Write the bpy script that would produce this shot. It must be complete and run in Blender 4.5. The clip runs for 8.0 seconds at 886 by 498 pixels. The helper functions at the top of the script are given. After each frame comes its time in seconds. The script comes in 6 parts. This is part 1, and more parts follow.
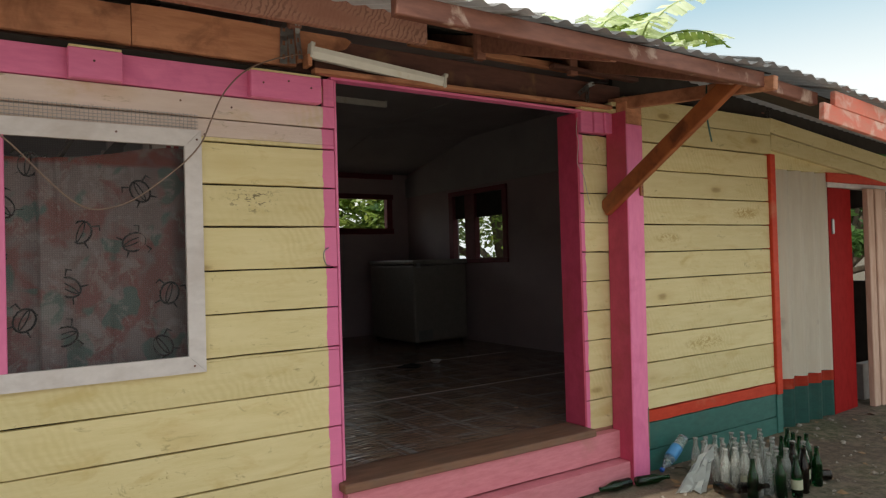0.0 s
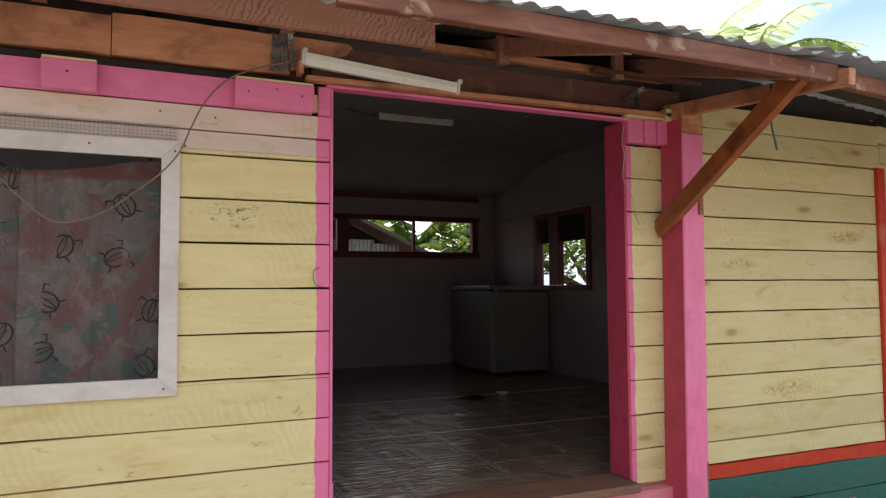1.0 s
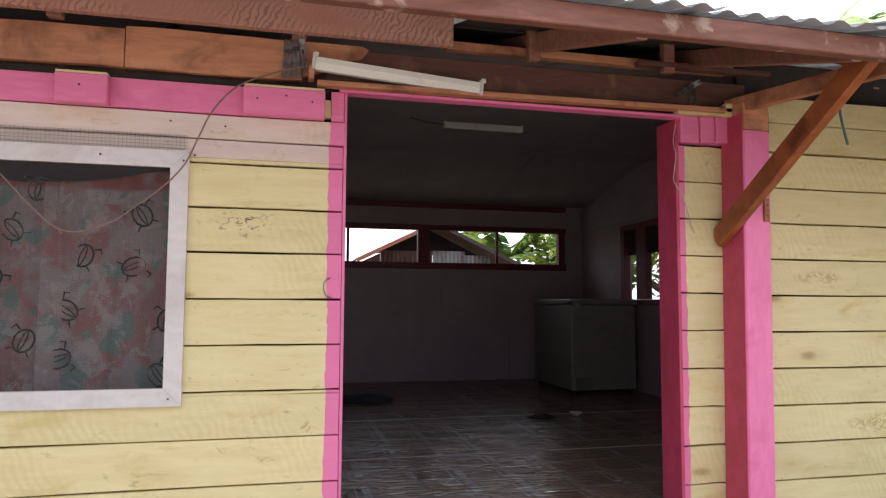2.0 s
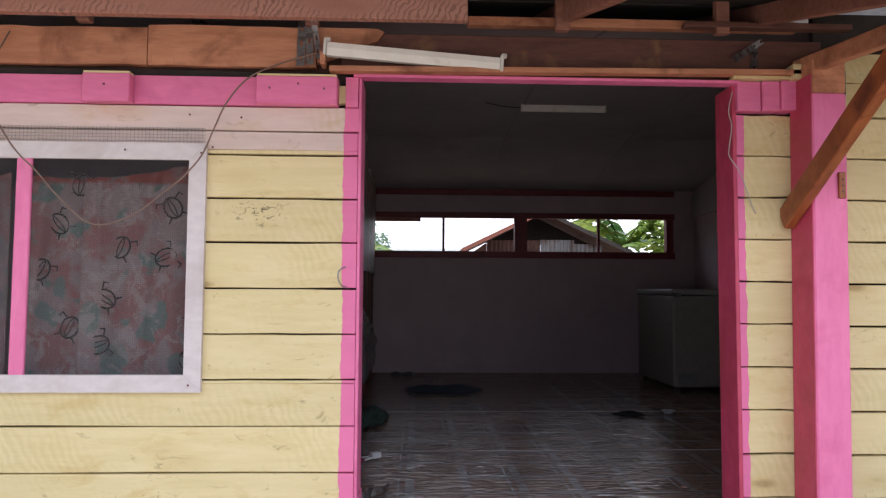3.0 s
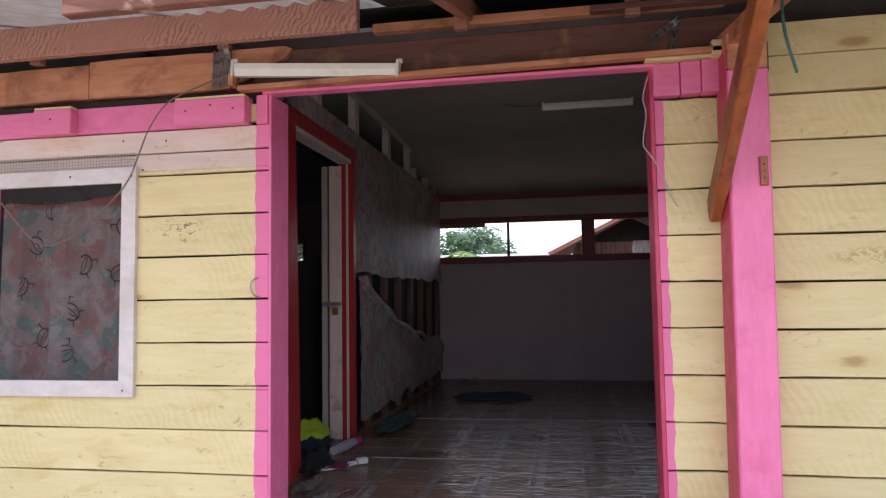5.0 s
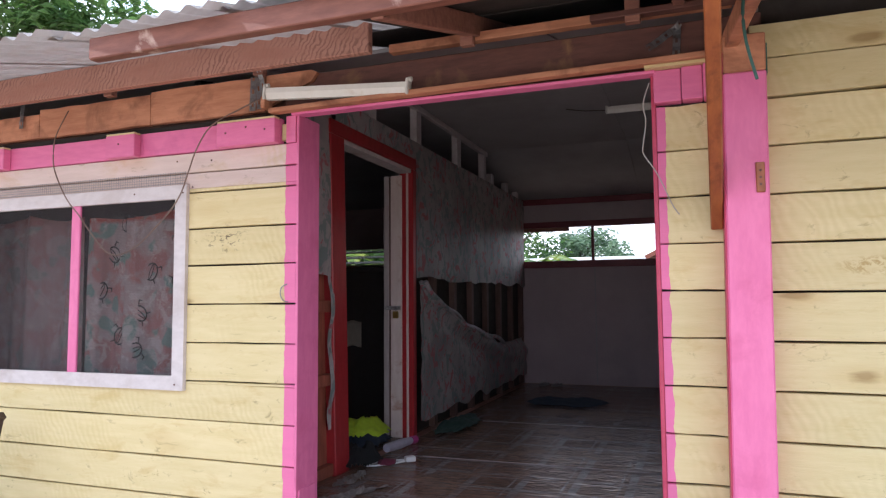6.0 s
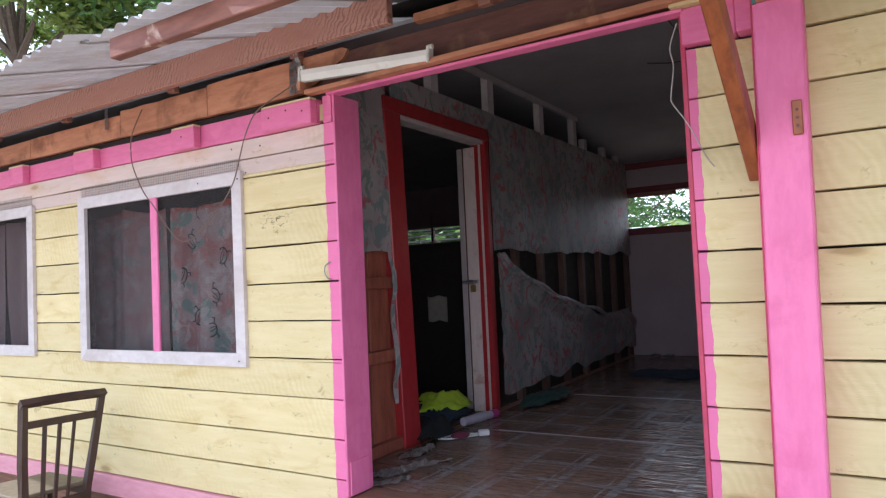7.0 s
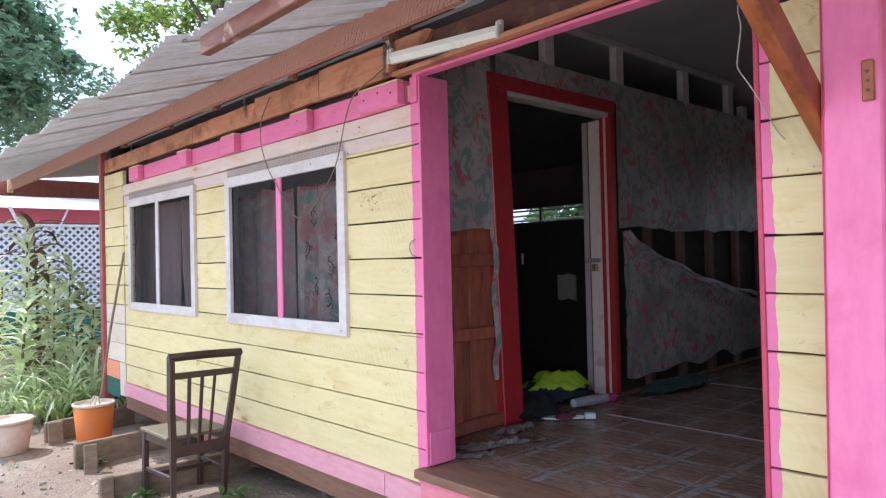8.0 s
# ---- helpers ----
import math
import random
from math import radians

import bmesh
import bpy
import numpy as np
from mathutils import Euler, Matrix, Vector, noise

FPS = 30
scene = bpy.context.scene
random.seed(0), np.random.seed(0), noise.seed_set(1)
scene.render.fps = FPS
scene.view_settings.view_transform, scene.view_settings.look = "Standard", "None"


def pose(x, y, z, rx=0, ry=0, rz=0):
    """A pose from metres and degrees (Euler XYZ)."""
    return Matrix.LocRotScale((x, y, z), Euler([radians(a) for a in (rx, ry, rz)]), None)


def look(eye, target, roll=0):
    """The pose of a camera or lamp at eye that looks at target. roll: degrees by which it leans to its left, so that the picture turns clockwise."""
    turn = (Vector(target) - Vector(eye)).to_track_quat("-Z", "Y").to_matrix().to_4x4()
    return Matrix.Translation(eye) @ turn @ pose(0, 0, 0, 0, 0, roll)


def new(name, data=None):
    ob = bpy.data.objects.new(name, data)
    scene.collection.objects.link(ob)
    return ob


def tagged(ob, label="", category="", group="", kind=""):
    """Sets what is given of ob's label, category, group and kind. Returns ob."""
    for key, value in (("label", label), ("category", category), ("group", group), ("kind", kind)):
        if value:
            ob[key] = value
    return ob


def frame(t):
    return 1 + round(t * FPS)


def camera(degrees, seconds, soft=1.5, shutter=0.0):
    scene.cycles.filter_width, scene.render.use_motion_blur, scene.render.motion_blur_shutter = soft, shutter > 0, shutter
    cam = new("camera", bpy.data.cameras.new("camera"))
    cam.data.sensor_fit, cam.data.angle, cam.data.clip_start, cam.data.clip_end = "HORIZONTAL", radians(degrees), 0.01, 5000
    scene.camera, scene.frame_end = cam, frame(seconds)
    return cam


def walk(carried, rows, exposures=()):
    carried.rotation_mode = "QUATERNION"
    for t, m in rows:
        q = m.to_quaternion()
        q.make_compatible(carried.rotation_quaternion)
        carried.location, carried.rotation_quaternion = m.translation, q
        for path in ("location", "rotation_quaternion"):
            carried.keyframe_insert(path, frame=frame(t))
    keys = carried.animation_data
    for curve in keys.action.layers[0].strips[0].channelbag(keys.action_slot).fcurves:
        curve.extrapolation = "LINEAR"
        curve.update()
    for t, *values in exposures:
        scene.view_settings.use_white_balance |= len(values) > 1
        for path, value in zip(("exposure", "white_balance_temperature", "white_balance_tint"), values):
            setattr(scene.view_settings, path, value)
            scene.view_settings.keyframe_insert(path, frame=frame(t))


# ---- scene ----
cam = camera(65.6, 8.0, soft=1.25)
METRES, EYE, TILT, LEAN, TURN = 4.35, 1.5, 0.0, 0.0, -33.4
ROWS = [
    (0.0, 0.0, 0.0, 0.0, 0.02, 0.84, 1.62),
    (0.5, 0.0648, 0.0253, -0.0069, 7.63, 2.24, 0.82),
    (1.0, 0.127, 0.0904, -0.0062, 10.44, 3.25, 0.35),
    (1.5, 0.1706, 0.1254, -0.0059, 14.16, 4.22, 0.25),
    (3.0, 0.305, 0.2399, -0.0063, 31.25, 3.43, -0.33),
    (3.5, 0.3542, 0.2749, -0.0074, 34.93, 3.37, 0.64),
    (4.0, 0.4183, 0.3041, -0.0028, 39.94, 3.51, 0.13),
    (4.5, 0.4484, 0.3559, -0.0083, 40.23, 3.61, 0.4),
    (6.0, 0.59, 0.4558, -0.0031, 53.72, 4.27, 0.41),
    (6.5, 0.6138, 0.5099, -0.0057, 56.12, 3.01, 0.52),
    (7.0, 0.63, 0.556, -0.0086, 65.13, 2.48, 2.56),
    (7.5, 0.6632, 0.6202, -0.0029, 76.19, 1.28, 2.35),
    (8.0, 0.6675, 0.6725, -0.0074, 80.84, 0.82, 1.32),
]
EXPOSURES = [(0.0, -0.76, 6800, 5), (1.5, -0.22, 6350, 11), (3.5, 0.0, 6000, 18), (4.5, 0.06, 6000, 18), (6.5, 0.32, 5700, 17), (8.0, 0.36, 5480, 11)]
walk(cam, [(t, pose(0, 0, EYE, TILT, LEAN, TURN) @ pose(METRES * x, METRES * y, METRES * z, 90 + pitch, roll, yaw)) for t, x, y, z, yaw, pitch, roll in ROWS], EXPOSURES)

# ---- light ----
SUN_ELEVATION, SUN_AZIMUTH = 50.0, -112.0   # degrees; azimuth from +y towards +x
world = bpy.data.worlds.new("sky")
scene.world = world
world.use_nodes = True
wn = world.node_tree.nodes
sky = wn.new("ShaderNodeTexSky")
sky.sky_type, sky.sun_disc = "NISHITA", False
sky.sun_elevation, sky.sun_rotation = radians(SUN_ELEVATION), radians(SUN_AZIMUTH)
sky.air_density, sky.dust_density, sky.ozone_density = 1.0, 3.0, 1.0
# thin bright cloud over the blue
wtc = wn.new("ShaderNodeTexCoord")
wmap = wn.new("ShaderNodeMapping")
wmap.inputs["Scale"].default_value = (1.0, 1.0, 2.6)
wnoise = wn.new("ShaderNodeTexNoise")
wnoise.inputs["Scale"].default_value, wnoise.inputs["Detail"].default_value = 1.6, 5.0
wramp = wn.new("ShaderNodeValToRGB")
wramp.color_ramp.elements[0].position, wramp.color_ramp.elements[1].position = 0.40, 0.62
wmix = wn.new("ShaderNodeMix")
wmix.data_type = "RGBA"
wmix.inputs["B"].default_value = (17.0, 17.0, 17.0, 1)
wl = world.node_tree.links
wl.new(wtc.outputs["Generated"], wmap.inputs["Vector"])
wl.new(wmap.outputs["Vector"], wnoise.inputs["Vector"])
wl.new(wnoise.outputs["Fac"], wramp.inputs["Fac"])
wl.new(wramp.outputs["Color"], wmix.inputs["Factor"])
whaze = wn.new("ShaderNodeMix")
whaze.data_type = "RGBA"
whaze.inputs["Factor"].default_value = 0.55
whaze.inputs["B"].default_value = (8.6, 12.6, 15.0, 1)
wl.new(sky.outputs["Color"], whaze.inputs["A"])
# white haze low over the horizon
wsep, wlow, wgrad = wn.new("ShaderNodeSeparateXYZ"), wn.new("ShaderNodeMix"), wn.new("ShaderNodeMapRange")
wl.new(wtc.outputs["Generated"], wsep.inputs[0])
wgrad.inputs["From Min"].default_value, wgrad.inputs["From Max"].default_value = 0.33, 0.20
wl.new(wsep.outputs["Z"], wgrad.inputs["Value"])
wlow.data_type = "RGBA"
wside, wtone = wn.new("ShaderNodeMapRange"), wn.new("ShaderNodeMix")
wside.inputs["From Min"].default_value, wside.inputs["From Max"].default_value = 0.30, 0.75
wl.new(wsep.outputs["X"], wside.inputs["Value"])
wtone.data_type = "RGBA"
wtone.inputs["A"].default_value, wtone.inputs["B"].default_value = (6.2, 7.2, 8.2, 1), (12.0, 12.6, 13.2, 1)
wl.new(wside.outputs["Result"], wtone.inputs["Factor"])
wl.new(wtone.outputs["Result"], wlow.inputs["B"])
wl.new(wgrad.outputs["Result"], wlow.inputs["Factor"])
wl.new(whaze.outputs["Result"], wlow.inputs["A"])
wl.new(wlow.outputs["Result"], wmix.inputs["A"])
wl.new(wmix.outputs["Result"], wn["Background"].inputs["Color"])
wn["Background"].inputs["Strength"].default_value = 0.14
sun = new("sun", bpy.data.lights.new("sun", "SUN"))
sun.data.energy, sun.data.angle, sun.data.color = 4.8, radians(0.6), (1.0, 0.95, 0.86)
az, el = radians(SUN_AZIMUTH), radians(SUN_ELEVATION)
sun.matrix_world = look((0, 0, 12), Vector((0, 0, 12)) - Vector((math.sin(az) * math.cos(el), math.cos(az) * math.cos(el), math.sin(el))))

# ---- materials ----
def nodes_of(name):
    m = bpy.data.materials.new(name)
    m.use_nodes = True
    return m, m.node_tree.nodes, m.node_tree.links, m.node_tree.nodes["Principled BSDF"]


def coords(n, l, scale=(1, 1, 1), shift=True):
    """World-size coordinates, moved by each object's own random number."""
    tc, mp = n.new("ShaderNodeTexCoord"), n.new("ShaderNodeMapping")
    mp.inputs["Scale"].default_value = scale
    l.new(tc.outputs["Object"], mp.inputs["Vector"])
    if shift:
        info, mul = n.new("ShaderNodeObjectInfo"), n.new("ShaderNodeMath")
        mul.operation = "MULTIPLY"
        mul.inputs[1].default_value = 37.0
        l.new(info.outputs["Random"], mul.inputs[0])
        l.new(mul.outputs[0], mp.inputs["Location"])
    return mp.outputs["Vector"]


def noise_of(n, l, vec, scale, detail=4.0, rough=0.55, distort=0.0):
    t = n.new("ShaderNodeTexNoise")
    t.inputs["Scale"].default_value, t.inputs["Detail"].default_value = scale, detail
    t.inputs["Roughness"].default_value, t.inputs["Distortion"].default_value = rough, distort
    l.new(vec, t.inputs["Vector"])
    return t.outputs["Fac"]


def ramp_of(n, l, fac, a, b):
    r = n.new("ShaderNodeMapRange")
    r.inputs["From Min"].default_value, r.inputs["From Max"].default_value = a, b
    l.new(fac, r.inputs["Value"])
    return r.outputs["Result"]


def mixed(n, l, fac, a, b):
    """Colour mix; a and b are colours or sockets, fac a socket or number."""
    m = n.new("ShaderNodeMix")
    m.data_type = "RGBA"
    for key, v in (("A", a), ("B", b)):
        if isinstance(v, tuple):
            m.inputs[key].default_value = (*v[:3], 1)
        else:
            l.new(v, m.inputs[key])
    if isinstance(fac, float):
        m.inputs["Factor"].default_value = fac
    else:
        l.new(fac, m.inputs["Factor"])
    return m.outputs["Result"]


def maths(n, l, op, a, b):
    m = n.new("ShaderNodeMath")
    m.operation = op
    for i, v in enumerate((a, b)):
        if isinstance(v, (int, float)):
            m.inputs[i].default_value = v
        else:
            l.new(v, m.inputs[i])
    return m.outputs[0]


def bumped(n, l, p, height, strength, distance=0.004):
    b = n.new("ShaderNodeBump")
    b.inputs["Strength"].default_value, b.inputs["Distance"].default_value = strength, distance
    l.new(height, b.inputs["Height"])
    l.new(b.outputs["Normal"], p.inputs["Normal"])


def surface(name, base, other=None, grain=(6, 6, 6), grain_scale=4.0, rough=0.6, bump=0.25, metal=0.0, stain=None, stain_at=(0.6, 0.75),
            stain_scale=2.5, vary=0.10, spec=0.5):
    """A plain procedural surface: fine stretched grain, broad stains, a little change from piece to piece."""
    m, n, l, p = nodes_of(name)
    other = other or tuple(c * 0.78 for c in base)
    vec = coords(n, l, grain)
    fine = noise_of(n, l, vec, grain_scale, 6.0, 0.65)
    col = mixed(n, l, ramp_of(n, l, fine, 0.35, 0.7), base, other)
    if stain:
        broad = noise_of(n, l, coords(n, l, (1, 1, 1)), stain_scale, 6.0, 0.6, 0.4)
        col = mixed(n, l, ramp_of(n, l, broad, *stain_at), col, stain)
    hsv, info = n.new("ShaderNodeHueSaturation"), n.new("ShaderNodeObjectInfo")
    l.new(ramp_of(n, l, info.outputs["Random"], 0.0, 1.0), hsv.inputs["Fac"])
    val = n.new("ShaderNodeMapRange")
    val.inputs["To Min"].default_value, val.inputs["To Max"].default_value = 1 - vary, 1 + vary
    l.new(info.outputs["Random"], val.inputs["Value"])
    l.new(val.outputs["Result"], hsv.inputs["Value"])
    hsv.inputs["Fac"].default_value = 1.0
    for k in list(hsv.inputs["Fac"].links):
        l.remove(k)
    l.new(col, hsv.inputs["Color"])
    l.new(hsv.outputs["Color"], p.inputs["Base Color"])
    rr = n.new("ShaderNodeMapRange")
    rr.inputs["To Min"].default_value, rr.inputs["To Max"].default_value = max(rough - 0.12, 0.05), min(rough + 0.12, 1)
    l.new(fine, rr.inputs["Value"])
    l.new(rr.outputs["Result"], p.inputs["Roughness"])
    p.inputs["Metallic"].default_value = metal
    p.inputs["Specular IOR Level"].default_value = spec
    bumped(n, l, p, fine, bump)
    return m


PINK, PINKDARK = (0.78, 0.195, 0.385), (0.70, 0.155, 0.33)
YELLOW, YELLOW2 = (0.715, 0.605, 0.340), (0.65, 0.54, 0.275)


def painted_boards(name, base, base2, edge=None, edge_x=0.0, edge_left=True, marks=()):
    """Rough-sawn boards under thin paint: saw marks, smudges and knots showing through; pink cutting-in beside an opening."""
    m, n, l, p = nodes_of(name)
    vec = coords(n, l, (1.2, 1, 9))
    grain = noise_of(n, l, vec, 3.0, 6.0, 0.65)
    fine = noise_of(n, l, coords(n, l, (8, 1, 60)), 3.0, 4.0, 0.6)
    col = mixed(n, l, ramp_of(n, l, grain, 0.35, 0.68), base, base2)
    # smudges of the wood through the paint
    smudge = noise_of(n, l, coords(n, l, (1.6, 1, 4.0)), 2.2, 7.0, 0.66, 0.7)
    col = mixed(n, l, maths(n, l, "MULTIPLY", ramp_of(n, l, smudge, 0.54, 0.72), 0.5), col, (0.50, 0.34, 0.10))
    spots = noise_of(n, l, coords(n, l, (2.5, 1, 5)), 3.0, 9.0, 0.75, 1.2)
    col = mixed(n, l, maths(n, l, "MULTIPLY", ramp_of(n, l, spots, 0.60, 0.68), 0.55), col, (0.24, 0.17, 0.07))
    # sparse knots
    vor = n.new("ShaderNodeTexVoronoi")
    vor.inputs["Scale"].default_value = 1.7
    l.new(coords(n, l, (1.0, 1, 2.6)), vor.inputs["Vector"])
    wobble = maths(n, l, "ADD", vor.outputs["Distance"], maths(n, l, "MULTIPLY", maths(n, l, "SUBTRACT", grain, 0.5), 0.16))
    col = mixed(n, l, maths(n, l, "MULTIPLY", ramp_of(n, l, wobble, 0.26, 0.08), 0.30), col, (0.50, 0.33, 0.11))
    col = mixed(n, l, maths(n, l, "MULTIPLY", ramp_of(n, l, wobble, 0.11, 0.05), 0.65), col, (0.30, 0.19, 0.07))
    # slanting saw marks
    wave = n.new("ShaderNodeTexWave")
    wave.inputs["Scale"].default_value, wave.inputs["Distortion"].default_value = 9.0, 9.0
    wave.inputs["Detail"].default_value, wave.inputs["Detail Scale"].default_value = 3.0, 0.9
    tilt = n.new("ShaderNodeMapping")
    tilt.inputs["Rotation"].default_value = (0, radians(24), 0)
    l.new(coords(n, l, (1, 1, 1)), tilt.inputs["Vector"])
    l.new(tilt.outputs["Vector"], wave.inputs["Vector"])
    where = ramp_of(n, l, noise_of(n, l, coords(n, l, (0.9, 1, 1.3)), 1.7, 2.0), 0.50, 0.62)
    saw = maths(n, l, "MULTIPLY", wave.outputs["Fac"], where)
    col = mixed(n, l, maths(n, l, "MULTIPLY", saw, 0.28), col, (0.54, 0.43, 0.18))
    tc, sep = n.new("ShaderNodeTexCoord"), n.new("ShaderNodeSeparateXYZ")
    l.new(tc.outputs["Object"], sep.inputs[0])
    # single bruised knots: centre x and z, half sizes, colour, density of the specks
    for mx, mz, rx, rz, shade, thin in marks:
        dx = maths(n, l, "POWER", maths(n, l, "DIVIDE", maths(n, l, "SUBTRACT", sep.outputs["X"], mx), rx), 2.0)
        dz = maths(n, l, "POWER", maths(n, l, "DIVIDE", maths(n, l, "SUBTRACT", sep.outputs["Z"], mz), rz), 2.0)
        near = ramp_of(n, l, maths(n, l, "ADD", dx, dz), 1.0, 0.2)
        specks = ramp_of(n, l, noise_of(n, l, coords(n, l, (1, 1, 1.6), False), 26.0, 5.0, 0.7, 1.5), thin, thin + 0.07)
        col = mixed(n, l, maths(n, l, "MULTIPLY", near, specks), col, shade)
    if edge:
        wob = noise_of(n, l, coords(n, l, (1, 1, 1), False), 9.0, 3.0)
        x = maths(n, l, "ADD", sep.outputs["X"], maths(n, l, "MULTIPLY", wob, 0.035))
        op = "GREATER_THAN" if edge_left else "LESS_THAN"
        pinked = mixed(n, l, grain, edge, tuple(c * 0.85 for c in edge))
        col = mixed(n, l, maths(n, l, op, x, edge_x + 0.017), col, pinked)
    hsv, info = n.new("ShaderNodeHueSaturation"), n.new("ShaderNodeObjectInfo")
    val = n.new("ShaderNodeMapRange")
    val.inputs["To Min"].default_value, val.inputs["To Max"].default_value = 0.92, 1.06
    l.new(info.outputs["Random"], val.inputs["Value"])
    l.new(val.outputs["Result"], hsv.inputs["Value"])
    l.new(col, hsv.inputs["Color"])
    l.new(hsv.outputs["Color"], p.inputs["Base Color"])
    p.inputs["Roughness"].default_value = 0.62
    p.inputs["Specular IOR Level"].default_value = 0.35
    h = maths(n, l, "ADD", maths(n, l, "MULTIPLY", fine, 0.5), maths(n, l, "ADD", maths(n, l, "MULTIPLY", saw, 0.35), grain))
    bumped(n, l, p, h, 0.4, 0.004)
    return m


M_YELLOW = painted_boards("yellow_paint", YELLOW, YELLOW2, PINK, 1.360, True, [(1.01, 1.800, 0.15, 0.075, (0.17, 0.13, 0.07), 0.55), (1.30, 1.52, 0.10, 0.05, (0.30, 0.22, 0.10), 0.62), (0.55, 0.60, 0.25, 0.05, (0.40, 0.29, 0.12), 0.60)])
M_YELLOW_STRIP = painted_boards("yellow_paint_strip", YELLOW, YELLOW2, PINK, 3.131, False)
M_YELLOW_PLAIN = painted_boards("yellow_paint_plain", YELLOW, YELLOW2, marks=[(4.22, 0.86, 0.26, 0.06, (0.48, 0.35, 0.14), 0.49), (4.75, 1.78, 0.20, 0.05, (0.46, 0.31, 0.11), 0.46), (3.85, 1.60, 0.16, 0.04, (0.50, 0.36, 0.15), 0.46)])
M_CREAM = painted_boards("pinkish_white_paint", (0.68, 0.55, 0.50), (0.61, 0.48, 0.43), PINK, 1.360, True)
M_CORNER = surface("cream_corner_paint", (0.72, 0.60, 0.50), (0.64, 0.52, 0.43), (2, 4, 12), 3.0, 0.6, 0.3, stain=(0.50, 0.38, 0.30), stain_at=(0.58, 0.75))
M_PINK = surface("pink_paint", PINK, PINKDARK, (9, 9, 2.5), 3.0, 0.5, 0.35, stain=(0.66, 0.135, 0.29), stain_at=(0.53, 0.72), stain_scale=6.0, vary=0.05)
# pink deepened with the shade of left-facing sides, plus reddish stains
M_JAMB = surface("shaded_pink_paint", (0.55, 0.062, 0.135), (0.43, 0.042, 0.090), (4, 4, 3), 3.0, 0.5, 0.25, stain=(0.36, 0.05, 0.06), stain_at=(0.5, 0.75), vary=0.05)
M_FADED = surface("faded_pink_paint", (0.68, 0.24, 0.29), (0.58, 0.18, 0.22), (3, 4, 14), 3.0, 0.6, 0.25, stain=(0.45, 0.20, 0.17), stain_at=(0.55, 0.75), vary=0.05)
M_SKIRT = surface("washed_pink_paint", (0.72, 0.35, 0.42), (0.64, 0.28, 0.34), (3, 4, 14), 3.0, 0.6, 0.25, stain=(0.52, 0.24, 0.26), stain_at=(0.58, 0.78), vary=0.05)
M_PINKH = surface("pink_paint_along", PINK, PINKDARK, (3, 4, 14), 3.0, 0.5, 0.25, stain=(0.55, 0.10, 0.26), stain_at=(0.55, 0.8), vary=0.05)
M_WHITE = surface("white_trim_paint", (0.63, 0.575, 0.565), (0.54, 0.485, 0.475), (5, 5, 9), 3.0, 0.5, 0.2, stain=(0.42, 0.35, 0.32), stain_at=(0.54, 0.78), vary=0.04)
M_RED = surface("red_gloss_paint", (0.36, 0.024, 0.028), (0.29, 0.018, 0.022), (6, 6, 3), 3.0, 0.35, 0.15, stain=(0.35, 0.05, 0.05), stain_at=(0.6, 0.8))
M_FADEDRED = surface("bleached_red_paint", (0.70, 0.16, 0.10), (0.62, 0.22, 0.16), (3, 4, 9), 3.0, 0.6, 0.3, stain=(0.72, 0.46, 0.38), stain_at=(0.50, 0.62), stain_scale=5.0)
M_REDLEAF = surface("dull_red_door_paint", (0.36, 0.010, 0.010), (0.28, 0.007, 0.008), (6, 6, 3), 3.0, 0.75, 0.15, spec=0.12)
M_REDBRIGHT = surface("worn_red_paint", (0.60, 0.065, 0.03), (0.50, 0.045, 0.024), (4, 4, 10), 3.0, 0.55, 0.25, stain=(0.60, 0.20, 0.12), stain_at=(0.60, 0.78), spec=0.2)
M_GREEN = surface("green_paint", (0.035, 0.15, 0.125), (0.028, 0.11, 0.095), (4, 4, 10), 3.0, 0.5, 0.2, stain=(0.06, 0.12, 0.09), stain_at=(0.55, 0.75))
M_DARKWOOD = surface("dark_red_timber", (0.34, 0.155, 0.105), (0.21, 0.09, 0.065), (2, 12, 12), 3.0, 0.6, 0.4, stain=(0.20, 0.10, 0.05), stain_at=(0.6, 0.78), vary=0.15)
M_OLDBEAM = surface("dark_beam_timber", (0.15, 0.062, 0.045), (0.085, 0.034, 0.027), (2, 12, 10), 3.0, 0.6, 0.4, stain=(0.24, 0.13, 0.06), stain_at=(0.60, 0.72), stain_scale=3.0, vary=0.12)
M_EAVEWOOD = surface("stained_eave_timber", (0.24, 0.09, 0.058), (0.14, 0.05, 0.035), (2, 12, 10), 3.0, 0.65, 0.4, stain=(0.46, 0.31, 0.25), stain_at=(0.57, 0.64), stain_scale=5.0, vary=0.12)
M_ORANGEWOOD = surface("raw_orange_timber", (0.58, 0.265, 0.145), (0.42, 0.165, 0.085), (1.5, 8, 11), 3.0, 0.6, 0.35, stain=(0.26, 0.10, 0.05), stain_at=(0.48, 0.66), stain_scale=5.0, vary=0.12)
M_BRACE = surface("oiled_brace_timber", (0.37, 0.115, 0.036), (0.22, 0.060, 0.020), (8, 3, 3), 3.0, 0.42, 0.3, stain=(0.12, 0.035, 0.015), stain_at=(0.52, 0.70), stain_scale=7.0, vary=0.06)
M_SILLWOOD = surface("worn_sill_timber", (0.23, 0.115, 0.07), (0.14, 0.068, 0.042), (1.5, 8, 14), 3.0, 0.6, 0.4, stain=(0.17, 0.10, 0.07), stain_at=(0.5, 0.7), stain_scale=4.0)
M_GREYWOOD = surface("weathered_timber", (0.25, 0.17, 0.11), (0.14, 0.095, 0.065), (4, 4, 10), 3.0, 0.8, 0.5, stain=(0.09, 0.065, 0.045), stain_at=(0.5, 0.75), vary=0.2)
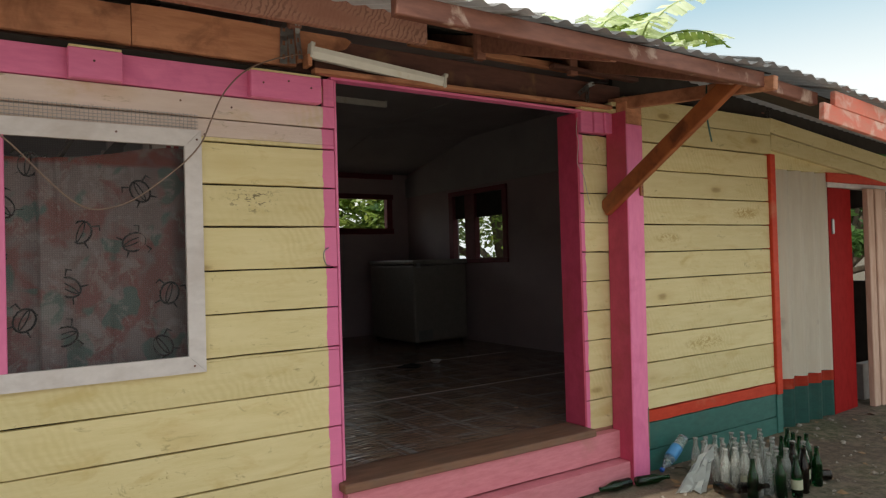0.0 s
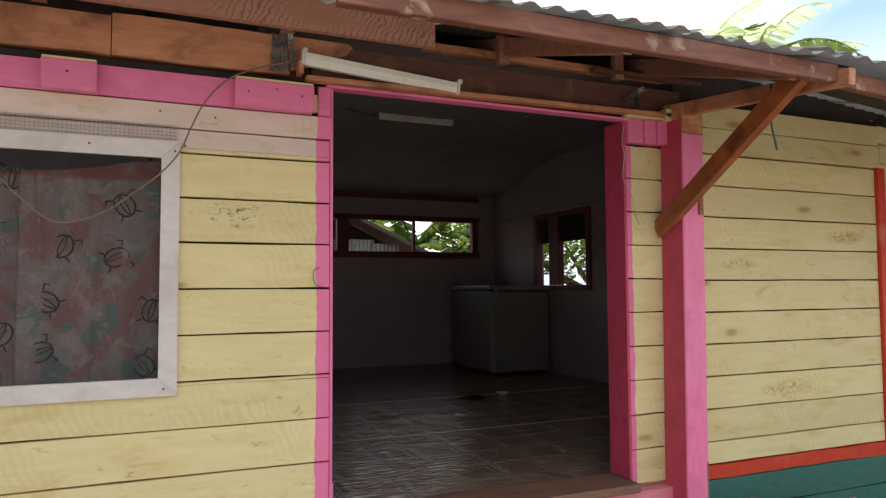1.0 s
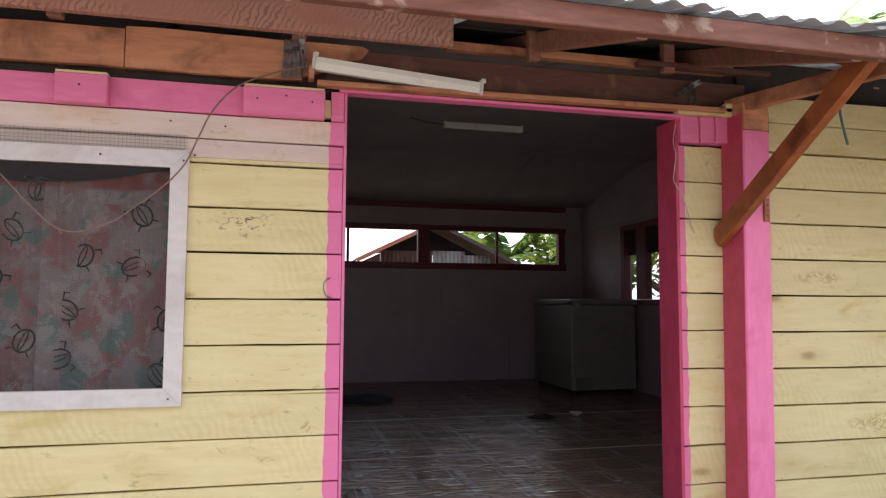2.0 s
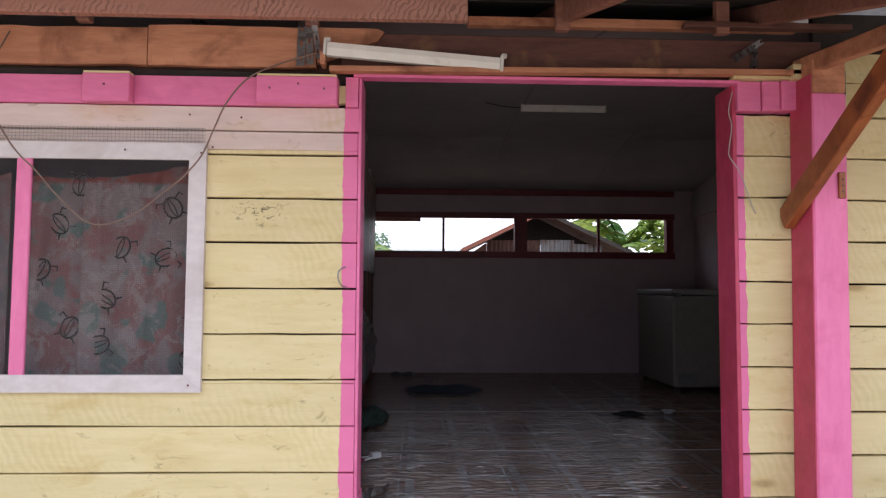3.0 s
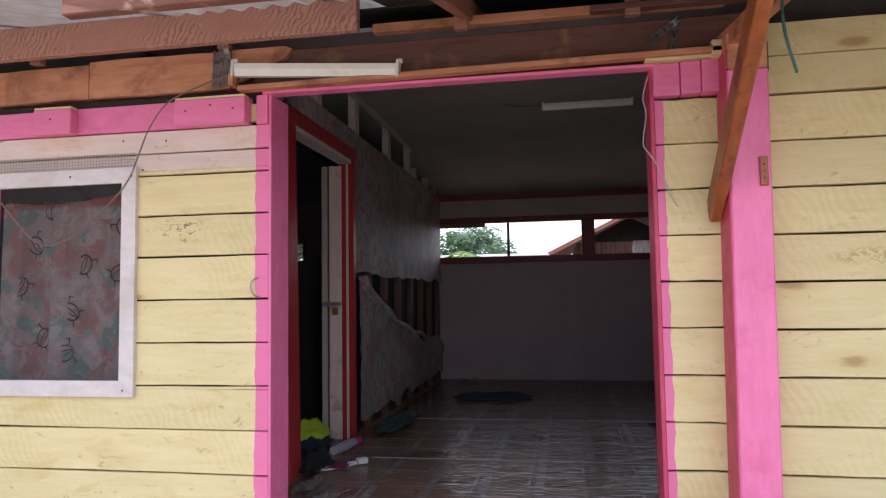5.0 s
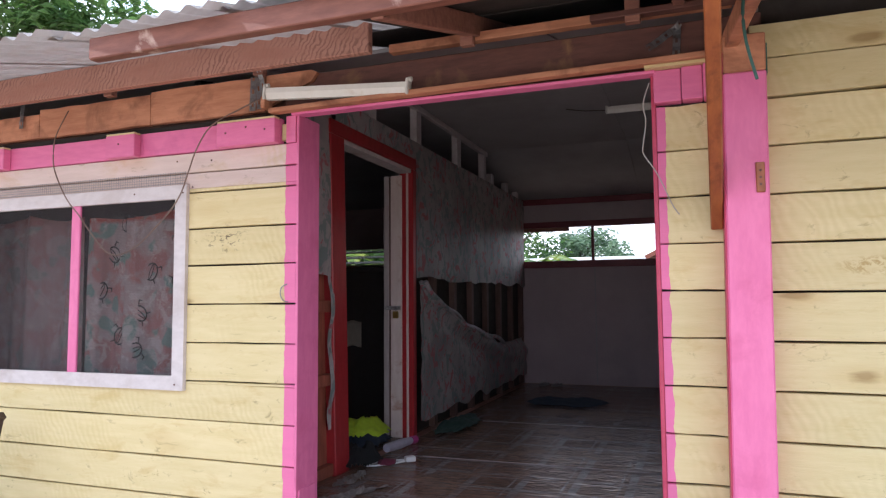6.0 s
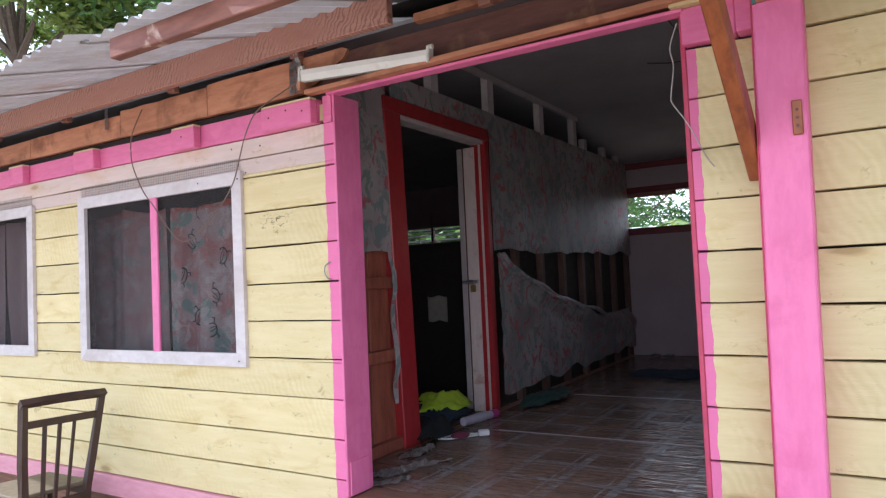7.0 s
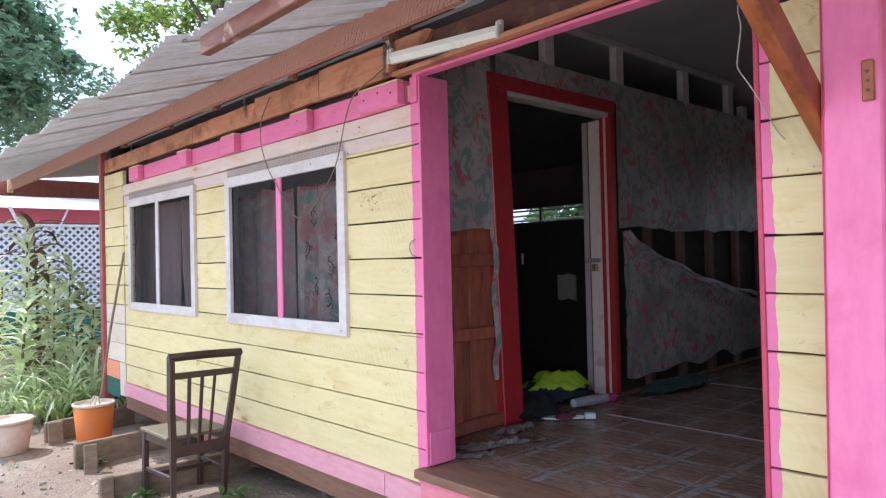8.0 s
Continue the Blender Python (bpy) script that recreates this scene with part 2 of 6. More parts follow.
M_ZINC = surface("galvanised_sheet", (0.50, 0.475, 0.46), (0.42, 0.39, 0.375), (2, 2, 2), 5.0, 0.45, 0.08, metal=0.35, stain=(0.42, 0.33, 0.27), stain_at=(0.58, 0.8), vary=0.08)
# near-black board: the shade of gaps and voids is in its colour
M_SHADOW = surface("shade_black_board", (0.045, 0.035, 0.03), (0.03, 0.024, 0.02), (4, 4, 4), 3.0, 0.9, 0.1)
M_PALEWALL = surface("pale_pink_lining", (0.42, 0.33, 0.34), (0.37, 0.29, 0.30), (1.2, 1.2, 1.2), 2.0, 0.6, 0.05, stain=(0.30, 0.24, 0.24), stain_at=(0.55, 0.8), stain_scale=1.1)
M_CEIL = surface("grey_ceiling_board", (0.36, 0.35, 0.36), (0.30, 0.29, 0.30), (1, 1, 1), 2.0, 0.75, 0.05, stain=(0.25, 0.235, 0.24), stain_at=(0.55, 0.8), stain_scale=0.9)
M_DARKTRIM = surface("dark_maroon_paint", (0.19, 0.03, 0.045), (0.14, 0.02, 0.032), (3, 3, 8), 3.0, 0.5, 0.15)
M_STEEL = surface("galvanised_strap", (0.42, 0.42, 0.42), (0.28, 0.28, 0.29), (12, 12, 12), 5.0, 0.4, 0.3, metal=0.8, stain=(0.22, 0.16, 0.12), stain_at=(0.55, 0.7), stain_scale=9.0)
M_WHITEMETAL = surface("white_enamel", (0.72, 0.71, 0.66), (0.66, 0.64, 0.58), (4, 4, 4), 4.0, 0.35, 0.05, stain=(0.50, 0.42, 0.30), stain_at=(0.6, 0.75), stain_scale=6.0)

# ---- mesh helpers ----
def mesh_of(name, bm, material, smooth=False):
    me = bpy.data.meshes.new(name)
    bm.normal_update()
    bm.to_mesh(me)
    bm.free()
    me.materials.append(material)
    if smooth:
        for f in me.polygons:
            f.use_smooth = True
    return me


def part(name, bm, material, parent=None, label="", smooth=False):
    ob = new(name, mesh_of(name, bm, material, smooth))
    if parent is not None:
        ob.parent = parent
    if label:
        tagged(ob, label)
    return ob


def thing(name, label, category, at=(0, 0, 0), group="", kind=""):
    ob = new(name)
    ob.location = at
    return tagged(ob, label, category, group, kind)


def setting(name, label, category):
    return tagged(new(name), label, category, kind="structure")


def box(bm, x0, x1, y0, y1, z0, z1, m=None):
    r = bmesh.ops.create_cube(bm, size=1.0)
    t = Matrix.Translation(((x0 + x1) / 2, (y0 + y1) / 2, (z0 + z1) / 2)) @ Matrix.Diagonal((x1 - x0, y1 - y0, z1 - z0, 1))
    bmesh.ops.transform(bm, matrix=(m @ t) if m else t, verts=r["verts"])
    return r["verts"]


def bevelled(x0, x1, y0, y1, z0, z1, b=0.004, m=None, seg=1):
    bm = bmesh.new()
    box(bm, x0, x1, y0, y1, z0, z1)
    bmesh.ops.bevel(bm, geom=bm.edges[:], offset=b, segments=seg, affect="EDGES", profile=0.5)
    if m:
        bmesh.ops.transform(bm, matrix=m, verts=bm.verts[:])
    return bm


def beam(a, b, w, h, bev=0.004, roll=0.0):
    """A squared timber from a to b; w across, h upright."""
    a, b = Vector(a), Vector(b)
    d = b - a
    m = Matrix.Translation(a) @ d.to_track_quat("X", "Z").to_matrix().to_4x4() @ pose(0, 0, 0, roll, 0, 0)
    return bevelled(0, d.length, -w / 2, w / 2, -h / 2, h / 2, bev, m)


def lathe(profile, sides=16, bm=None, m=None):
    """A round body from (radius, z) pairs."""
    bm = bm or bmesh.new()
    rings = []
    for r, z in profile:
        rings.append([bm.verts.new((r * math.cos(2 * math.pi * i / sides), r * math.sin(2 * math.pi * i / sides), z)) for i in range(sides)])
    for a, b in zip(rings, rings[1:]):
        for i in range(sides):
            bm.faces.new((a[i], a[(i + 1) % sides], b[(i + 1) % sides], b[i]))
    if profile[0][0] > 1e-4:
        bm.faces.new(rings[0][::-1])
    if profile[-1][0] > 1e-4:
        bm.faces.new(rings[-1])
    if m:
        bmesh.ops.transform(bm, matrix=m, verts=[v for ring in rings for v in ring])
    return bm


def tube(points, r, sides=6, bm=None):
    """A cable or stick along points."""
    bm = bm or bmesh.new()
    pts = [Vector(p) for p in points]
    rings = []
    for i, p in enumerate(pts):
        d = (pts[min(i + 1, len(pts) - 1)] - pts[max(i - 1, 0)]).normalized()
        q = d.to_track_quat("Z", "Y")
        rr = r[i] if isinstance(r, (list, tuple)) else r
        rings.append([bm.verts.new(p + q @ Vector((rr * math.cos(2 * math.pi * k / sides), rr * math.sin(2 * math.pi * k / sides), 0))) for k in range(sides)])
    for a, b in zip(rings, rings[1:]):
        for i in range(sides):
            bm.faces.new((a[i], a[(i + 1) % sides], b[(i + 1) % sides], b[i]))
    bm.faces.new(rings[0][::-1])
    bm.faces.new(rings[-1])
    return bm


def sag(a, b, drop, n=14):
    a, b = Vector(a), Vector(b)
    return [a.lerp(b, i / n) + Vector((0, 0, -drop * 4 * (i / n) * (1 - i / n))) for i in range(n + 1)]


def board(x0, x1, y0, y1, z0, z1, wob=0.0016, seg=10):
    """A sawn board along x with slightly uneven edges."""
    bm = bmesh.new()
    seg = max(2, min(seg, int((x1 - x0) / 0.12) + 1))
    cols = []
    for i in range(seg + 1):
        x = x0 + (x1 - x0) * i / seg
        lo, hi = z0 + random.uniform(-wob, wob), z1 + random.uniform(-wob, wob)
        dy = random.uniform(-0.0015, 0.0015)
        cols.append([bm.verts.new(c) for c in ((x, y0 + dy, lo + 0.002), (x, y0 + dy, hi - 0.002), (x, y0 + 0.004 + dy, hi), (x, y1, hi), (x, y1, lo), (x, y0 + 0.004 + dy, lo))])
    for a, b in zip(cols, cols[1:]):
        for k in range(6):
            bm.faces.new((a[k], a[(k + 1) % 6], b[(k + 1) % 6], b[k]))
    bm.faces.new(cols[0][::-1])
    bm.faces.new(cols[-1])
    bmesh.ops.recalc_face_normals(bm, faces=bm.faces[:])
    return bm


def corrugated(width, length, pitch=0.100, depth=0.021, thick=0.0015, per=6, seg=1, m=None):
    """A corrugated sheet: waves along x, laid along y."""
    bm = bmesh.new()
    n = max(2, int(width / pitch * per))
    rows = []
    for j in range(seg + 1):
        y = length * j / seg
        rows.append([bm.verts.new((width * i / n, y, depth / 2 * math.sin(2 * math.pi * i / per))) for i in range(n + 1)])
    for a, b in zip(rows, rows[1:]):
        for i in range(n):
            bm.faces.new((a[i], a[i + 1], b[i + 1], b[i]))
    bmesh.ops.solidify(bm, geom=bm.faces[:], thickness=thick)
    if m:
        bmesh.ops.transform(bm, matrix=m, verts=bm.verts[:])
    return bm

# ---- ground ----
def ground_height(x, y):
    under = 0.04 * noise.noise(Vector((x * 0.7, y * 0.7, 0.3))) + 0.015 * noise.noise(Vector((x * 3.1, y * 3.1, 1.7)))
    rise = 0.08 * min(max((x - 1.5) / 2.0, 0), 1) * min(max((y - 0.5) / 1.5, 0), 1)
    fall = min(max((1.0 - x) / 2.0, 0), 1)
    return under * 0.6 + rise - 0.12 * fall * fall * (3 - 2 * fall)


def ground_material():
    m, n, l, p = nodes_of("trodden_earth")
    vec = coords(n, l, (1, 1, 1), False)
    broad = noise_of(n, l, vec, 0.9, 6.0, 0.6)
    fine = noise_of(n, l, vec, 14.0, 8.0, 0.7)
    col = mixed(n, l, ramp_of(n, l, broad, 0.35, 0.65), (0.20, 0.135, 0.095), (0.34, 0.255, 0.195))
    col = mixed(n, l, maths(n, l, "MULTIPLY", ramp_of(n, l, fine, 0.45, 0.65), 0.6), col, (0.15, 0.11, 0.085))
    grit = n.new("ShaderNodeTexVoronoi")
    grit.inputs["Scale"].default_value = 42.0
    l.new(vec, grit.inputs["Vector"])
    col = mixed(n, l, maths(n, l, "MULTIPLY", ramp_of(n, l, grit.outputs["Distance"], 0.25, 0.05), 0.45), col, (0.42, 0.36, 0.29))
    moss = noise_of(n, l, vec, 1.7, 5.0, 0.6, 0.5)
    col = mixed(n, l, maths(n, l, "MULTIPLY", ramp_of(n, l, moss, 0.58, 0.7), 0.5), col, (0.07, 0.09, 0.035))
    # unseen yard made pale to bounce light up at the facade
    gx = n.new("ShaderNodeSeparateXYZ")
    l.new(vec, gx.inputs[0])
    bounce_yard = maths(n, l, "ADD", gx.outputs["Y"], maths(n, l, "MULTIPLY", maths(n, l, "SUBTRACT", broad, 0.5), 2.0))
    col = mixed(n, l, maths(n, l, "MULTIPLY", ramp_of(n, l, bounce_yard, 0.9, 0.0), ramp_of(n, l, fine, 0.75, 0.45)), col, (0.60, 0.53, 0.45))
    # damp mossy earth round the lean-to, with its shade put into the colour
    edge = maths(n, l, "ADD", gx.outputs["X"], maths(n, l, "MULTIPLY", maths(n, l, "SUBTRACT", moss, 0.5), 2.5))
    darken = maths(n, l, "MULTIPLY", maths(n, l, "MULTIPLY", ramp_of(n, l, edge, 2.8, 3.8), ramp_of(n, l, gx.outputs["Y"], 0.8, 1.5)), ramp_of(n, l, fine, 0.72, 0.44))
    col = mixed(n, l, maths(n, l, "MULTIPLY", darken, 0.92), col, mixed(n, l, ramp_of(n, l, broad, 0.45, 0.6), (0.075, 0.055, 0.040), (0.05, 0.06, 0.022)))
    l.new(col, p.inputs["Base Color"])
    p.inputs["Roughness"].default_value = 0.95
    bumped(n, l, p, maths(n, l, "ADD", fine, maths(n, l, "MULTIPLY", grit.outputs["Distance"], -0.5)), 0.7, 0.02)
    return m


def build_ground():
    xs = [-900, -300, -100, -50, -30, -20] + [-14 + 0.25 * i for i in range(105)] + [16, 24, 40, 100, 300, 900]
    ys = [-900, -300, -100, -40, -20, -10] + [-6 + 0.25 * i for i in range(67)] + [14, 20, 40, 100, 300, 900]
    bm = bmesh.new()
    grid = [[bm.verts.new((x, y, ground_height(x, y) if abs(x) < 14 and -6 <= y < 11 else ground_height(x, 2.0) * 0.6)) for x in xs] for y in ys]
    for a, b in zip(grid, grid[1:]):
        for i in range(len(xs) - 1):
            bm.faces.new((a[i], a[i + 1], b[i + 1], b[i]))
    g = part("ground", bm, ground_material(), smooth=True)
    tagged(g, "brown trodden earth with grit and mossy patches", "ground", kind="structure")


build_ground()

# ---- front wall ----
FLOOR = 0.43
SEAMS = [2.050, 1.861, 1.672, 1.476, 1.282, 1.090, 0.896, 0.704, 0.512, 0.335]
WINDOWS = [(-2.86, -1.31, 1.055, 2.10), (-0.75, 0.780, 1.04, 2.092)]
wall_front = setting("wall_front", "front wall of horizontal boards painted yellow with pink trim", "wall")


def lining(name, parent, pieces, material):
    bm = bmesh.new()
    for p in pieces:
        box(bm, *p)
    return part(name, bm, material, parent)


GAP = 0.0068
for hi, lo in zip(SEAMS, SEAMS[1:]):
    spans = [(-3.02, 1.42)]
    if lo > 1.08:
        spans = [(-3.02, -2.83), (-1.38, -0.75), (0.735, 1.42)]
    elif hi > 1.05:
        spans = [(-3.02, 1.42)]
    for x0, x1 in spans:
        top = min(hi, 1.075) if (lo < 1.04 < hi) else hi
        if top < hi:
            # the board is notched round the windows
            for a, b in ((-3.02, -2.83), (-1.38, -0.75), (0.735, 1.42)):
                part("board", board(a, b, 3.10, 3.13, 1.0752, hi - GAP / 2), M_YELLOW, wall_front)
            part("board", board(x0, x1, 3.10, 3.13, lo + GAP / 2, 1.0748), M_YELLOW, wall_front)
        else:
            part("board", board(x0, x1, 3.10, 3.13, lo + GAP / 2, hi - GAP / 2), M_YELLOW, wall_front)
# pinkish white courses over the windows, then the pink plate with its blocks
part("board", board(-3.02, 1.425, 3.094, 3.13, 2.156, 2.258), M_CREAM, wall_front, "pinkish white board")
for a, b in ((-3.02, 1.42),):
    part("board", board(a, b, 3.1005, 3.13, 2.072, 2.151), M_CREAM, wall_front, "pinkish white board")
    part("board", board(a, b, 3.1005, 3.13, 2.054, 2.0715, 0.0006), M_YELLOW, wall_front)
part("board", board(1.366, 1.42, 3.09, 3.12, 2.262, 2.395), M_PINKH, wall_front)
part("board_end", board(1.337, 1.365, 3.10, 3.13, 2.278, 2.36), M_YELLOW_PLAIN, wall_front, "bare yellowish board end")
part("board", board(-2.70, 1.335, 3.086, 3.12, 2.262, 2.386, seg=14), M_PINKH, wall_front, "pink wall plate")
for a, b in ((0.992, 1.335), (0.267, 0.465), (-0.72, -0.50), (-1.53, -1.34), (-2.67, -2.43)):
    blk = part("block", bevelled(a, b, 3.035, 3.085, 2.258, 2.379, 0.004), M_PINKH, wall_front, "pink block")
    part("edge", bevelled(a + 0.003, b - 0.003, 3.037, 3.085, 2.3795, 2.389, 0.002), M_YELLOW_PLAIN, blk, "bare yellowish top")
# corner boards at the far end
for hi, lo in zip([2.41, 2.262] + SEAMS, [2.262] + SEAMS):
    if lo > 0.52:
        part("board", board(-3.60, -3.035, 3.095, 3.13, lo + GAP / 2, hi - GAP / 2), M_YELLOW_PLAIN if lo > 1.05 else M_CORNER, wall_front)
part("board", board(-3.60, -3.035, 3.095, 3.13, 0.522, 0.704), M_CORNER, wall_front)
part("board", board(-3.60, -3.20, 3.09, 3.125, 0.345, 0.517), surface("faded_orange_paint", (0.74, 0.30, 0.18), (0.66, 0.24, 0.14), (3, 4, 9), 3.0, 0.6, 0.3), wall_front, "orange-red board end")
part("board", board(-3.60, -3.20, 3.09, 3.125, 0.16, 0.342), M_GREEN, wall_front, "green board end")
part("corner_trim", bevelled(-3.195, -3.035, 3.093, 3.125, 0.19, 0.516, 0.004), M_CORNER, wall_front, "cream trim")
part("post", bevelled(-3.68, -3.605, 3.06, 3.14, 0.05, 2.66, 0.006), surface("faded_red_post", (0.34, 0.09, 0.085), (0.25, 0.06, 0.06), (6, 6, 2)), wall_front, "faded red corner post")
# pink skirting and the raw bearer under it
part("skirting", board(-3.03, 1.10, 3.078, 3.12, 0.212, 0.332, seg=14), M_SKIRT, wall_front, "pink skirting board")
part("skirting", board(1.105, 1.43, 3.078, 3.12, 0.212, 0.332), M_SKIRT, wall_front, "pink skirting board")
part("bearer", board(-3.03, 1.43, 3.095, 3.16, 0.085, 0.209, seg=14), M_SILLWOOD, wall_front, "raw timber bearer")
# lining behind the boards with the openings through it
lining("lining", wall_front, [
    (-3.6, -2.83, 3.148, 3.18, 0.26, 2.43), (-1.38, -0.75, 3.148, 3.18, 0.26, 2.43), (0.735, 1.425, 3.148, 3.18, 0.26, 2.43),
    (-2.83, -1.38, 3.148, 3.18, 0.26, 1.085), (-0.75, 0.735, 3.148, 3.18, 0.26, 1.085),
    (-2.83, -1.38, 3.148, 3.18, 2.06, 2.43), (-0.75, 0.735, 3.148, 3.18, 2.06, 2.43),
    # last piece: dark panel for the shaded void above the right-hand boards
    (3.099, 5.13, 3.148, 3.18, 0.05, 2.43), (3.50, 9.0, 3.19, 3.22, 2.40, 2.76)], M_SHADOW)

# strip of boards between opening and post, and its pink jamb
z = 2.264
while z > 0.45:
    lo = max(z - 0.1865, 0.385)
    part("board", board(3.099, 3.350, 3.118, 3.146, lo + GAP / 2, z - GAP / 2, 0.003), M_YELLOW_STRIP, wall_front)
    z -= 0.1865
for a, b, y in ((3.092, 3.198, 3.085), (3.200, 3.278, 3.073), (3.280, 3.346, 3.06)):
    part("block", bevelled(a, b, y, 3.146, 2.272, 2.405, 0.004), M_PINKH, wall_front, "pink block")
part("block", bevelled(3.06, 3.34, 3.05, 3.10, 2.4065, 2.420, 0.002), M_YELLOW_PLAIN, wall_front, "bare wooden strip")
# this jamb faces left and carries its shade in the deeper pink
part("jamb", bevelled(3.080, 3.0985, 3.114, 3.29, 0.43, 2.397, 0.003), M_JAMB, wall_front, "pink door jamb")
part("jamb", bevelled(1.422, 1.436, 3.094, 3.29, 0.432, 2.397, 0.003), M_PINK, wall_front, "pink door jamb")
part("repair", bevelled(1.4365, 1.444, 3.11, 3.25, 0.436, 0.60, 0.002), M_PINK, wall_front, "pink patch nailed to the jamb")
part("head", bevelled(1.40, 3.10, 3.075, 3.14, 2.392, 2.406, 0.003), M_PINKH, wall_front, "pink underside of the lintel")
part("head_strip", beam((1.30, 3.055, 2.414), (3.36, 3.055, 2.434), 0.05, 0.024, 0.003), M_ORANGEWOOD, wall_front, "raw wooden strip over the opening")
# sill
part("sill", bevelled(1.40, 3.092, 3.03, 3.30, 0.385, 0.428, 0.006), M_SILLWOOD, wall_front, "worn brown wooden threshold")
part("riser", board(1.425, 3.345, 3.055, 3.12, 0.215, 0.382, seg=8), M_FADED, wall_front, "faded pink riser board")
part("step", board(1.40, 3.345, 2.975, 3.12, 0.075, 0.205, seg=8), M_FADED, wall_front, "faded pink bottom board")

# boards right of the post
z, rows = 2.240, []
while z > 0.50:
    rows.append((z, max(z - 0.1828, 0.470)))
    z -= 0.1828
for hi, lo in rows:
    part("board", board(3.45, 5.06, 3.06, 3.13, lo + GAP / 2, hi - GAP / 2), M_YELLOW_PLAIN, wall_front)
for hi, lo in ((2.525, 2.395), (2.390, 2.246)):
    part("board", board(3.45, 5.10, 3.05, 3.13, lo, hi), M_YELLOW_PLAIN, wall_front)
part("red_band", board(3.45, 5.06, 3.052, 3.13, 0.388, 0.466, 0.006), M_REDBRIGHT, wall_front, "red painted band")
part("board", board(3.45, 5.06, 3.055, 3.13, 0.212, 0.385), M_GREEN, wall_front, "green board")
part("board", board(3.45, 5.06, 3.055, 3.13, 0.02, 0.206), M_GREEN, wall_front, "green board")
part("corner_trim", bevelled(5.062, 5.132, 3.035, 3.13, 0.38, 2.245, 0.004), M_REDBRIGHT, wall_front, "red corner trim")
part("corner_trim", bevelled(5.062, 5.135, 3.045, 3.13, 0.02, 0.379, 0.004), M_GREEN, wall_front, "green corner trim")

# ---- windows of the front wall ----
def screen_material():
    m, n, l, p = nodes_of("grey_insect_screen")
    tr, mix = n.new("ShaderNodeBsdfTransparent"), n.new("ShaderNodeMixShader")
    # woven grid of wires
    sep = n.new("ShaderNodeSeparateXYZ")
    l.new(coords(n, l, (1, 1, 1), False), sep.inputs[0])
    lines = []
    for axis in ("X", "Z"):
        f = maths(n, l, "FRACT", maths(n, l, "DIVIDE", sep.outputs[axis], 0.0085), 0)
        lines.append(maths(n, l, "LESS_THAN", f, 0.3))
    grid = maths(n, l, "MAXIMUM", lines[0], lines[1])
    l.new(maths(n, l, "ADD", maths(n, l, "MULTIPLY", grid, 0.20), 0.03), mix.inputs[0])
    p.inputs["Base Color"].default_value = (0.22, 0.195, 0.20, 1)
    p.inputs["Roughness"].default_value = 0.7
    out = n["Material Output"]
    l.new(tr.outputs[0], mix.inputs[1])
    l.new(p.outputs[0], mix.inputs[2])
    l.new(mix.outputs[0], out.inputs["Surface"])
    return m


M_SCREEN = screen_material()
M_MESHWIRE = surface("dull_wire", (0.42, 0.40, 0.40), (0.30, 0.28, 0.28), (9, 9, 9))


def front_window(i, x0, x1, z0, z1, mullion, mullion_mat, mullion_label):
    w = setting("window_%d" % i, "white-framed window with insect screen and curtains behind", "window")
    f = 0.072
    lower, upper = 3.076, 3.099
    for a, b, c, d in ((x0, x1, z0, z0 + f), (x0, x1, z1 - f, z1)):
        bm = bmesh.new()
        vs = [(a, c), (b, c), (b - f, d), (a + f, d)] if c == z0 else [(a + f, c), (b - f, c), (b, d), (a, d)]
        front = [bm.verts.new((x, lower, z)) for x, z in vs]
        rear = [bm.verts.new((x, upper, z)) for x, z in vs]
        bm.faces.new(front), bm.faces.new(rear[::-1])
        for k in range(4):
            bm.faces.new((front[k], rear[k], rear[(k + 1) % 4], front[(k + 1) % 4]))
        bmesh.ops.recalc_face_normals(bm, faces=bm.faces[:])
        part("window_frame", bm, M_WHITE, w)
    for s in (0, 1):
        bm = bmesh.new()
        a, b = (x0, x0 + f) if s == 0 else (x1, x1 - f)
        vs = [(a, z0 + 0.001), (b, z0 + f + 0.001), (b, z1 - f - 0.001), (a, z1 - 0.001)]
        front = [bm.verts.new((x, lower, z)) for x, z in vs]
        rear = [bm.verts.new((x, upper, z)) for x, z in vs]
        bm.faces.new(front), bm.faces.new(rear[::-1])
        for k in range(4):
            bm.faces.new((front[k], rear[k], rear[(k + 1) % 4], front[(k + 1) % 4]))
        bmesh.ops.recalc_face_normals(bm, faces=bm.faces[:])
        part("window_frame", bm, M_WHITE, w)
    part("mullion", bevelled(mullion - 0.032, mullion + 0.032, 3.084, 3.0995, z0 + f - 0.005, z1 - f + 0.005, 0.004), mullion_mat, w, mullion_label)
    for a, b in ((x0 + f, mullion - 0.034), (mullion + 0.034, x1 - f)):
        bm = bmesh.new()
        bm.faces.new([bm.verts.new(c) for c in ((a - 0.01, 3.101, z0 + f - 0.01), (b + 0.01, 3.101, z0 + f - 0.01), (b + 0.01, 3.101, z1 - f + 0.01), (a - 0.01, 3.101, z1 - f + 0.01))])
        part("screen", bm, M_SCREEN, w, "grey insect screen")
    bm = bmesh.new()
    for j in range(5):
        zz = z1 + 0.012 + 0.014 * j
        tube([(x0 + 0.02, 3.09, zz), (x1 - 0.01, 3.09, zz + random.uniform(-0.004, 0.004))], 0.0014, 4, bm)
    k = x0 + 0.02
    while k < x1 - 0.01:
        tube([(k, 3.09, z1 + 0.005), (k, 3.09, z1 + 0.072)], 0.0012, 3, bm)
        k += 0.016
    part("wire_mesh", bm, M_MESHWIRE, w, "strip of galvanised wire mesh")
    return w


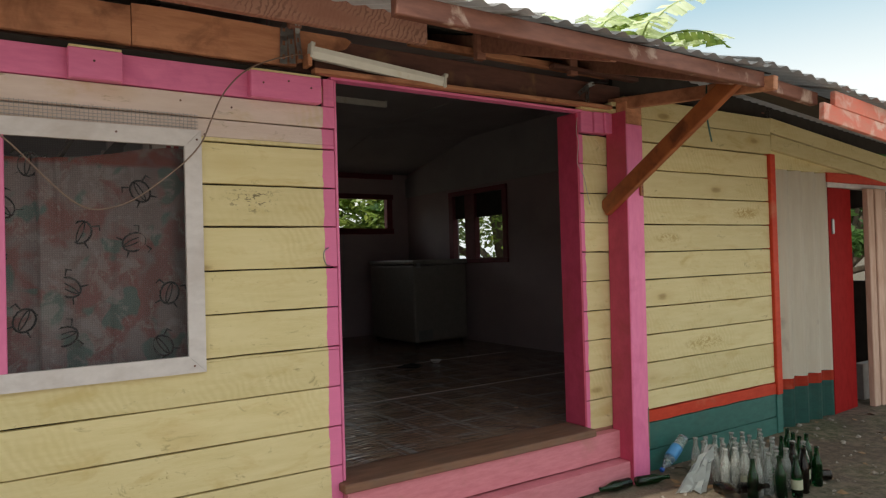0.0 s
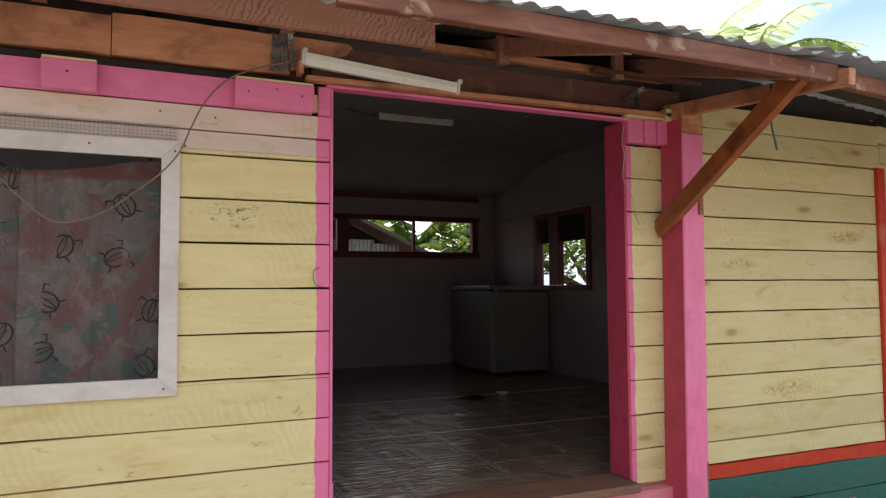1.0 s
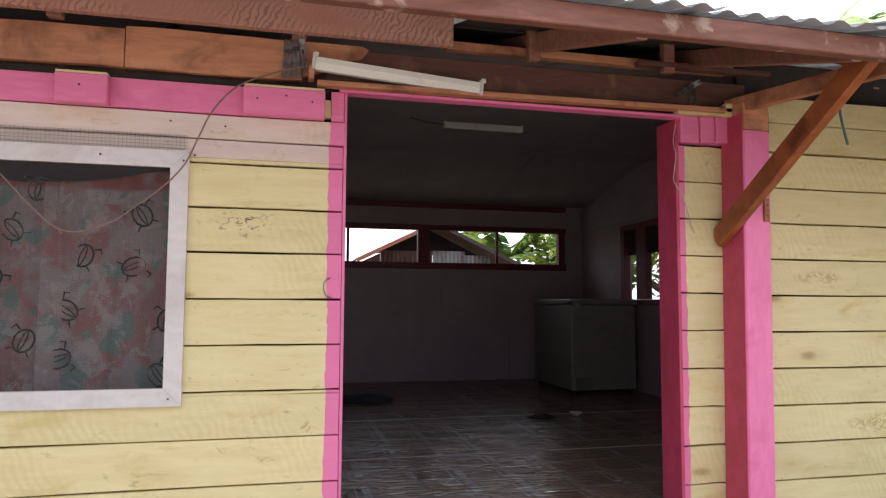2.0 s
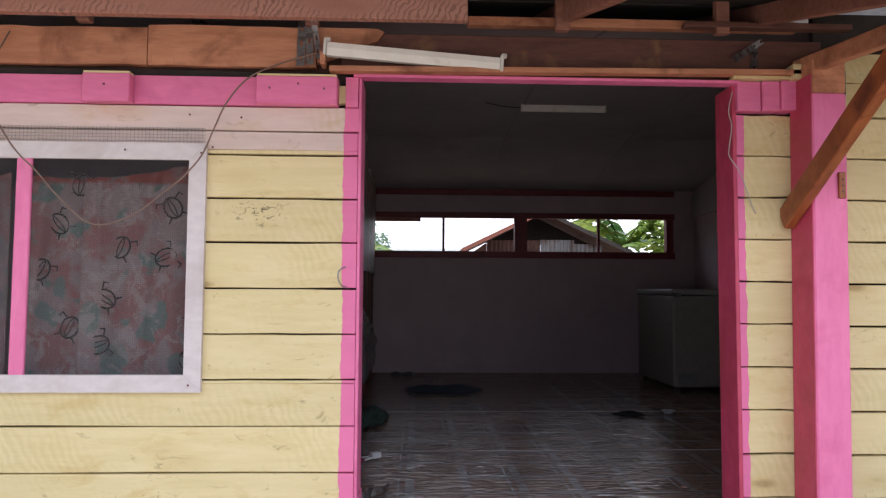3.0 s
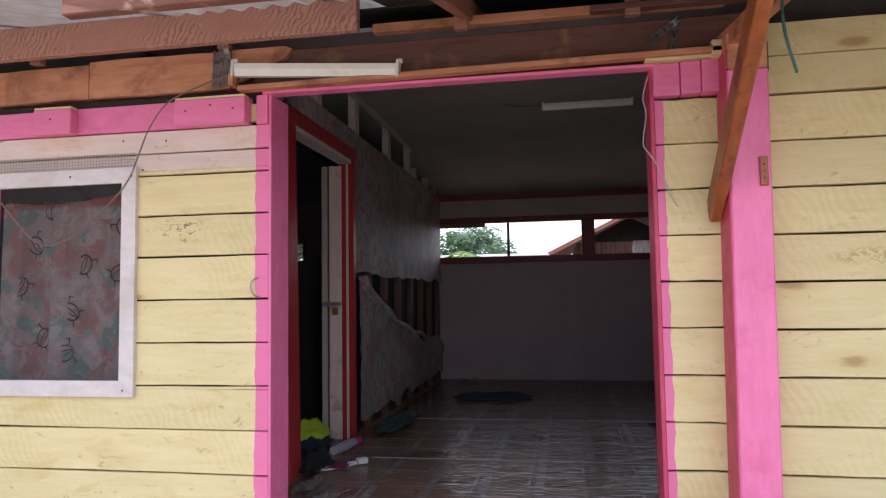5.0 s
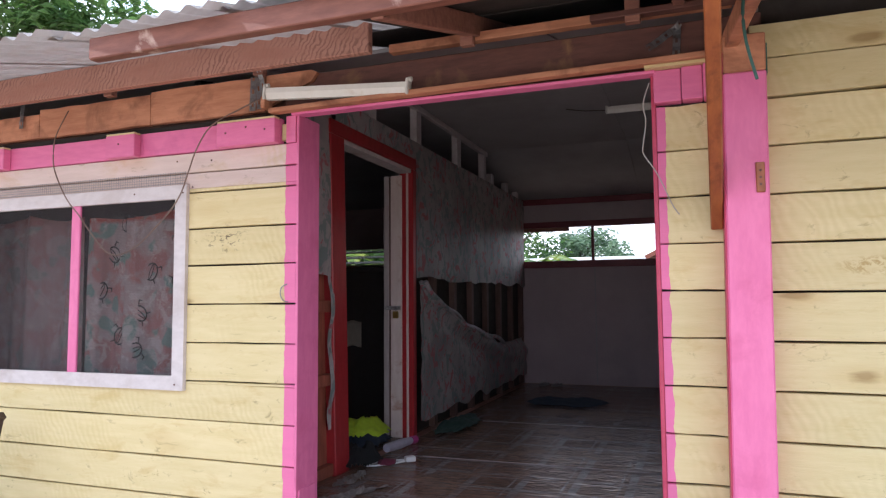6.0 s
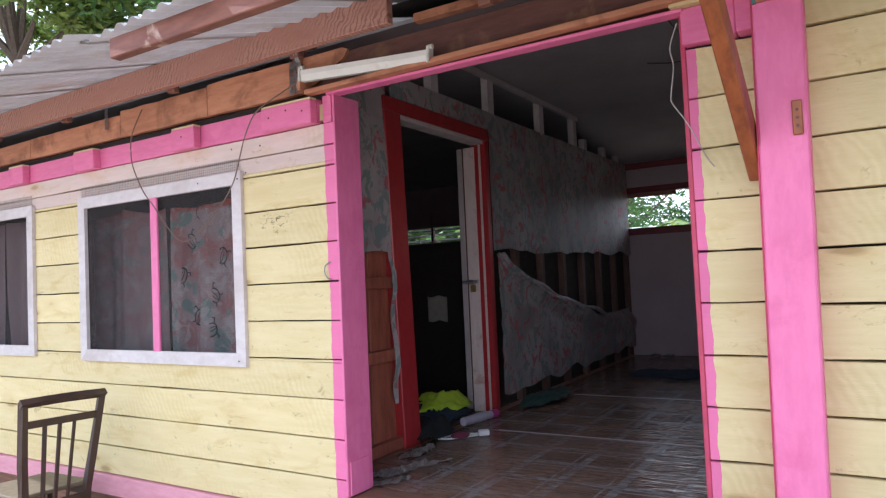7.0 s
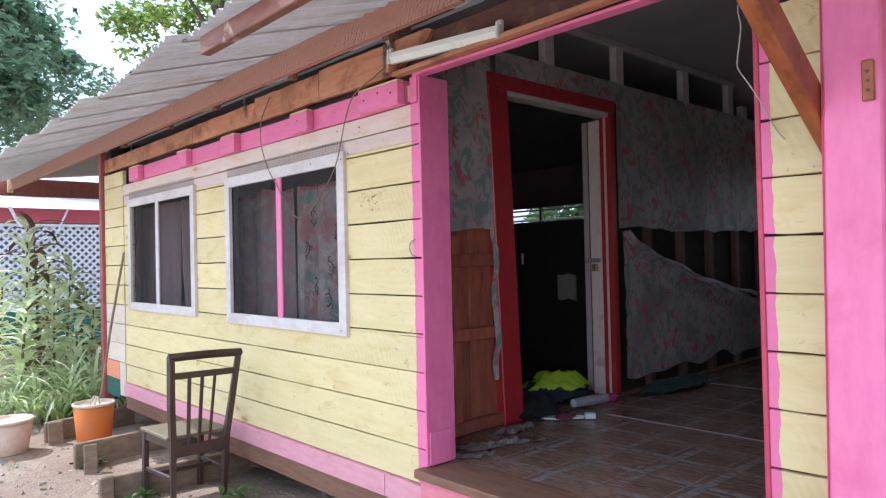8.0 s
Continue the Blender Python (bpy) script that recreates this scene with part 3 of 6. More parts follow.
front_window(1, *WINDOWS[0], -2.13, M_WHITE, "white mullion")
front_window(2, *WINDOWS[1], 0.018, M_PINK, "pink mullion")

# ---- roof ----
ROOF0, SLOPE = 2.43, 0.31


def roof_z(y):
    return ROOF0 + SLOPE * (y - 1.95) if y < 6.1 else ROOF0 + SLOPE * (6.1 - 1.95) - 0.33 * (y - 6.1)


roof = setting("roof", "roof of weathered corrugated iron sheets on timber", "roof")
ang = math.degrees(math.atan(SLOPE))
x, k = -7.37, 0
while x < 8.4:
    w = 0.76
    y0 = (2.13 if x < 0.2 else (2.07 if x < 3.2 else 2.0)) + random.uniform(-0.02, 0.03)
    skew = Matrix.Identity(4)
    skew[1][0] = -random.uniform(0.08, 0.16)   # the sheet ends are not cut square
    zz = roof_z(y0) + (0.014 if x < 0.9 else -0.006) + 0.0015 * (k % 2)
    length = (6.25 - y0) / math.cos(math.radians(ang))
    side = 4.8 if x > 3.2 else 0.0
    zz -= 0.084 * (x - 3.3) - 0.030 if x > 3.2 else 0.0
    part("sheet", corrugated(w + 0.06, length, m=pose(x, y0, zz, ang, side, random.uniform(-0.1, 0.1)) @ skew), M_ZINC, roof)
    x += w
    k += 1
for j in range(18):
    xx = -4.6 + j * 0.76
    part("sheet", corrugated(0.82, 3.6, m=Matrix.Translation((xx, 6.1, roof_z(6.1) + 0.014 + 0.004 * (j % 2))) @ pose(0, 0, 0, -18.3, 0, 0)), M_ZINC, roof)
bm = bmesh.new()
box(bm, -7.75, 8.4, 5.9, 6.3, roof_z(6.1) - 0.03, roof_z(6.1) + 0.03)
part("ridge", bm, M_ZINC, roof)
# eave beam with flaking paint, plank with saw marks, purlins
part("eave_beam", beam((1.20, 2.092, 2.400), (3.43, 2.092, 2.400), 0.045, 0.078), M_EAVEWOOD, roof, "eave beam with flaking white stains")
part("eave_beam", beam((3.435, 2.092, 2.385), (3.95, 2.092, 2.352), 0.045, 0.072), M_EAVEWOOD, roof, "eave beam with flaking white stains")


def chatter_material():
    m, n, l, p = nodes_of("saw_marked_timber")
    wave = n.new("ShaderNodeTexWave")
    wave.inputs["Scale"].default_value, wave.inputs["Distortion"].default_value = 13.0, 9.0
    wave.inputs["Detail"].default_value, wave.inputs["Detail Scale"].default_value = 3.0, 1.4
    rot = n.new("ShaderNodeMapping")
    rot.inputs["Rotation"].default_value = (0, radians(-28), 0)
    l.new(coords(n, l, (1, 1, 1), False), rot.inputs["Vector"])
    l.new(rot.outputs["Vector"], wave.inputs["Vector"])
    broad = noise_of(n, l, coords(n, l, (1, 1, 4)), 2.0, 5.0)
    amount = maths(n, l, "MULTIPLY", ramp_of(n, l, wave.outputs["Fac"], 0.62, 0.9), ramp_of(n, l, broad, 0.42, 0.55))
    base = mixed(n, l, ramp_of(n, l, broad, 0.35, 0.65), (0.40, 0.185, 0.135), (0.50, 0.265, 0.20))
    l.new(mixed(n, l, maths(n, l, "MULTIPLY", amount, 0.6), base, (0.17, 0.07, 0.052)), p.inputs["Base Color"])
    p.inputs["Roughness"].default_value = 0.7
    bumped(n, l, p, wave.outputs["Fac"], 0.4, 0.004)
    return m


M_CHATTER = chatter_material()
part("purlin", bevelled(-7.45, 1.885, 2.945, 2.99, 2.60, 2.745, 0.004), M_CHATTER, roof, "reddish purlin with saw marks")
part("purlin_end", bevelled(-7.52, -7.455, 2.93, 3.0, 2.57, 2.75, 0.004), M_YELLOW_PLAIN, roof, "yellow painted beam end")
part("porch_beam", bevelled(-7.60, -7.54, 2.6, 7.2, 2.53, 2.79, 0.004), surface("porch_red", (0.30, 0.09, 0.075), (0.22, 0.06, 0.05)), roof, "red porch beam")
part("porch_sheet", corrugated(3.9, 4.2, m=pose(-7.52, 3.12, 2.775, 6.3, 0, 0)), M_ZINC, roof, "corrugated sheet over the end porch")
for yy in (4.1, 5.2):
    part("purlin", bevelled(-7.5, -3.7, yy, yy + 0.05, roof_z(yy) - 0.08, roof_z(yy) - 0.012, 0.003), M_DARKWOOD, roof)
# rafters over the wall
for xx in (-3.63, -2.45, -1.2, 0.03, 1.20, 2.33, 3.2, 4.4, 5.24):
    low = (0.055 if xx < 0.9 else 0.078) if xx < 3.3 else 0.085 + 0.084 * (xx - 3.3)
    ys = 3.0 if xx < 1.9 else (2.1 if xx < 3.3 else 3.2)
    part("rafter", beam((xx, ys, roof_z(ys) - low), (xx, 6.0, roof_z(6.0) - low), 0.045, 0.09), M_DARKWOOD, roof)
# near-black sheets added to give the roof space its shade
part("sarking", beam((1.95, 2.72, roof_z(2.72) - 0.018), (3.62, 2.72, roof_z(2.72) - 0.018), 1.20, 0.006, 0.001, ang), M_SHADOW, roof, "added dark sheet for the shade under the eave sheets")
part("sarking", beam((1.5, 4.50, roof_z(4.50) - 0.024), (3.62, 4.50, roof_z(4.50) - 0.024), 2.75, 0.006, 0.001, ang), M_SHADOW, roof, "added dark sheet for the shade under the rafters")
# beam over the opening, orange boards over the windows, and the short studs between
part("top_plate", bevelled(1.34, 3.50, 3.125, 3.18, 2.446, 2.605, 0.005), M_OLDBEAM, roof, "dark brown beam over the opening")
part("top_plate", bevelled(1.90, 3.40, 3.13, 3.18, 2.655, 2.695, 0.003), M_ORANGEWOOD, roof)
part("top_plate", bevelled(2.85, 3.60, 3.05, 3.10, 2.635, 2.66, 0.003), M_OLDBEAM, roof)
for a, b, zt in ((0.512, 1.235, 2.615), (-0.30, 0.508, 2.60), (-1.35, -0.304, 2.575), (-2.45, -1.354, 2.57), (-3.60, -2.454, 2.57)):
    part("fascia_board", board(a, b, 3.098, 3.125, 2.432 + random.uniform(0, 0.006), zt, 0.003), M_ORANGEWOOD, roof, "raw orange board")
bm = bmesh.new()
v = [bm.verts.new((x, y, z)) for y in (3.10, 3.124) for x, z in ((1.24, 2.455), (1.36, 2.50), (1.50, 2.56), (1.53, 2.60), (1.50, 2.615), (1.24, 2.615))]
bm.faces.new(v[:6][::-1]), bm.faces.new(v[6:])
for q in range(6):
    bm.faces.new((v[q], v[(q + 1) % 6], v[6 + (q + 1) % 6], v[6 + q]))
bmesh.ops.recalc_face_normals(bm, faces=bm.faces[:])
part("fascia_board", bm, M_ORANGEWOOD, roof, "raw orange board with a broken end")
for xx, zt in ((-2.9, 2.72), (-1.75, 2.72), (-0.85, 2.72), (0.25, 2.72), (1.22, 2.72), (2.31, 2.80), (3.02, 2.80)):
    part("stud", bevelled(xx - 0.03, xx + 0.03, 3.055, 3.095, 2.61, zt, 0.003), M_DARKWOOD, roof, "short timber stud")
part("ledger", bevelled(-3.60, 3.50, 3.185, 3.225, 2.44, 2.60, 0.003), M_OLDBEAM, roof)
# bent galvanised straps
def strap(x, y, z, length, tilt, width=0.030, bend=0.0):
    """A punched metal plate nailed over a joint, bent near its end."""
    bm = bmesh.new()
    m = Matrix.Translation((x, y, z)) @ pose(0, 0, 0, 0, tilt, 0)
    n, wide = 8, width / 2
    rows = []
    for k in range(n + 1):
        t = k / n
        push = -0.004 - bend * max(0.0, t - 0.55) ** 1.5 + 0.0015 * math.sin(k * 2.3)
        rows.append([bm.verts.new(m @ Vector((s * wide, push, length * t))) for s in (-1, -0.35, 0.35, 1)])
    for k, (a, b) in enumerate(zip(rows, rows[1:])):
        for q in range(3):
            if q == 1 and k % 3 == 1:
                continue   # punched hole
            bm.faces.new((a[q], a[q + 1], b[q + 1], b[q]))
    bmesh.ops.solidify(bm, geom=bm.faces[:], thickness=0.0015)
    part("strap", bm, M_STEEL, roof, "galvanised metal strap")


strap(1.168, 3.092, 2.44, 0.175, 2, 0.036)
strap(1.212, 3.088, 2.445, 0.185, -3, 0.030)
strap(1.250, 3.080, 2.47, 0.16, -8, 0.024, 0.08)
strap(3.182, 3.118, 2.452, 0.135, 3, 0.030)
strap(3.165, 3.100, 2.560, 0.11, -124, 0.030, 0.05)
strap(3.150, 3.105, 2.555, 0.06, 62, 0.026, 0.10)
strap(-0.43, 3.088, 2.50, 0.15, 3)
strap(-2.75, 3.088, 2.50, 0.13, 4)
# dark sheet added for the black shade under the lean-to roof
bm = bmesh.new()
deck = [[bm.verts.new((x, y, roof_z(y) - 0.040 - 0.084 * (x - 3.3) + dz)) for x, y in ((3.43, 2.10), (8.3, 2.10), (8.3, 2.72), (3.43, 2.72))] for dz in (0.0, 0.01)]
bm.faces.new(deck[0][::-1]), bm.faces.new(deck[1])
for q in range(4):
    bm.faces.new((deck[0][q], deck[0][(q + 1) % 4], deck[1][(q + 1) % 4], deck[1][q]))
part("soffit", bm, M_SHADOW, roof, "added black-brown sheet for the shade under the lean-to roof")
# red fascia of the lean-to
part("fascia", beam((3.86, 2.005, 2.262), (8.4, 2.005, 1.84), 0.03, 0.098, 0.003), M_FADEDRED, roof, "faded red fascia board")
part("fascia", beam((3.97, 1.998, 2.340), (8.4, 1.998, 1.955), 0.03, 0.088, 0.003), M_FADEDRED, roof, "faded red fascia board")

# ---- post with its brace and outrigger ----
post = thing("porch_post", "square timber post painted pink with a bare top", "post", (3.43, 3.02, 0.04))
lean = Matrix.Translation((3.391, 3.04, 0.0)) @ pose(0, 0, 0, 0, 0.7, 0)
post.matrix_world = Matrix.Identity(4)
part("shaft", bevelled(-0.072, 0.075, -0.095, 0.075, 0.03, 2.318, 0.006, lean), M_PINK, post)
# thin sheet added: the left face's shade and rusty stains in its colour
part("side_board", bevelled(-0.078, -0.0725, -0.091, 0.073, 0.035, 2.40, 0.002, lean), M_JAMB, post, "thin added side in deep pink for its shade, with rusty stains")
part("bare_top", bevelled(-0.071, 0.074, -0.094, 0.073, 2.319, 2.46, 0.005, lean), M_ORANGEWOOD, post, "bare brown top")
part("paint_patch", bevelled(0.0745, 0.079, -0.088, -0.05, 2.305, 2.42, 0.002, lean), M_GREEN, post, "patch of green paint")
part("bare_patch", bevelled(3.452, 3.4775, 2.9435, 2.985, 0.27, 0.53, 0.008), M_GREYWOOD, post, "bare worn corner")
cleat = part("cleat", bevelled(3.444, 3.474, 2.932, 2.9445, 1.866, 1.976, 0.003), M_BRACE, post, "nailed wooden offcut")
for dz in (0, 0.025, 0.05):
    part("nail", lathe([(0.005, 0), (0.005, 0.003)], 6, m=pose(3.459, 2.932, 1.895 + dz, 90, 0, 0)), M_OLDBEAM, cleat)
part("brace", beam((3.312, 3.115, 1.790), (3.295, 2.12, 2.430), 0.046, 0.100, 0.005), M_BRACE, post, "oiled reddish timber brace")
part("outrigger", beam((3.37, 3.10, 2.465), (3.45, 2.02, 2.375), 0.045, 0.075, 0.004), M_ORANGEWOOD, post, "raw timber outrigger")
part("packing", bevelled(3.315, 3.355, 3.03, 3.10, 2.40, 2.47, 0.003), M_YELLOW_PLAIN, post, "small yellowish packing block")

# ---- rooms ----
floor = setting("floor", "worn patterned vinyl floor with a dull shine", "floor")


def vinyl_material():
    m, n, l, p = nodes_of("worn_vinyl")
    vec = coords(n, l, (1, 1, 1), False)
    sep = n.new("ShaderNodeSeparateXYZ")
    l.new(vec, sep.inputs[0])
    # printed lattice of bands, 0.3 m apart
    def band(sock, period, width, off=0.0):
        s = maths(n, l, "ADD", sock, off)
        f = maths(n, l, "FRACT", maths(n, l, "DIVIDE", s, period), 0)
        d = maths(n, l, "ABSOLUTE", maths(n, l, "SUBTRACT", f, 0.5), 0)
        return maths(n, l, "LESS_THAN", d, width)
    wear = noise_of(n, l, vec, 2.3, 8.0, 0.68, 0.4)
    fine = noise_of(n, l, vec, 24.0, 5.0, 0.65)
    bx, by = band(sep.outputs["X"], 0.30, 0.08), band(sep.outputs["Y"], 0.30, 0.08)
    dx, dy = band(sep.outputs["X"], 0.30, 0.02, 0.06), band(sep.outputs["Y"], 0.30, 0.02, 0.06)
    lines = maths(n, l, "MAXIMUM", maths(n, l, "MAXIMUM", bx, by), maths(n, l, "MAXIMUM", dx, dy))
    base = mixed(n, l, ramp_of(n, l, wear, 0.35, 0.65), (0.165, 0.090, 0.064), (0.26, 0.165, 0.120))
    base = mixed(n, l, maths(n, l, "MULTIPLY", lines, ramp_of(n, l, wear, 0.60, 0.42)), base, (0.26, 0.235, 0.235))
    base = mixed(n, l, maths(n, l, "MULTIPLY", ramp_of(n, l, fine, 0.5, 0.62), 0.35), base, (0.07, 0.035, 0.028))
    base = mixed(n, l, ramp_of(n, l, noise_of(n, l, vec, 1.1, 7.0, 0.65, 1.0), 0.60, 0.68), base, (0.11, 0.035, 0.022))
    l.new(base, p.inputs["Base Color"])
    rr = n.new("ShaderNodeMapRange")
    rr.inputs["From Min"].default_value, rr.inputs["From Max"].default_value = 0.35, 0.65
    rr.inputs["To Min"].default_value, rr.inputs["To Max"].default_value = 0.07, 0.26
    l.new(wear, rr.inputs["Value"])
    l.new(rr.outputs["Result"], p.inputs["Roughness"])
    # floorboards telegraphing through, in long ripples across the room
    ripple = noise_of(n, l, coords(n, l, (1.6, 11, 1), False), 2.6, 2.0, 0.5, 0.6)
    ridge = maths(n, l, "POWER", maths(n, l, "SUBTRACT", 1.0, maths(n, l, "ABSOLUTE", maths(n, l, "MULTIPLY", maths(n, l, "SUBTRACT", ripple, 0.5), 5.0), 0)), 2.0)
    bumped(n, l, p, maths(n, l, "ADD", ridge, maths(n, l, "MULTIPLY", fine, 0.10)), 1.0, 0.0023)
    return m


bm = bmesh.new()
box(bm, -3.6, 5.28, 3.12, 8.95, 0.30, 0.427)
part("floor_boards", bm, M_DARKWOOD, floor)
bm = bmesh.new()
nx, ny = 40, 70
gr = [[bm.verts.new((1.17 + 4.1 * i / nx, 3.285 + 5.62 * j / ny, 0.4305 + 0.0035 * noise.noise(Vector((i * 0.08, j * 0.55, 0))) + 0.003 * noise.noise(Vector((i * 0.5, j * 0.5, 4))))) for i in range(nx + 1)] for j in range(ny + 1)]
for a, b in zip(gr, gr[1:]):
    for i in range(nx):
        bm.faces.new((a[i], a[i + 1], b[i + 1], b[i]))
M_VINYL = vinyl_material()
part("vinyl", bm, M_VINYL, floor, "brown patterned vinyl sheet", True)
bm = bmesh.new()
box(bm, -3.55, 1.09, 3.2, 8.9, 0.4275, 0.433)
part("vinyl", bm, M_VINYL, floor)
# pale seams where sheets meet
for yy in (4.62, 6.05):
    part("seam", bevelled(1.5, 4.9, yy, yy + 0.012, 0.434, 0.4375, 0.001, pose(0, 0, 0, 0, 0, 0.6)), M_PALEWALL, floor, "pale worn seam of the vinyl")

BACK = 8.95
wall_back = setting("wall_back", "back wall of pale pink panels with a high window band", "wall")
lining("panels", wall_back, [(-3.6, 5.28, BACK, BACK + 0.08, 0.30, 1.90), (-3.6, 5.28, BACK, BACK + 0.08, 2.44, 2.82),
                             (-3.6, -3.35, BACK, BACK + 0.08, 1.90, 2.44), (-0.70, 1.08, BACK, BACK + 0.08, 1.90, 2.44), (-3.35, -0.70, BACK, BACK + 0.08, 1.90, 1.99), (-3.35, -0.70, BACK, BACK + 0.08, 2.21, 2.44), (4.98, 5.28, BACK, BACK + 0.08, 1.90, 2.44)], M_PALEWALL)
for xx in (2.03, 3.25, 4.2):
    part("cover_strip", bevelled(xx, xx + 0.012, BACK - 0.006, BACK - 0.0005, 0.44, 1.90, 0.001), M_CEIL, wall_back)
band = setting("window_3", "long high window band with maroon frame looking onto sheds", "window")
for a, b, c, d in ((1.05, 5.02, 1.89, 1.975), (1.05, 5.02, 2.405, 2.475), (1.05, 5.02, 2.70, 2.775), (1.03, 1.10, 1.976, 2.404), (4.91, 5.0, 1.976, 2.404), (2.93, 3.09, 1.976, 2.404)):
    part("window_frame", bevelled(a, b, BACK - 0.035, BACK - 0.001 if c > 2.6 else BACK + 0.06, c, d, 0.004), M_DARKTRIM, band)
for xx in (2.015, 4.03):
    part("mullion", bevelled(xx - 0.016, xx + 0.016, BACK, BACK + 0.05, 1.976, 2.404, 0.003), M_DARKTRIM, band)
part("flap", bevelled(1.11, 1.72, BACK + 0.01, BACK + 0.03, 2.355, 2.404, 0.003), M_DARKWOOD, band, "dark board end under the head")
band2 = setting("window_4", "high louvred window in the dark rear wall", "window")
for xx in (-3.35, -2.6, -1.75, -0.72):
    part("mullion", bevelled(xx - 0.02, xx + 0.02, BACK, BACK + 0.05, 1.90, 2.44, 0.003), M_DARKTRIM, band2)
for j in range(1, 4):
    part("louvre", bevelled(-3.33, -0.74, -0.05, 0.05, -0.003, 0.003, 0.001, pose(0, BACK + 0.04, 1.95 + 0.075 * j, 20, 0, 0)), M_CEIL, band2)

wall_right = setting("wall_right", "pale side wall with a maroon-framed window", "wall")
RX = 5.28
lining("panels", wall_right, [(RX, RX + 0.08, 3.19, BACK + 0.08, 0.02, 1.49), (RX, RX + 0.08, 3.19, BACK + 0.08, 2.36, 3.0),
                              (RX, RX + 0.08, 3.19, 6.62, 1.49, 2.36), (RX, RX + 0.08, 7.72, BACK + 0.08, 1.49, 2.36)], M_PALEWALL)
win5 = setting("window_5", "side window with dark frame onto sunny leaves", "window")
for a, b, c, d in ((6.55, 7.80, 1.44, 1.50), (6.55, 7.80, 2.34, 2.40), (6.55, 6.63, 1.501, 2.339), (7.70, 7.80, 1.501, 2.339), (7.20, 7.42, 1.501, 2.339)):
    part("window_frame", bevelled(RX - 0.03, RX + 0.05, a, b, c, d, 0.004), M_DARKTRIM, win5)
part("blind", bevelled(RX + 0.01, RX + 0.03, 6.64, 7.69, 2.03, 2.338, 0.003), M_SHADOW, win5, "dark board over the upper part")
wall_left = setting("wall_left", "end wall of the house", "wall")
lining("panels", wall_left, [(-3.60, -3.53, 3.14, BACK + 0.08, 0.10, 3.0)], M_SHADOW)
gable = setting("wall_gable", "timber gables under the roof", "wall")
for xx in (-3.60, RX + 0.001):
    bm = bmesh.new()
    dz = 0.0 if xx < 0 else 0.22
    pts = [(3.14, 2.44), (BACK + 0.08, 2.44), (BACK + 0.08, roof_z(BACK + 0.08) - 0.06), (6.1, roof_z(6.1) - 0.08 - dz), (3.14, roof_z(3.14) - 0.06 - dz)]
    a = [bm.verts.new((xx - 0.03, y, z)) for y, z in pts]
    b = [bm.verts.new((xx + 0.02, y, z)) for y, z in pts]
    bm.faces.new(a), bm.faces.new(b[::-1])
    for q in range(5):
        bm.faces.new((a[q], b[q], b[(q + 1) % 5], a[(q + 1) % 5]))
    bmesh.ops.recalc_face_normals(bm, faces=bm.faces[:])
    part("panel", bm, M_CEIL, gable)

# ceiling: level in the middle, falling to both walls
CEIL = [(3.23, 2.70), (4.75, 3.08), (7.25, 3.08), (8.95, 2.78)]
bm = bmesh.new()
for sgn in (0,):
    lo = [[bm.verts.new((x, y, z + dz)) for x in (-3.53, RX)] for dz in (0, 0.02) for y, z in CEIL]
    k = len(CEIL)
    for q in range(k - 1):
        bm.faces.new((lo[q][0], lo[q + 1][0], lo[q + 1][1], lo[q][1]))
        bm.faces.new((lo[k + q][0], lo[k + q][1], lo[k + q + 1][1], lo[k + q + 1][0]))
    for e in (0, 1):
        bm.faces.new([lo[q][e] for q in range(k)] + [lo[k + q][e] for q in reversed(range(k))])
    for q in (0, k - 1):
        bm.faces.new((lo[q][0], lo[q][1], lo[k + q][1], lo[k + q][0]))
for x in (2.6, 3.9):
    for (ya, za), (yb, zb) in zip(CEIL, CEIL[1:]):
        d = Vector((0, yb - ya, zb - za))
        box(bm, 0, d.length, -0.012, 0.012, -0.009, -0.0005, Matrix.Translation((x, ya, za)) @ d.to_track_quat("X", "Z").to_matrix().to_4x4())
bmesh.ops.recalc_face_normals(bm, faces=bm.faces[:])
ceiling = tagged(part("ceiling", bm, M_CEIL), "grey board ceiling with cover battens", "ceiling", kind="structure")

# ---- partition with the red door ----
PX = 1.13
M_OLDSTUD = surface("old_stud_timber", (0.16, 0.09, 0.07), (0.10, 0.055, 0.045), (8, 8, 2), 3.0, 0.7, 0.3)
M_REDBOARD = surface("reddish_board", (0.36, 0.105, 0.062), (0.20, 0.056, 0.036), (8, 8, 1.6), 3.0, 0.6, 0.3, vary=0.2)


def wallpaper_material():
    m, n, l, p = nodes_of("floral_wallpaper")
    vec = coords(n, l, (1, 1, 1), False)
    darken = noise_of(n, l, vec, 1.4, 6.0, 0.62, 0.4)
    base = mixed(n, l, ramp_of(n, l, darken, 0.35, 0.65), (0.45, 0.40, 0.395), (0.25, 0.222, 0.22))
    leaf = noise_of(n, l, coords(n, l, (1, 1.2, 0.9), False), 8.5, 4.0, 0.65, 0.9)
    base = mixed(n, l, maths(n, l, "MULTIPLY", ramp_of(n, l, leaf, 0.52, 0.57), 0.7), base, (0.12, 0.20, 0.185))
    tone = noise_of(n, l, coords(n, l, (1, 1, 1), True), 9.5, 3.0, 0.55, 0.9)
    base = mixed(n, l, maths(n, l, "MULTIPLY", ramp_of(n, l, tone, 0.585, 0.61), 0.8), base, (0.40, 0.085, 0.11))
    l.new(base, p.inputs["Base Color"])
    p.inputs["Roughness"].default_value = 0.6
    bumped(n, l, p, darken, 0.4, 0.02)
    return m


M_PAPER = wallpaper_material()
wall_part = setting("wall_partition", "stud partition papered with torn floral sheet", "wall")
D1 = 5.19   # latch-side jamb of the red door
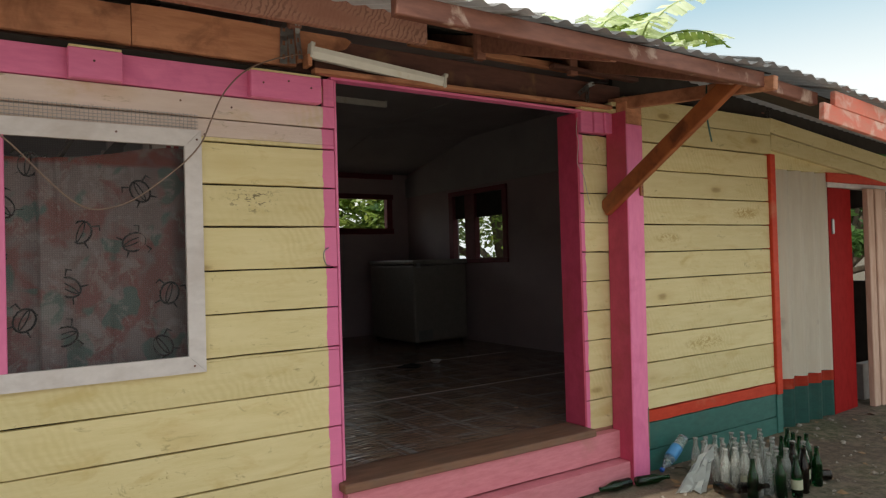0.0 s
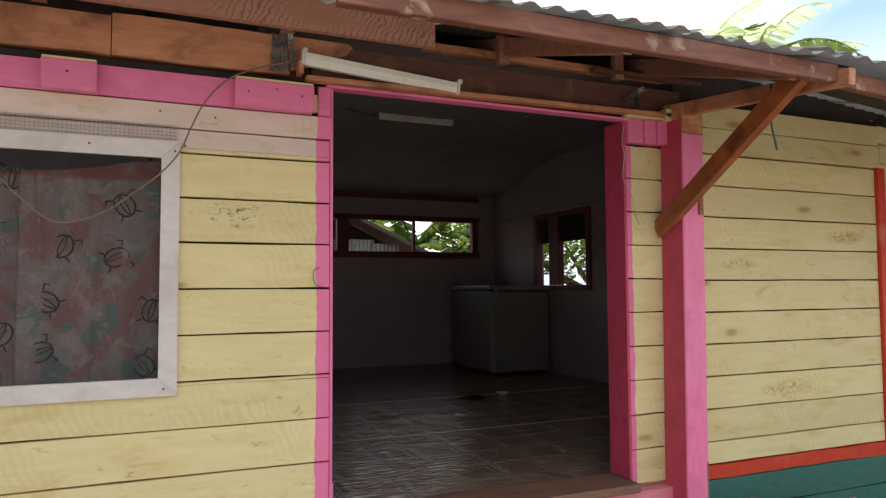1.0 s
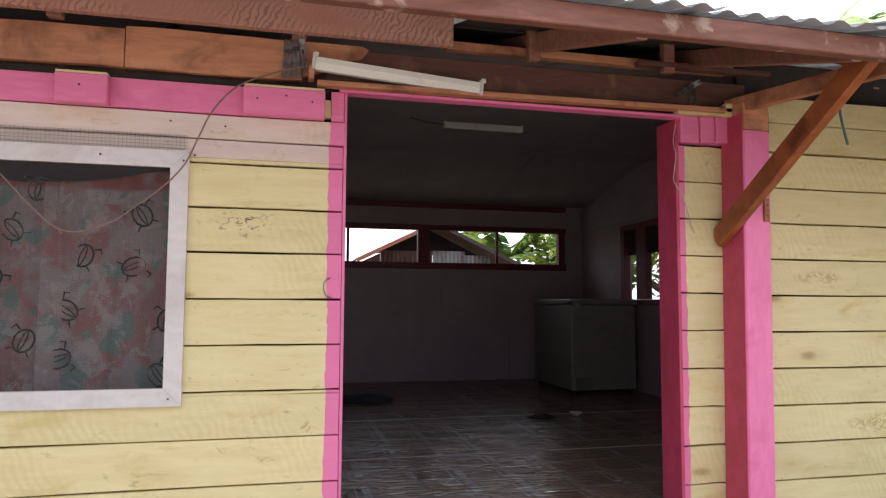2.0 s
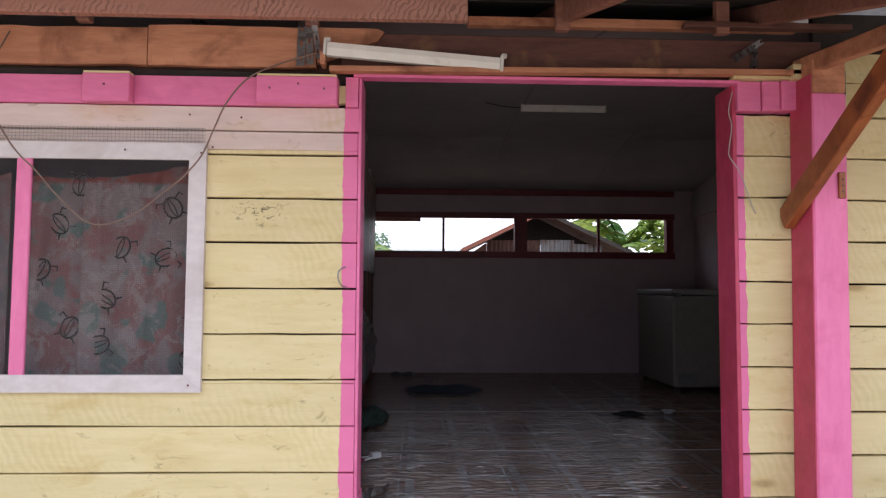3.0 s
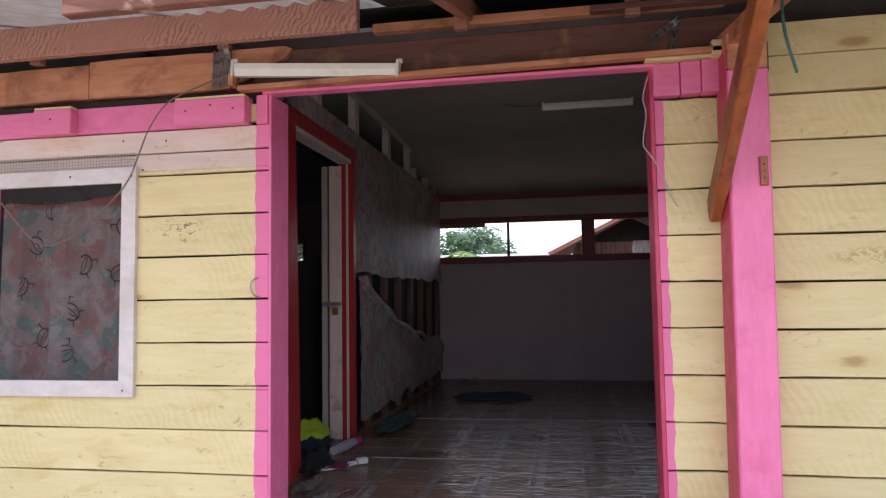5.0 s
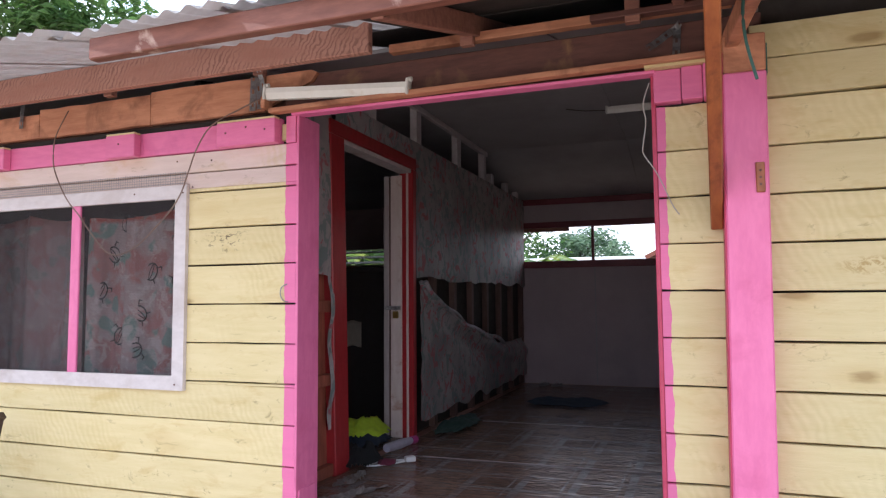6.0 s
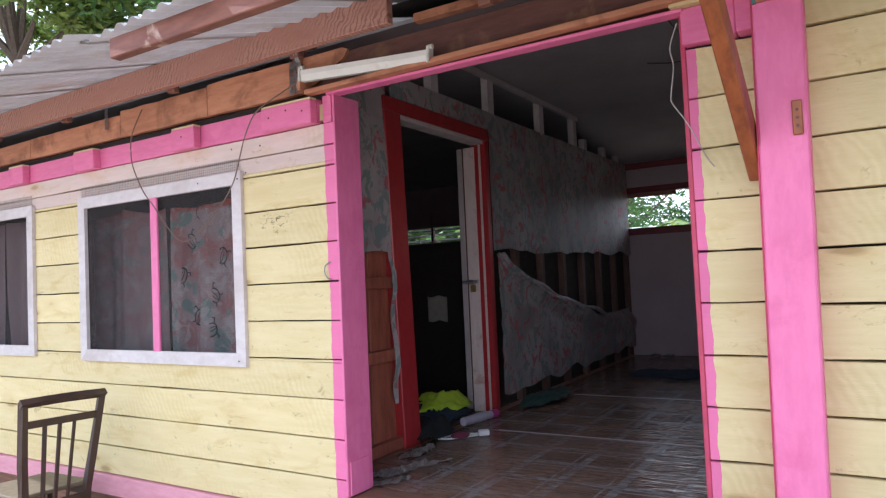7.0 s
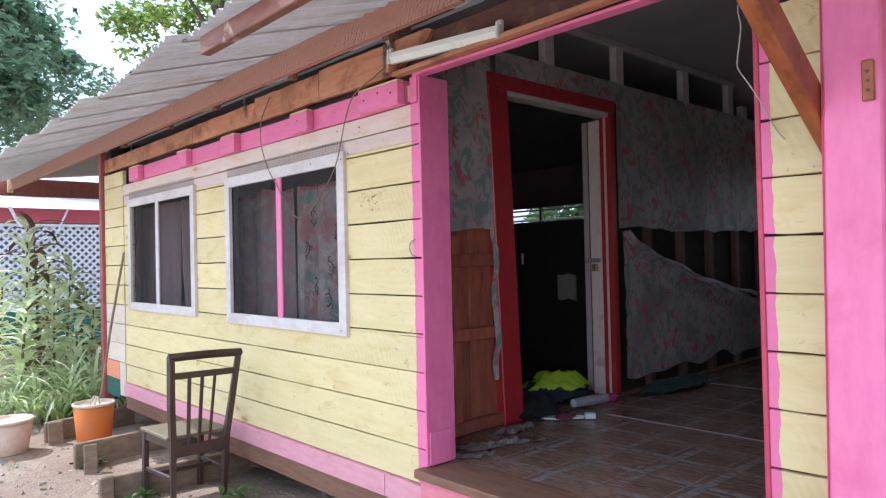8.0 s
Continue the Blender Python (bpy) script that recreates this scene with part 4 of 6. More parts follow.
# wooden boards of the partition, bare where the paper is gone
for q in range(3):
    a = (3.185, 3.50, 3.75)[q]
    part("board", bevelled(PX - 0.06, PX - 0.035, a, a + (0.308 if q == 0 else 0.243), 0.43, 1.72, 0.003), M_REDBOARD, wall_part, "bare reddish brown board")
for zz in (0.44, 0.98, 1.42):
    part("rail", bevelled(PX - 0.034, PX + 0.01, 3.185, 4.0, zz, zz + 0.07, 0.003), M_REDBOARD, wall_part, "bare timber rail")
part("stud", bevelled(PX - 0.033, PX + 0.004, 3.58, 3.64, 0.432, 1.6, 0.003), M_REDBOARD, wall_part)
yy = 5.72
while yy < BACK - 0.1:
    part("stud", bevelled(PX - 0.06, PX - 0.005, yy, yy + 0.07, 0.43, 2.74, 0.003), M_OLDSTUD, wall_part, "bare timber stud")
    yy += 0.52
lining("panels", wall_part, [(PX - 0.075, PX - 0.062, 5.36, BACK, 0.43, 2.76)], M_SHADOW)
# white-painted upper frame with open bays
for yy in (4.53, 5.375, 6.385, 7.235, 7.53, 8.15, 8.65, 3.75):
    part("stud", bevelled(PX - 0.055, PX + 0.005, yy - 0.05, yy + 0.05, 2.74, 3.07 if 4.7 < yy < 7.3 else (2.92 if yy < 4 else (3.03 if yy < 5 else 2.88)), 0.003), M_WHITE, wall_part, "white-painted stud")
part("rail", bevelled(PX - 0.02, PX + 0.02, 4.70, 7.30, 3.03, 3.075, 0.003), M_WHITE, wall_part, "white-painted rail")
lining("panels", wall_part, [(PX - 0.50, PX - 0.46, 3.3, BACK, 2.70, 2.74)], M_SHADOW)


def sheet_of_paper(y0, y1, z0, z1, ragged, bulge=0.012, ny=24, nz=12):
    bm = bmesh.new()
    rows = []
    for j in range(nz + 1):
        row = []
        for i in range(ny + 1):
            yv, t = y0 + (y1 - y0) * i / ny, j / nz
            lo = z0 + ragged * (0.5 + noise.noise(Vector((yv * 4.0, 0.3, z0)))) if ragged else z0
            zv = lo + (z1 - lo) * t
            row.append(bm.verts.new((PX + 0.012 + bulge * noise.noise(Vector((yv * 2.2, zv * 2.2, z0))), yv, zv)))
        rows.append(row)
    for a, b in zip(rows, rows[1:]):
        for i in range(ny):
            bm.faces.new((a[i], a[i + 1], b[i + 1], b[i]))
    return bm


part("wallpaper", sheet_of_paper(3.185, 3.935, 1.62, 2.75, 0.03), M_PAPER, wall_part, "floral papered sheet", True)
part("wallpaper", sheet_of_paper(3.98, 5.34, 2.60, 2.76, 0.0, 0.005), M_PAPER, wall_part, "floral papered sheet", True)
part("wallpaper", sheet_of_paper(5.30, BACK - 0.02, 1.64, 2.76, 0.05), M_PAPER, wall_part, "floral papered sheet", True)
# lower sheet has come loose and sags towards the back
bm = bmesh.new()
rows = []
for j in range(17):
    row = []
    for i in range(41):
        t = i / 40
        yv = 5.32 + (BACK - 0.06 - 5.32) * t
        top = 1.63 - 0.62 * min(t / 0.62, 1) ** 0.8 - 0.05 * math.sin(t * 9) * (1 - t)
        low = 0.55 + 0.10 * noise.noise(Vector((yv * 3, 0.1, 5)))
        k = j / 16
        zv = low + (top - low) * k
        fold = 0.05 * math.sin(18 * (zv - top) + 5 * t) * max(0, 1 - (top - zv) / 0.35) * min(1, 3 * t)
        row.append(bm.verts.new((PX + 0.03 + fold + 0.02 * noise.noise(Vector((yv * 2, zv * 2, 8))) + 0.03 * abs(noise.noise(Vector((yv * 3 + zv * 4, zv * 5 - yv * 2, 2)))), yv, zv)))
    rows.append(row)
for a, b in zip(rows, rows[1:]):
    for i in range(40):
        bm.faces.new((a[i], a[i + 1], b[i + 1], b[i]))
part("wallpaper", bm, M_PAPER, wall_part, "loose sagging floral sheet", True)
# twisted hem where the loose sheet has slumped into folds
for k in range(3):
    hem = []
    for i in range(25):
        t = i / 24
        hem.append((PX + 0.055 + 0.022 * math.sin(9 * t + 2.1 * k), 5.33 + 2.35 * t, 1.625 - 0.60 * t ** 0.72 - 0.05 * k * t + 0.012 * math.sin(23 * t + k)))
    part("hem", tube(hem, [0.010 + 0.012 * abs(math.sin(5 * i / 24 + k)) for i in range(25)], 7), M_PAPER, wall_part, "twisted fold of the loose sheet", True)
# torn strip beside the door frame
bm = bmesh.new()
rows = []
for j in range(25):
    zv = 0.72 + 0.92 * j / 24
    rows.append([bm.verts.new((PX + 0.02 + 0.012 * math.sin(zv * 14), 3.95 - 0.05 * k + 0.015 * noise.noise(Vector((zv * 9, k, 2))), zv)) for k in (0, 1)])
for a, b in zip(rows, rows[1:]):
    bm.faces.new((a[0], a[1], b[1], b[0]))
part("wallpaper", bm, M_PAPER, wall_part, "torn strip of floral sheet", True)

M_STOP = surface("pinkish_white_paint_worn", (0.66, 0.56, 0.52), (0.58, 0.47, 0.43), (9, 9, 2), 3.0, 0.5, 0.2, stain=(0.42, 0.24, 0.18), stain_at=(0.60, 0.72), stain_scale=5.0)
door_1 = setting("door_1", "red-framed doorway with a pale door standing open", "door")
out_of_plumb = Matrix.Identity(4)
out_of_plumb[1][2], out_of_plumb[1][3] = -0.04, 0.06   # the hinge-side jamb leans


part("door_frame", bevelled(PX - 0.09, PX + 0.026, 3.935, 4.112, 0.43, 2.52, 0.006, out_of_plumb), M_RED, door_1)
part("door_frame", bevelled(PX - 0.09, PX + 0.026, D1, D1 + 0.066, 0.43, 2.52, 0.006), M_RED, door_1)
part("door_frame", bevelled(PX - 0.09, PX + 0.027, 3.895, D1 + 0.066, 2.521, 2.612, 0.006), M_RED, door_1)
part("door_stop", bevelled(PX - 0.09, PX + 0.012, 4.06, D1, 2.490, 2.5205, 0.003), M_WHITE, door_1, "white inner head")
part("door_stop", bevelled(PX - 0.03, PX - 0.012, D1 - 0.012, D1 - 0.001, 0.43, 2.489, 0.003), M_STOP, door_1, "thin white stop bead")
part("jamb_lining", bevelled(PX - 0.16, PX - 0.065, D1 - 0.018, D1 - 0.002, 0.432, 2.475, 0.004), M_STOP, door_1, "worn pinkish white jamb board")
M_DOOR = surface("pale_door_paint", (0.42, 0.37, 0.36), (0.35, 0.30, 0.30), (8, 8, 2), 3.0, 0.5, 0.15, stain=(0.36, 0.22, 0.18), stain_at=(0.6, 0.75), vary=0.02)
leaf = part("door_leaf", bevelled(PX - 0.222, PX - 0.178, D1 - 0.012, D1 + 0.80, 0.446, 2.475, 0.004), M_DOOR, door_1, "pale door leaf folded back against the wall")
part("edge_strip", bevelled(PX - 0.1775, PX - 0.163, D1 - 0.006, D1 + 0.03, 0.446, 2.47, 0.002), M_OLDSTUD, leaf, "dark gap strip")
lock = part("hasp", bevelled(PX - 0.205, PX - 0.07, D1 - 0.034, D1 - 0.0185, 1.415, 1.445, 0.004), M_STEEL, door_1, "steel hasp")
part("staple", tube([(PX - 0.10, D1 - 0.02, 1.43), (PX - 0.10, D1 - 0.055, 1.43), (PX - 0.10, D1 - 0.055, 1.40)], 0.006, 6), M_STEEL, lock, "steel staple")
part("padlock", bevelled(PX - 0.122, PX - 0.078, D1 - 0.068, D1 - 0.044, 1.35, 1.405, 0.006), surface("brass", (0.42, 0.30, 0.10), None, metal=0.8, rough=0.35), lock, "brass padlock")

# ---- things on and in the house ----
def plain(name, c, rough=0.6, metal=0.0, vary=0.04):
    return surface(name, c, tuple(v * 0.82 for v in c), (5, 5, 5), 4.0, rough, 0.12, metal, vary=vary)


def batten_lamp(name, label, a, b, scale=1.0):
    """A tube-lamp batten with its two lamp holders, no tube in it."""
    a, b = Vector(a), Vector(b)
    d = b - a
    t = thing(name, label, "lamp")
    m = Matrix.Translation(a) @ d.to_track_quat("X", "Z").to_matrix().to_4x4()
    L = d.length
    bm = bmesh.new()
    prof = [(-0.024, 0.028), (0.024, 0.028), (0.024, 0.004), (0.013, -0.026), (-0.013, -0.026), (-0.024, 0.004)]
    ends = [[bm.verts.new(m @ Vector((x, y, z))) for y, z in prof] for x in (0, L)]
    for k in range(6):
        bm.faces.new((ends[0][k], ends[0][(k + 1) % 6], ends[1][(k + 1) % 6], ends[1][k]))
    bm.faces.new(ends[0][::-1]), bm.faces.new(ends[1])
    bmesh.ops.recalc_face_normals(bm, faces=bm.faces[:])
    part("body", bm, M_WHITEMETAL, t)
    for x in (-0.008, L + 0.008):
        h = part("lamp_holder", bevelled(x - 0.007, x + 0.007, -0.030, 0.016, -0.028, 0.046, 0.004, m), M_WHITEMETAL, t)
        part("socket", lathe([(0.011, 0), (0.011, 0.018)], 10, m=m @ pose(x, -0.012, 0.042, 0, 90, 0)), M_WHITEMETAL, h)
    return t


batten_lamp("strip_lamp", "dusty white strip-lamp batten without a tube, wired above the opening", (1.29, 3.045, 2.496), (2.03, 3.045, 2.440))
batten_lamp("strip_lamp", "grey-white strip-lamp batten on the ceiling", (2.58, 5.97, 3.045), (3.29, 5.97, 3.045))
tagged(part("ceiling_wire", tube([(2.25, 5.9, 3.072), (2.4, 5.95, 3.055), (2.57, 5.97, 3.05)], 0.004), plain("dark_wire", (0.05, 0.045, 0.04))), "thin dark wire to the ceiling lamp", "wire")
tagged(part("lamp_block", bevelled(1.262, 1.285, 3.02, 3.09, 2.428, 2.485, 0.003), M_ORANGEWOOD), "small orange wooden packing block under the lamp", "block")

M_WIRE = plain("brown_wire", (0.22, 0.14, 0.105), 0.45)
loop = [(-0.07, 3.09, 2.57), (-0.105, 3.045, 2.42), (-0.115, 3.04, 2.31), (-0.10, 3.04, 2.22), (-0.035, 3.04, 2.10), (0.022, 3.04, 2.026), (0.085, 3.04, 1.966), (0.187, 3.04, 1.852), (0.287, 3.04, 1.76), (0.374, 3.04, 1.737), (0.495, 3.04, 1.779), (0.604, 3.04, 1.862), (0.701, 3.04, 1.946), (0.773, 3.04, 2.036), (0.821, 3.04, 2.15), (0.874, 3.035, 2.262), (0.971, 3.025, 2.369), (1.12, 3.06, 2.45), (1.25, 3.06, 2.49)]


def smooth(points, n=5):
    p = [Vector(q) for q in points]
    out = []
    for i in range(len(p) - 1):
        a, b, c, d = p[max(i - 1, 0)], p[i], p[i + 1], p[min(i + 2, len(p) - 1)]
        for k in range(n):
            t = k / n
            out.append(0.5 * ((2 * b) + (c - a) * t + (2 * a - 5 * b + 4 * c - d) * t * t + (3 * b - a - 3 * c + d) * t ** 3))
    return out + [p[-1]]


tagged(part("cable", tube(smooth(loop), 0.0036), M_WIRE, smooth=True), "brown electric cable hanging in a loop over the window", "cable")
tagged(part("wire", tube(smooth([(3.075, 3.10, 2.36), (3.050, 3.085, 2.27), (3.060, 3.08, 2.20), (3.046, 3.08, 2.10), (3.048, 3.08, 2.065), (3.085, 3.075, 2.005), (3.115, 3.085, 1.945), (3.150, 3.10, 1.86), (3.175, 3.112, 1.82)]), 0.0024), plain("pale_wire", (0.45, 0.42, 0.40))), "pale thin wire hanging at the opening", "wire")
tagged(part("wire", tube(smooth([(3.40, 2.40, 2.44), (3.385, 2.395, 2.34), (3.39, 2.395, 2.24), (3.415, 2.39, 2.12)]), 0.005), plain("green_wire", (0.03, 0.09, 0.07))), "dark green wire end hanging from the outrigger", "wire")
tagged(part("hook", tube(smooth([(1.375, 3.097, 1.57), (1.35, 3.088, 1.555), (1.345, 3.085, 1.52), (1.36, 3.09, 1.49), (1.38, 3.097, 1.485)]), 0.003), M_STEEL), "bent wire hook on the pink board end", "hook")
for x, y, z in ((0.36, 3.033, 2.33), (1.17, 3.033, 2.345), (1.05, 3.033, 2.325), (1.28, 3.033, 2.325), (0.92, 3.093, 2.21), (0.70, 3.095, 2.22), (0.76, 3.074, 2.05), (0.73, 3.074, 1.07), (0.44, 3.074, 2.06), (0.80, 3.098, 2.08)):
    tagged(part("nail", lathe([(0.005, 0), (0.005, 0.002)], 6, m=pose(x, y, z, 90, 0, 0)), M_OLDBEAM), "small rusty nail head in the painted board", "nail", "nails in the front wall")


def curtain_material(name, seed, dark, dull=0.0):
    m, n, l, p = nodes_of(name)
    mp = n.new("ShaderNodeMapping")
    tc = n.new("ShaderNodeTexCoord")
    mp.inputs["Location"].default_value = (seed, seed * 1.7, seed * 0.3)
    l.new(tc.outputs["Object"], mp.inputs["Vector"])
    vec = mp.outputs["Vector"]
    a = noise_of(n, l, vec, 6.0, 3.0, 0.55, 0.5)
    b = noise_of(n, l, vec, 6.5, 2.0, 0.5, 0.3)
    c = noise_of(n, l, vec, 8.0, 7.0, 0.75, 0.5)
    weave = noise_of(n, l, vec, 120.0, 2.0)
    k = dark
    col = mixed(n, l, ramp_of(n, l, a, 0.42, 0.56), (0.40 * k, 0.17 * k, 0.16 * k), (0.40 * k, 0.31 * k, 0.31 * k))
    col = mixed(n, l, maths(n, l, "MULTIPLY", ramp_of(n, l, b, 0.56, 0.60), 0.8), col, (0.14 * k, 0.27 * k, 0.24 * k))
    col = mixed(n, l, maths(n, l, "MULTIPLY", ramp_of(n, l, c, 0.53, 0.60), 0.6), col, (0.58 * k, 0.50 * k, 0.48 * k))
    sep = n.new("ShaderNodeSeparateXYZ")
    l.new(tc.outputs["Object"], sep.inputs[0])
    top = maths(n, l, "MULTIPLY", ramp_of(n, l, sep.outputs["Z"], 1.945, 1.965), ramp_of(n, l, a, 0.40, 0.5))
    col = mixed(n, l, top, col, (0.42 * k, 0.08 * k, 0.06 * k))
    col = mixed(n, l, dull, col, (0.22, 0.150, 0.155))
    col = mixed(n, l, maths(n, l, "MULTIPLY", weave, 0.3), col, (0.12, 0.09, 0.09))
    l.new(col, p.inputs["Base Color"])
    p.inputs["Roughness"].default_value = 0.9
    bumped(n, l, p, weave, 0.2, 0.002)
    return m


def pleat(x, z):
    """A pleat that overlaps sharply at one side and opens out downwards, and two soft creases."""
    u = (x - 0.165) / (0.075 + 0.05 * (2.0 - z))
    fold = 0.055 * min(1.0, max(0.0, u * 20)) * max(0.0, 1.0 - max(0.0, u)) ** 1.5
    crease = 0.018 * math.exp(-((x - 0.25 + 0.03 * (z - 1.6)) / 0.012) ** 2) * min(1.0, max(0.0, (z - 1.45) * 3))
    hang = 0.012 * math.exp(-((x - 0.45 - 0.05 * (z - 1.5)) / 0.02) ** 2) + 0.012 * math.exp(-((x + 0.03 - 0.08 * (z - 1.5)) / 0.02) ** 2)
    return fold + crease + hang


def curtain_y(x, z, seed):
    return 3.325 + 0.020 * math.sin(x * 17 + seed + 0.8 * math.sin(z * 2)) + 0.010 * math.sin(x * 41 + seed * 2) - pleat(x, z) + 0.012 * noise.noise(Vector((x * 3, z * 2, seed)))


def curtain(x0, x1, z0, top, seed, label, material):
    """A hanging curtain with folds; top is a function of x."""
    bm = bmesh.new()
    nx, nz = 150, 24
    g = []
    for j in range(nz + 1):
        row = []
        for i in range(nx + 1):
            x = x0 + (x1 - x0) * i / nx
            z = z0 + (top(x) - z0) * j / nz
            row.append(bm.verts.new((x, curtain_y(x, z, seed), z)))
        g.append(row)
    for a, b in zip(g, g[1:]):
        for i in range(nx):
            bm.faces.new((a[i], a[i + 1], b[i + 1], b[i]))
    bmesh.ops.solidify(bm, geom=bm.faces[:], thickness=0.002)
    return tagged(part("curtain", bm, material, smooth=True), label, "curtain")


def motif(r):
    """Dark printed outline: an oval with inner arcs and short strokes."""
    bm = bmesh.new()
    tube([(0.8 * r * math.cos(t), 0, r * math.sin(t)) for t in [2 * math.pi * i / 14 for i in range(15)]], 0.0042, 4, bm)
    tube([(0.25 * r * math.cos(t) - 0.1 * r, 0, r * math.sin(t)) for t in [-1.2 + 2.4 * i / 6 for i in range(7)]], 0.0026, 4, bm)
    tube([(-0.35 * r * math.cos(t) + 0.1 * r, 0, r * math.sin(t)) for t in [-1.2 + 2.4 * i / 6 for i in range(7)]], 0.0026, 4, bm)
    for s in (-1, 1):
        tube([(s * 0.65 * r, 0, 0.75 * r), (s * 1.15 * r, 0, 1.0 * r), (s * 1.35 * r, 0, 0.6 * r)], [0.003, 0.0045, 0.002], 4, bm)
        tube([(s * 0.6 * r, 0, -0.8 * r), (s * 1.0 * r, 0, -1.15 * r)], [0.004, 0.002], 4, bm)
    return bm


M_PRINT = plain("black_print", (0.012, 0.010, 0.010), 0.9)
mesh_motif = mesh_of("print", motif(0.05), M_PRINT)
M_CURT = curtain_material("printed_curtain", 0.0, 0.80)
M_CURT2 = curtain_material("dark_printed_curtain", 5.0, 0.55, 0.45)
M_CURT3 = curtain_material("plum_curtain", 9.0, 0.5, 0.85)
c1 = curtain(-0.14, 0.82, 1.02, lambda x: 1.972 + 0.045 * (x + 0.1) / 0.7 - 0.02 * math.sin(x * 7), 0.4, "dusty rose and teal printed curtain behind the screen", M_CURT)
for x, z, a in ((0.14, 1.945, 10), (0.045, 1.766, -40), (-0.018, 1.555, 30), (0.329, 1.66, 20), (0.566, 1.841, -30), (0.538, 1.615, 65), (0.276, 1.425, -55), (0.115, 1.295, 25), (0.258, 1.22, 70), (0.682, 1.381, 15), (0.651, 1.144, -35)):
    o = new("print", mesh_motif)
    o.parent = c1
    o.matrix_basis = pose(x, curtain_y(x, z, 0.4) - 0.0065, z, 0, a, 0)
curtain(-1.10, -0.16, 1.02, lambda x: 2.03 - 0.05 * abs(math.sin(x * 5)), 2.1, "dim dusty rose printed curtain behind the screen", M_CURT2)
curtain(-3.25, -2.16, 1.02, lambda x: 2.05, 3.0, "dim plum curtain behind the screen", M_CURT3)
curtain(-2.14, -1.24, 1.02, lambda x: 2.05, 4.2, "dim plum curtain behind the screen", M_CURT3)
# chest freezer
fz = thing("chest_freezer", "old white chest freezer standing in the corner", "freezer")
# enamel base lowered well below white
M_FZ = plain("darkened_white_enamel", (0.22, 0.205, 0.18), 0.5)
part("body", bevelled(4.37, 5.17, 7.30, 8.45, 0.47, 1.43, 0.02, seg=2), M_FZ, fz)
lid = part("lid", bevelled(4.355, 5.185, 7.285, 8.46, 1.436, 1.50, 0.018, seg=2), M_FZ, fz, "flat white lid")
part("handle", bevelled(4.39, 4.45, 7.262, 7.284, 1.40, 1.46, 0.006), M_STEEL, lid, "small metal handle")
part("grille", bevelled(4.42, 4.62, 7.292, 7.2995, 0.50, 0.62, 0.003), plain("grey_grille", (0.15, 0.15, 0.15)), fz, "grey vent grille")
for x in (4.43, 5.11):
    for y in (7.36, 8.39):
        part("foot", lathe([(0.025, 0.432), (0.025, 0.47)], 10, m=Matrix.Translation((x, y, 0))), plain("black_rubber", (0.02, 0.02, 0.02)), fz)


# crumpled cloth
def cloth(name, label, x, y, z, sx, sy, h, material, seed, category="clothing"):
    bm = bmesh.new()
    n = 26
    g = []
    for j in range(n + 1):
        row = []
        for i in range(n + 1):
            u, v = 2 * i / n - 1, 2 * j / n - 1
            wob = 1 + 0.30 * noise.noise(Vector((u * 1.6, v * 1.6, seed)))
            r = math.sqrt(u * u + v * v)
            f = max(0.0, 1 - (r * 0.86) ** 2.4)
            fold = 0.72 + 0.5 * noise.noise(Vector((u * 1.5 + seed, v * 1.5, seed * 2))) + 0.16 * noise.noise(Vector((u * 4 + v * 2, v * 5, seed))) + 0.55 * (0.35 - abs(noise.noise(Vector((u * 3.2 - v * 1.5, v * 2.6 + u, seed * 3)))))
            row.append(bm.verts.new((x + sx * u * wob, y + sy * v * wob, z + 0.006 + h * max(f * fold, 0.0) if r < 1.1 else z + 0.005)))
        g.append(row)
    for j in range(n):
        for i in range(n):
            u, v = 2 * (i + 0.5) / n - 1, 2 * (j + 0.5) / n - 1
            if u * u + v * v < 1.02:
                bm.faces.new((g[j][i], g[j][i + 1], g[j + 1][i + 1], g[j + 1][i]))
    bmesh.ops.delete(bm, geom=[v for v in bm.verts if not v.link_faces], context="VERTS")
    bmesh.ops.solidify(bm, geom=bm.faces[:], thickness=0.004)
    return tagged(part(name, bm, material, smooth=True), label, category)


M_LIME = plain("lime_fabric", (0.46, 0.62, 0.03), 0.85)
M_BLACK = plain("black_fabric", (0.006, 0.006, 0.007), 1.0)
M_NAVY = plain("navy_fabric", (0.02, 0.032, 0.055), 0.9)
cloth("bag", "slumped black cloth bag on the floor by the red door", 1.15, 4.28, 0.434, 0.13, 0.17, 0.14, M_BLACK, 2.2, "bag")
cloth("shirt", "crumpled lime-green work shirt on a dark heap", 0.86, 4.86, 0.49, 0.20, 0.29, 0.15, M_LIME, 5.1)
cloth("clothes", "dark blue clothes heaped in the doorway", 0.86, 4.78, 0.434, 0.24, 0.34, 0.14, M_NAVY, 7.7)
cloth("rag", "dark blue rag lying on the floor", 1.95, 7.25, 0.434, 0.42, 0.24, 0.07, M_NAVY, 3.3, "rag")
cloth("rag", "dark green rag along the partition", 1.33, 5.75, 0.434, 0.12, 0.40, 0.09, plain("bottle_green_cloth", (0.025, 0.06, 0.05), 0.9), 8.4, "rag")
cloth("rag", "black rag on the floor near the freezer", 3.46, 5.9, 0.434, 0.13, 0.08, 0.035, M_BLACK, 6.4, "rag")
M_SCRAP = surface("soiled_paper", (0.34, 0.30, 0.28), (0.22, 0.18, 0.165), (9, 9, 9), 3.0, 0.8, 0.3, stain=(0.28, 0.08, 0.09), stain_at=(0.6, 0.66), stain_scale=18.0)


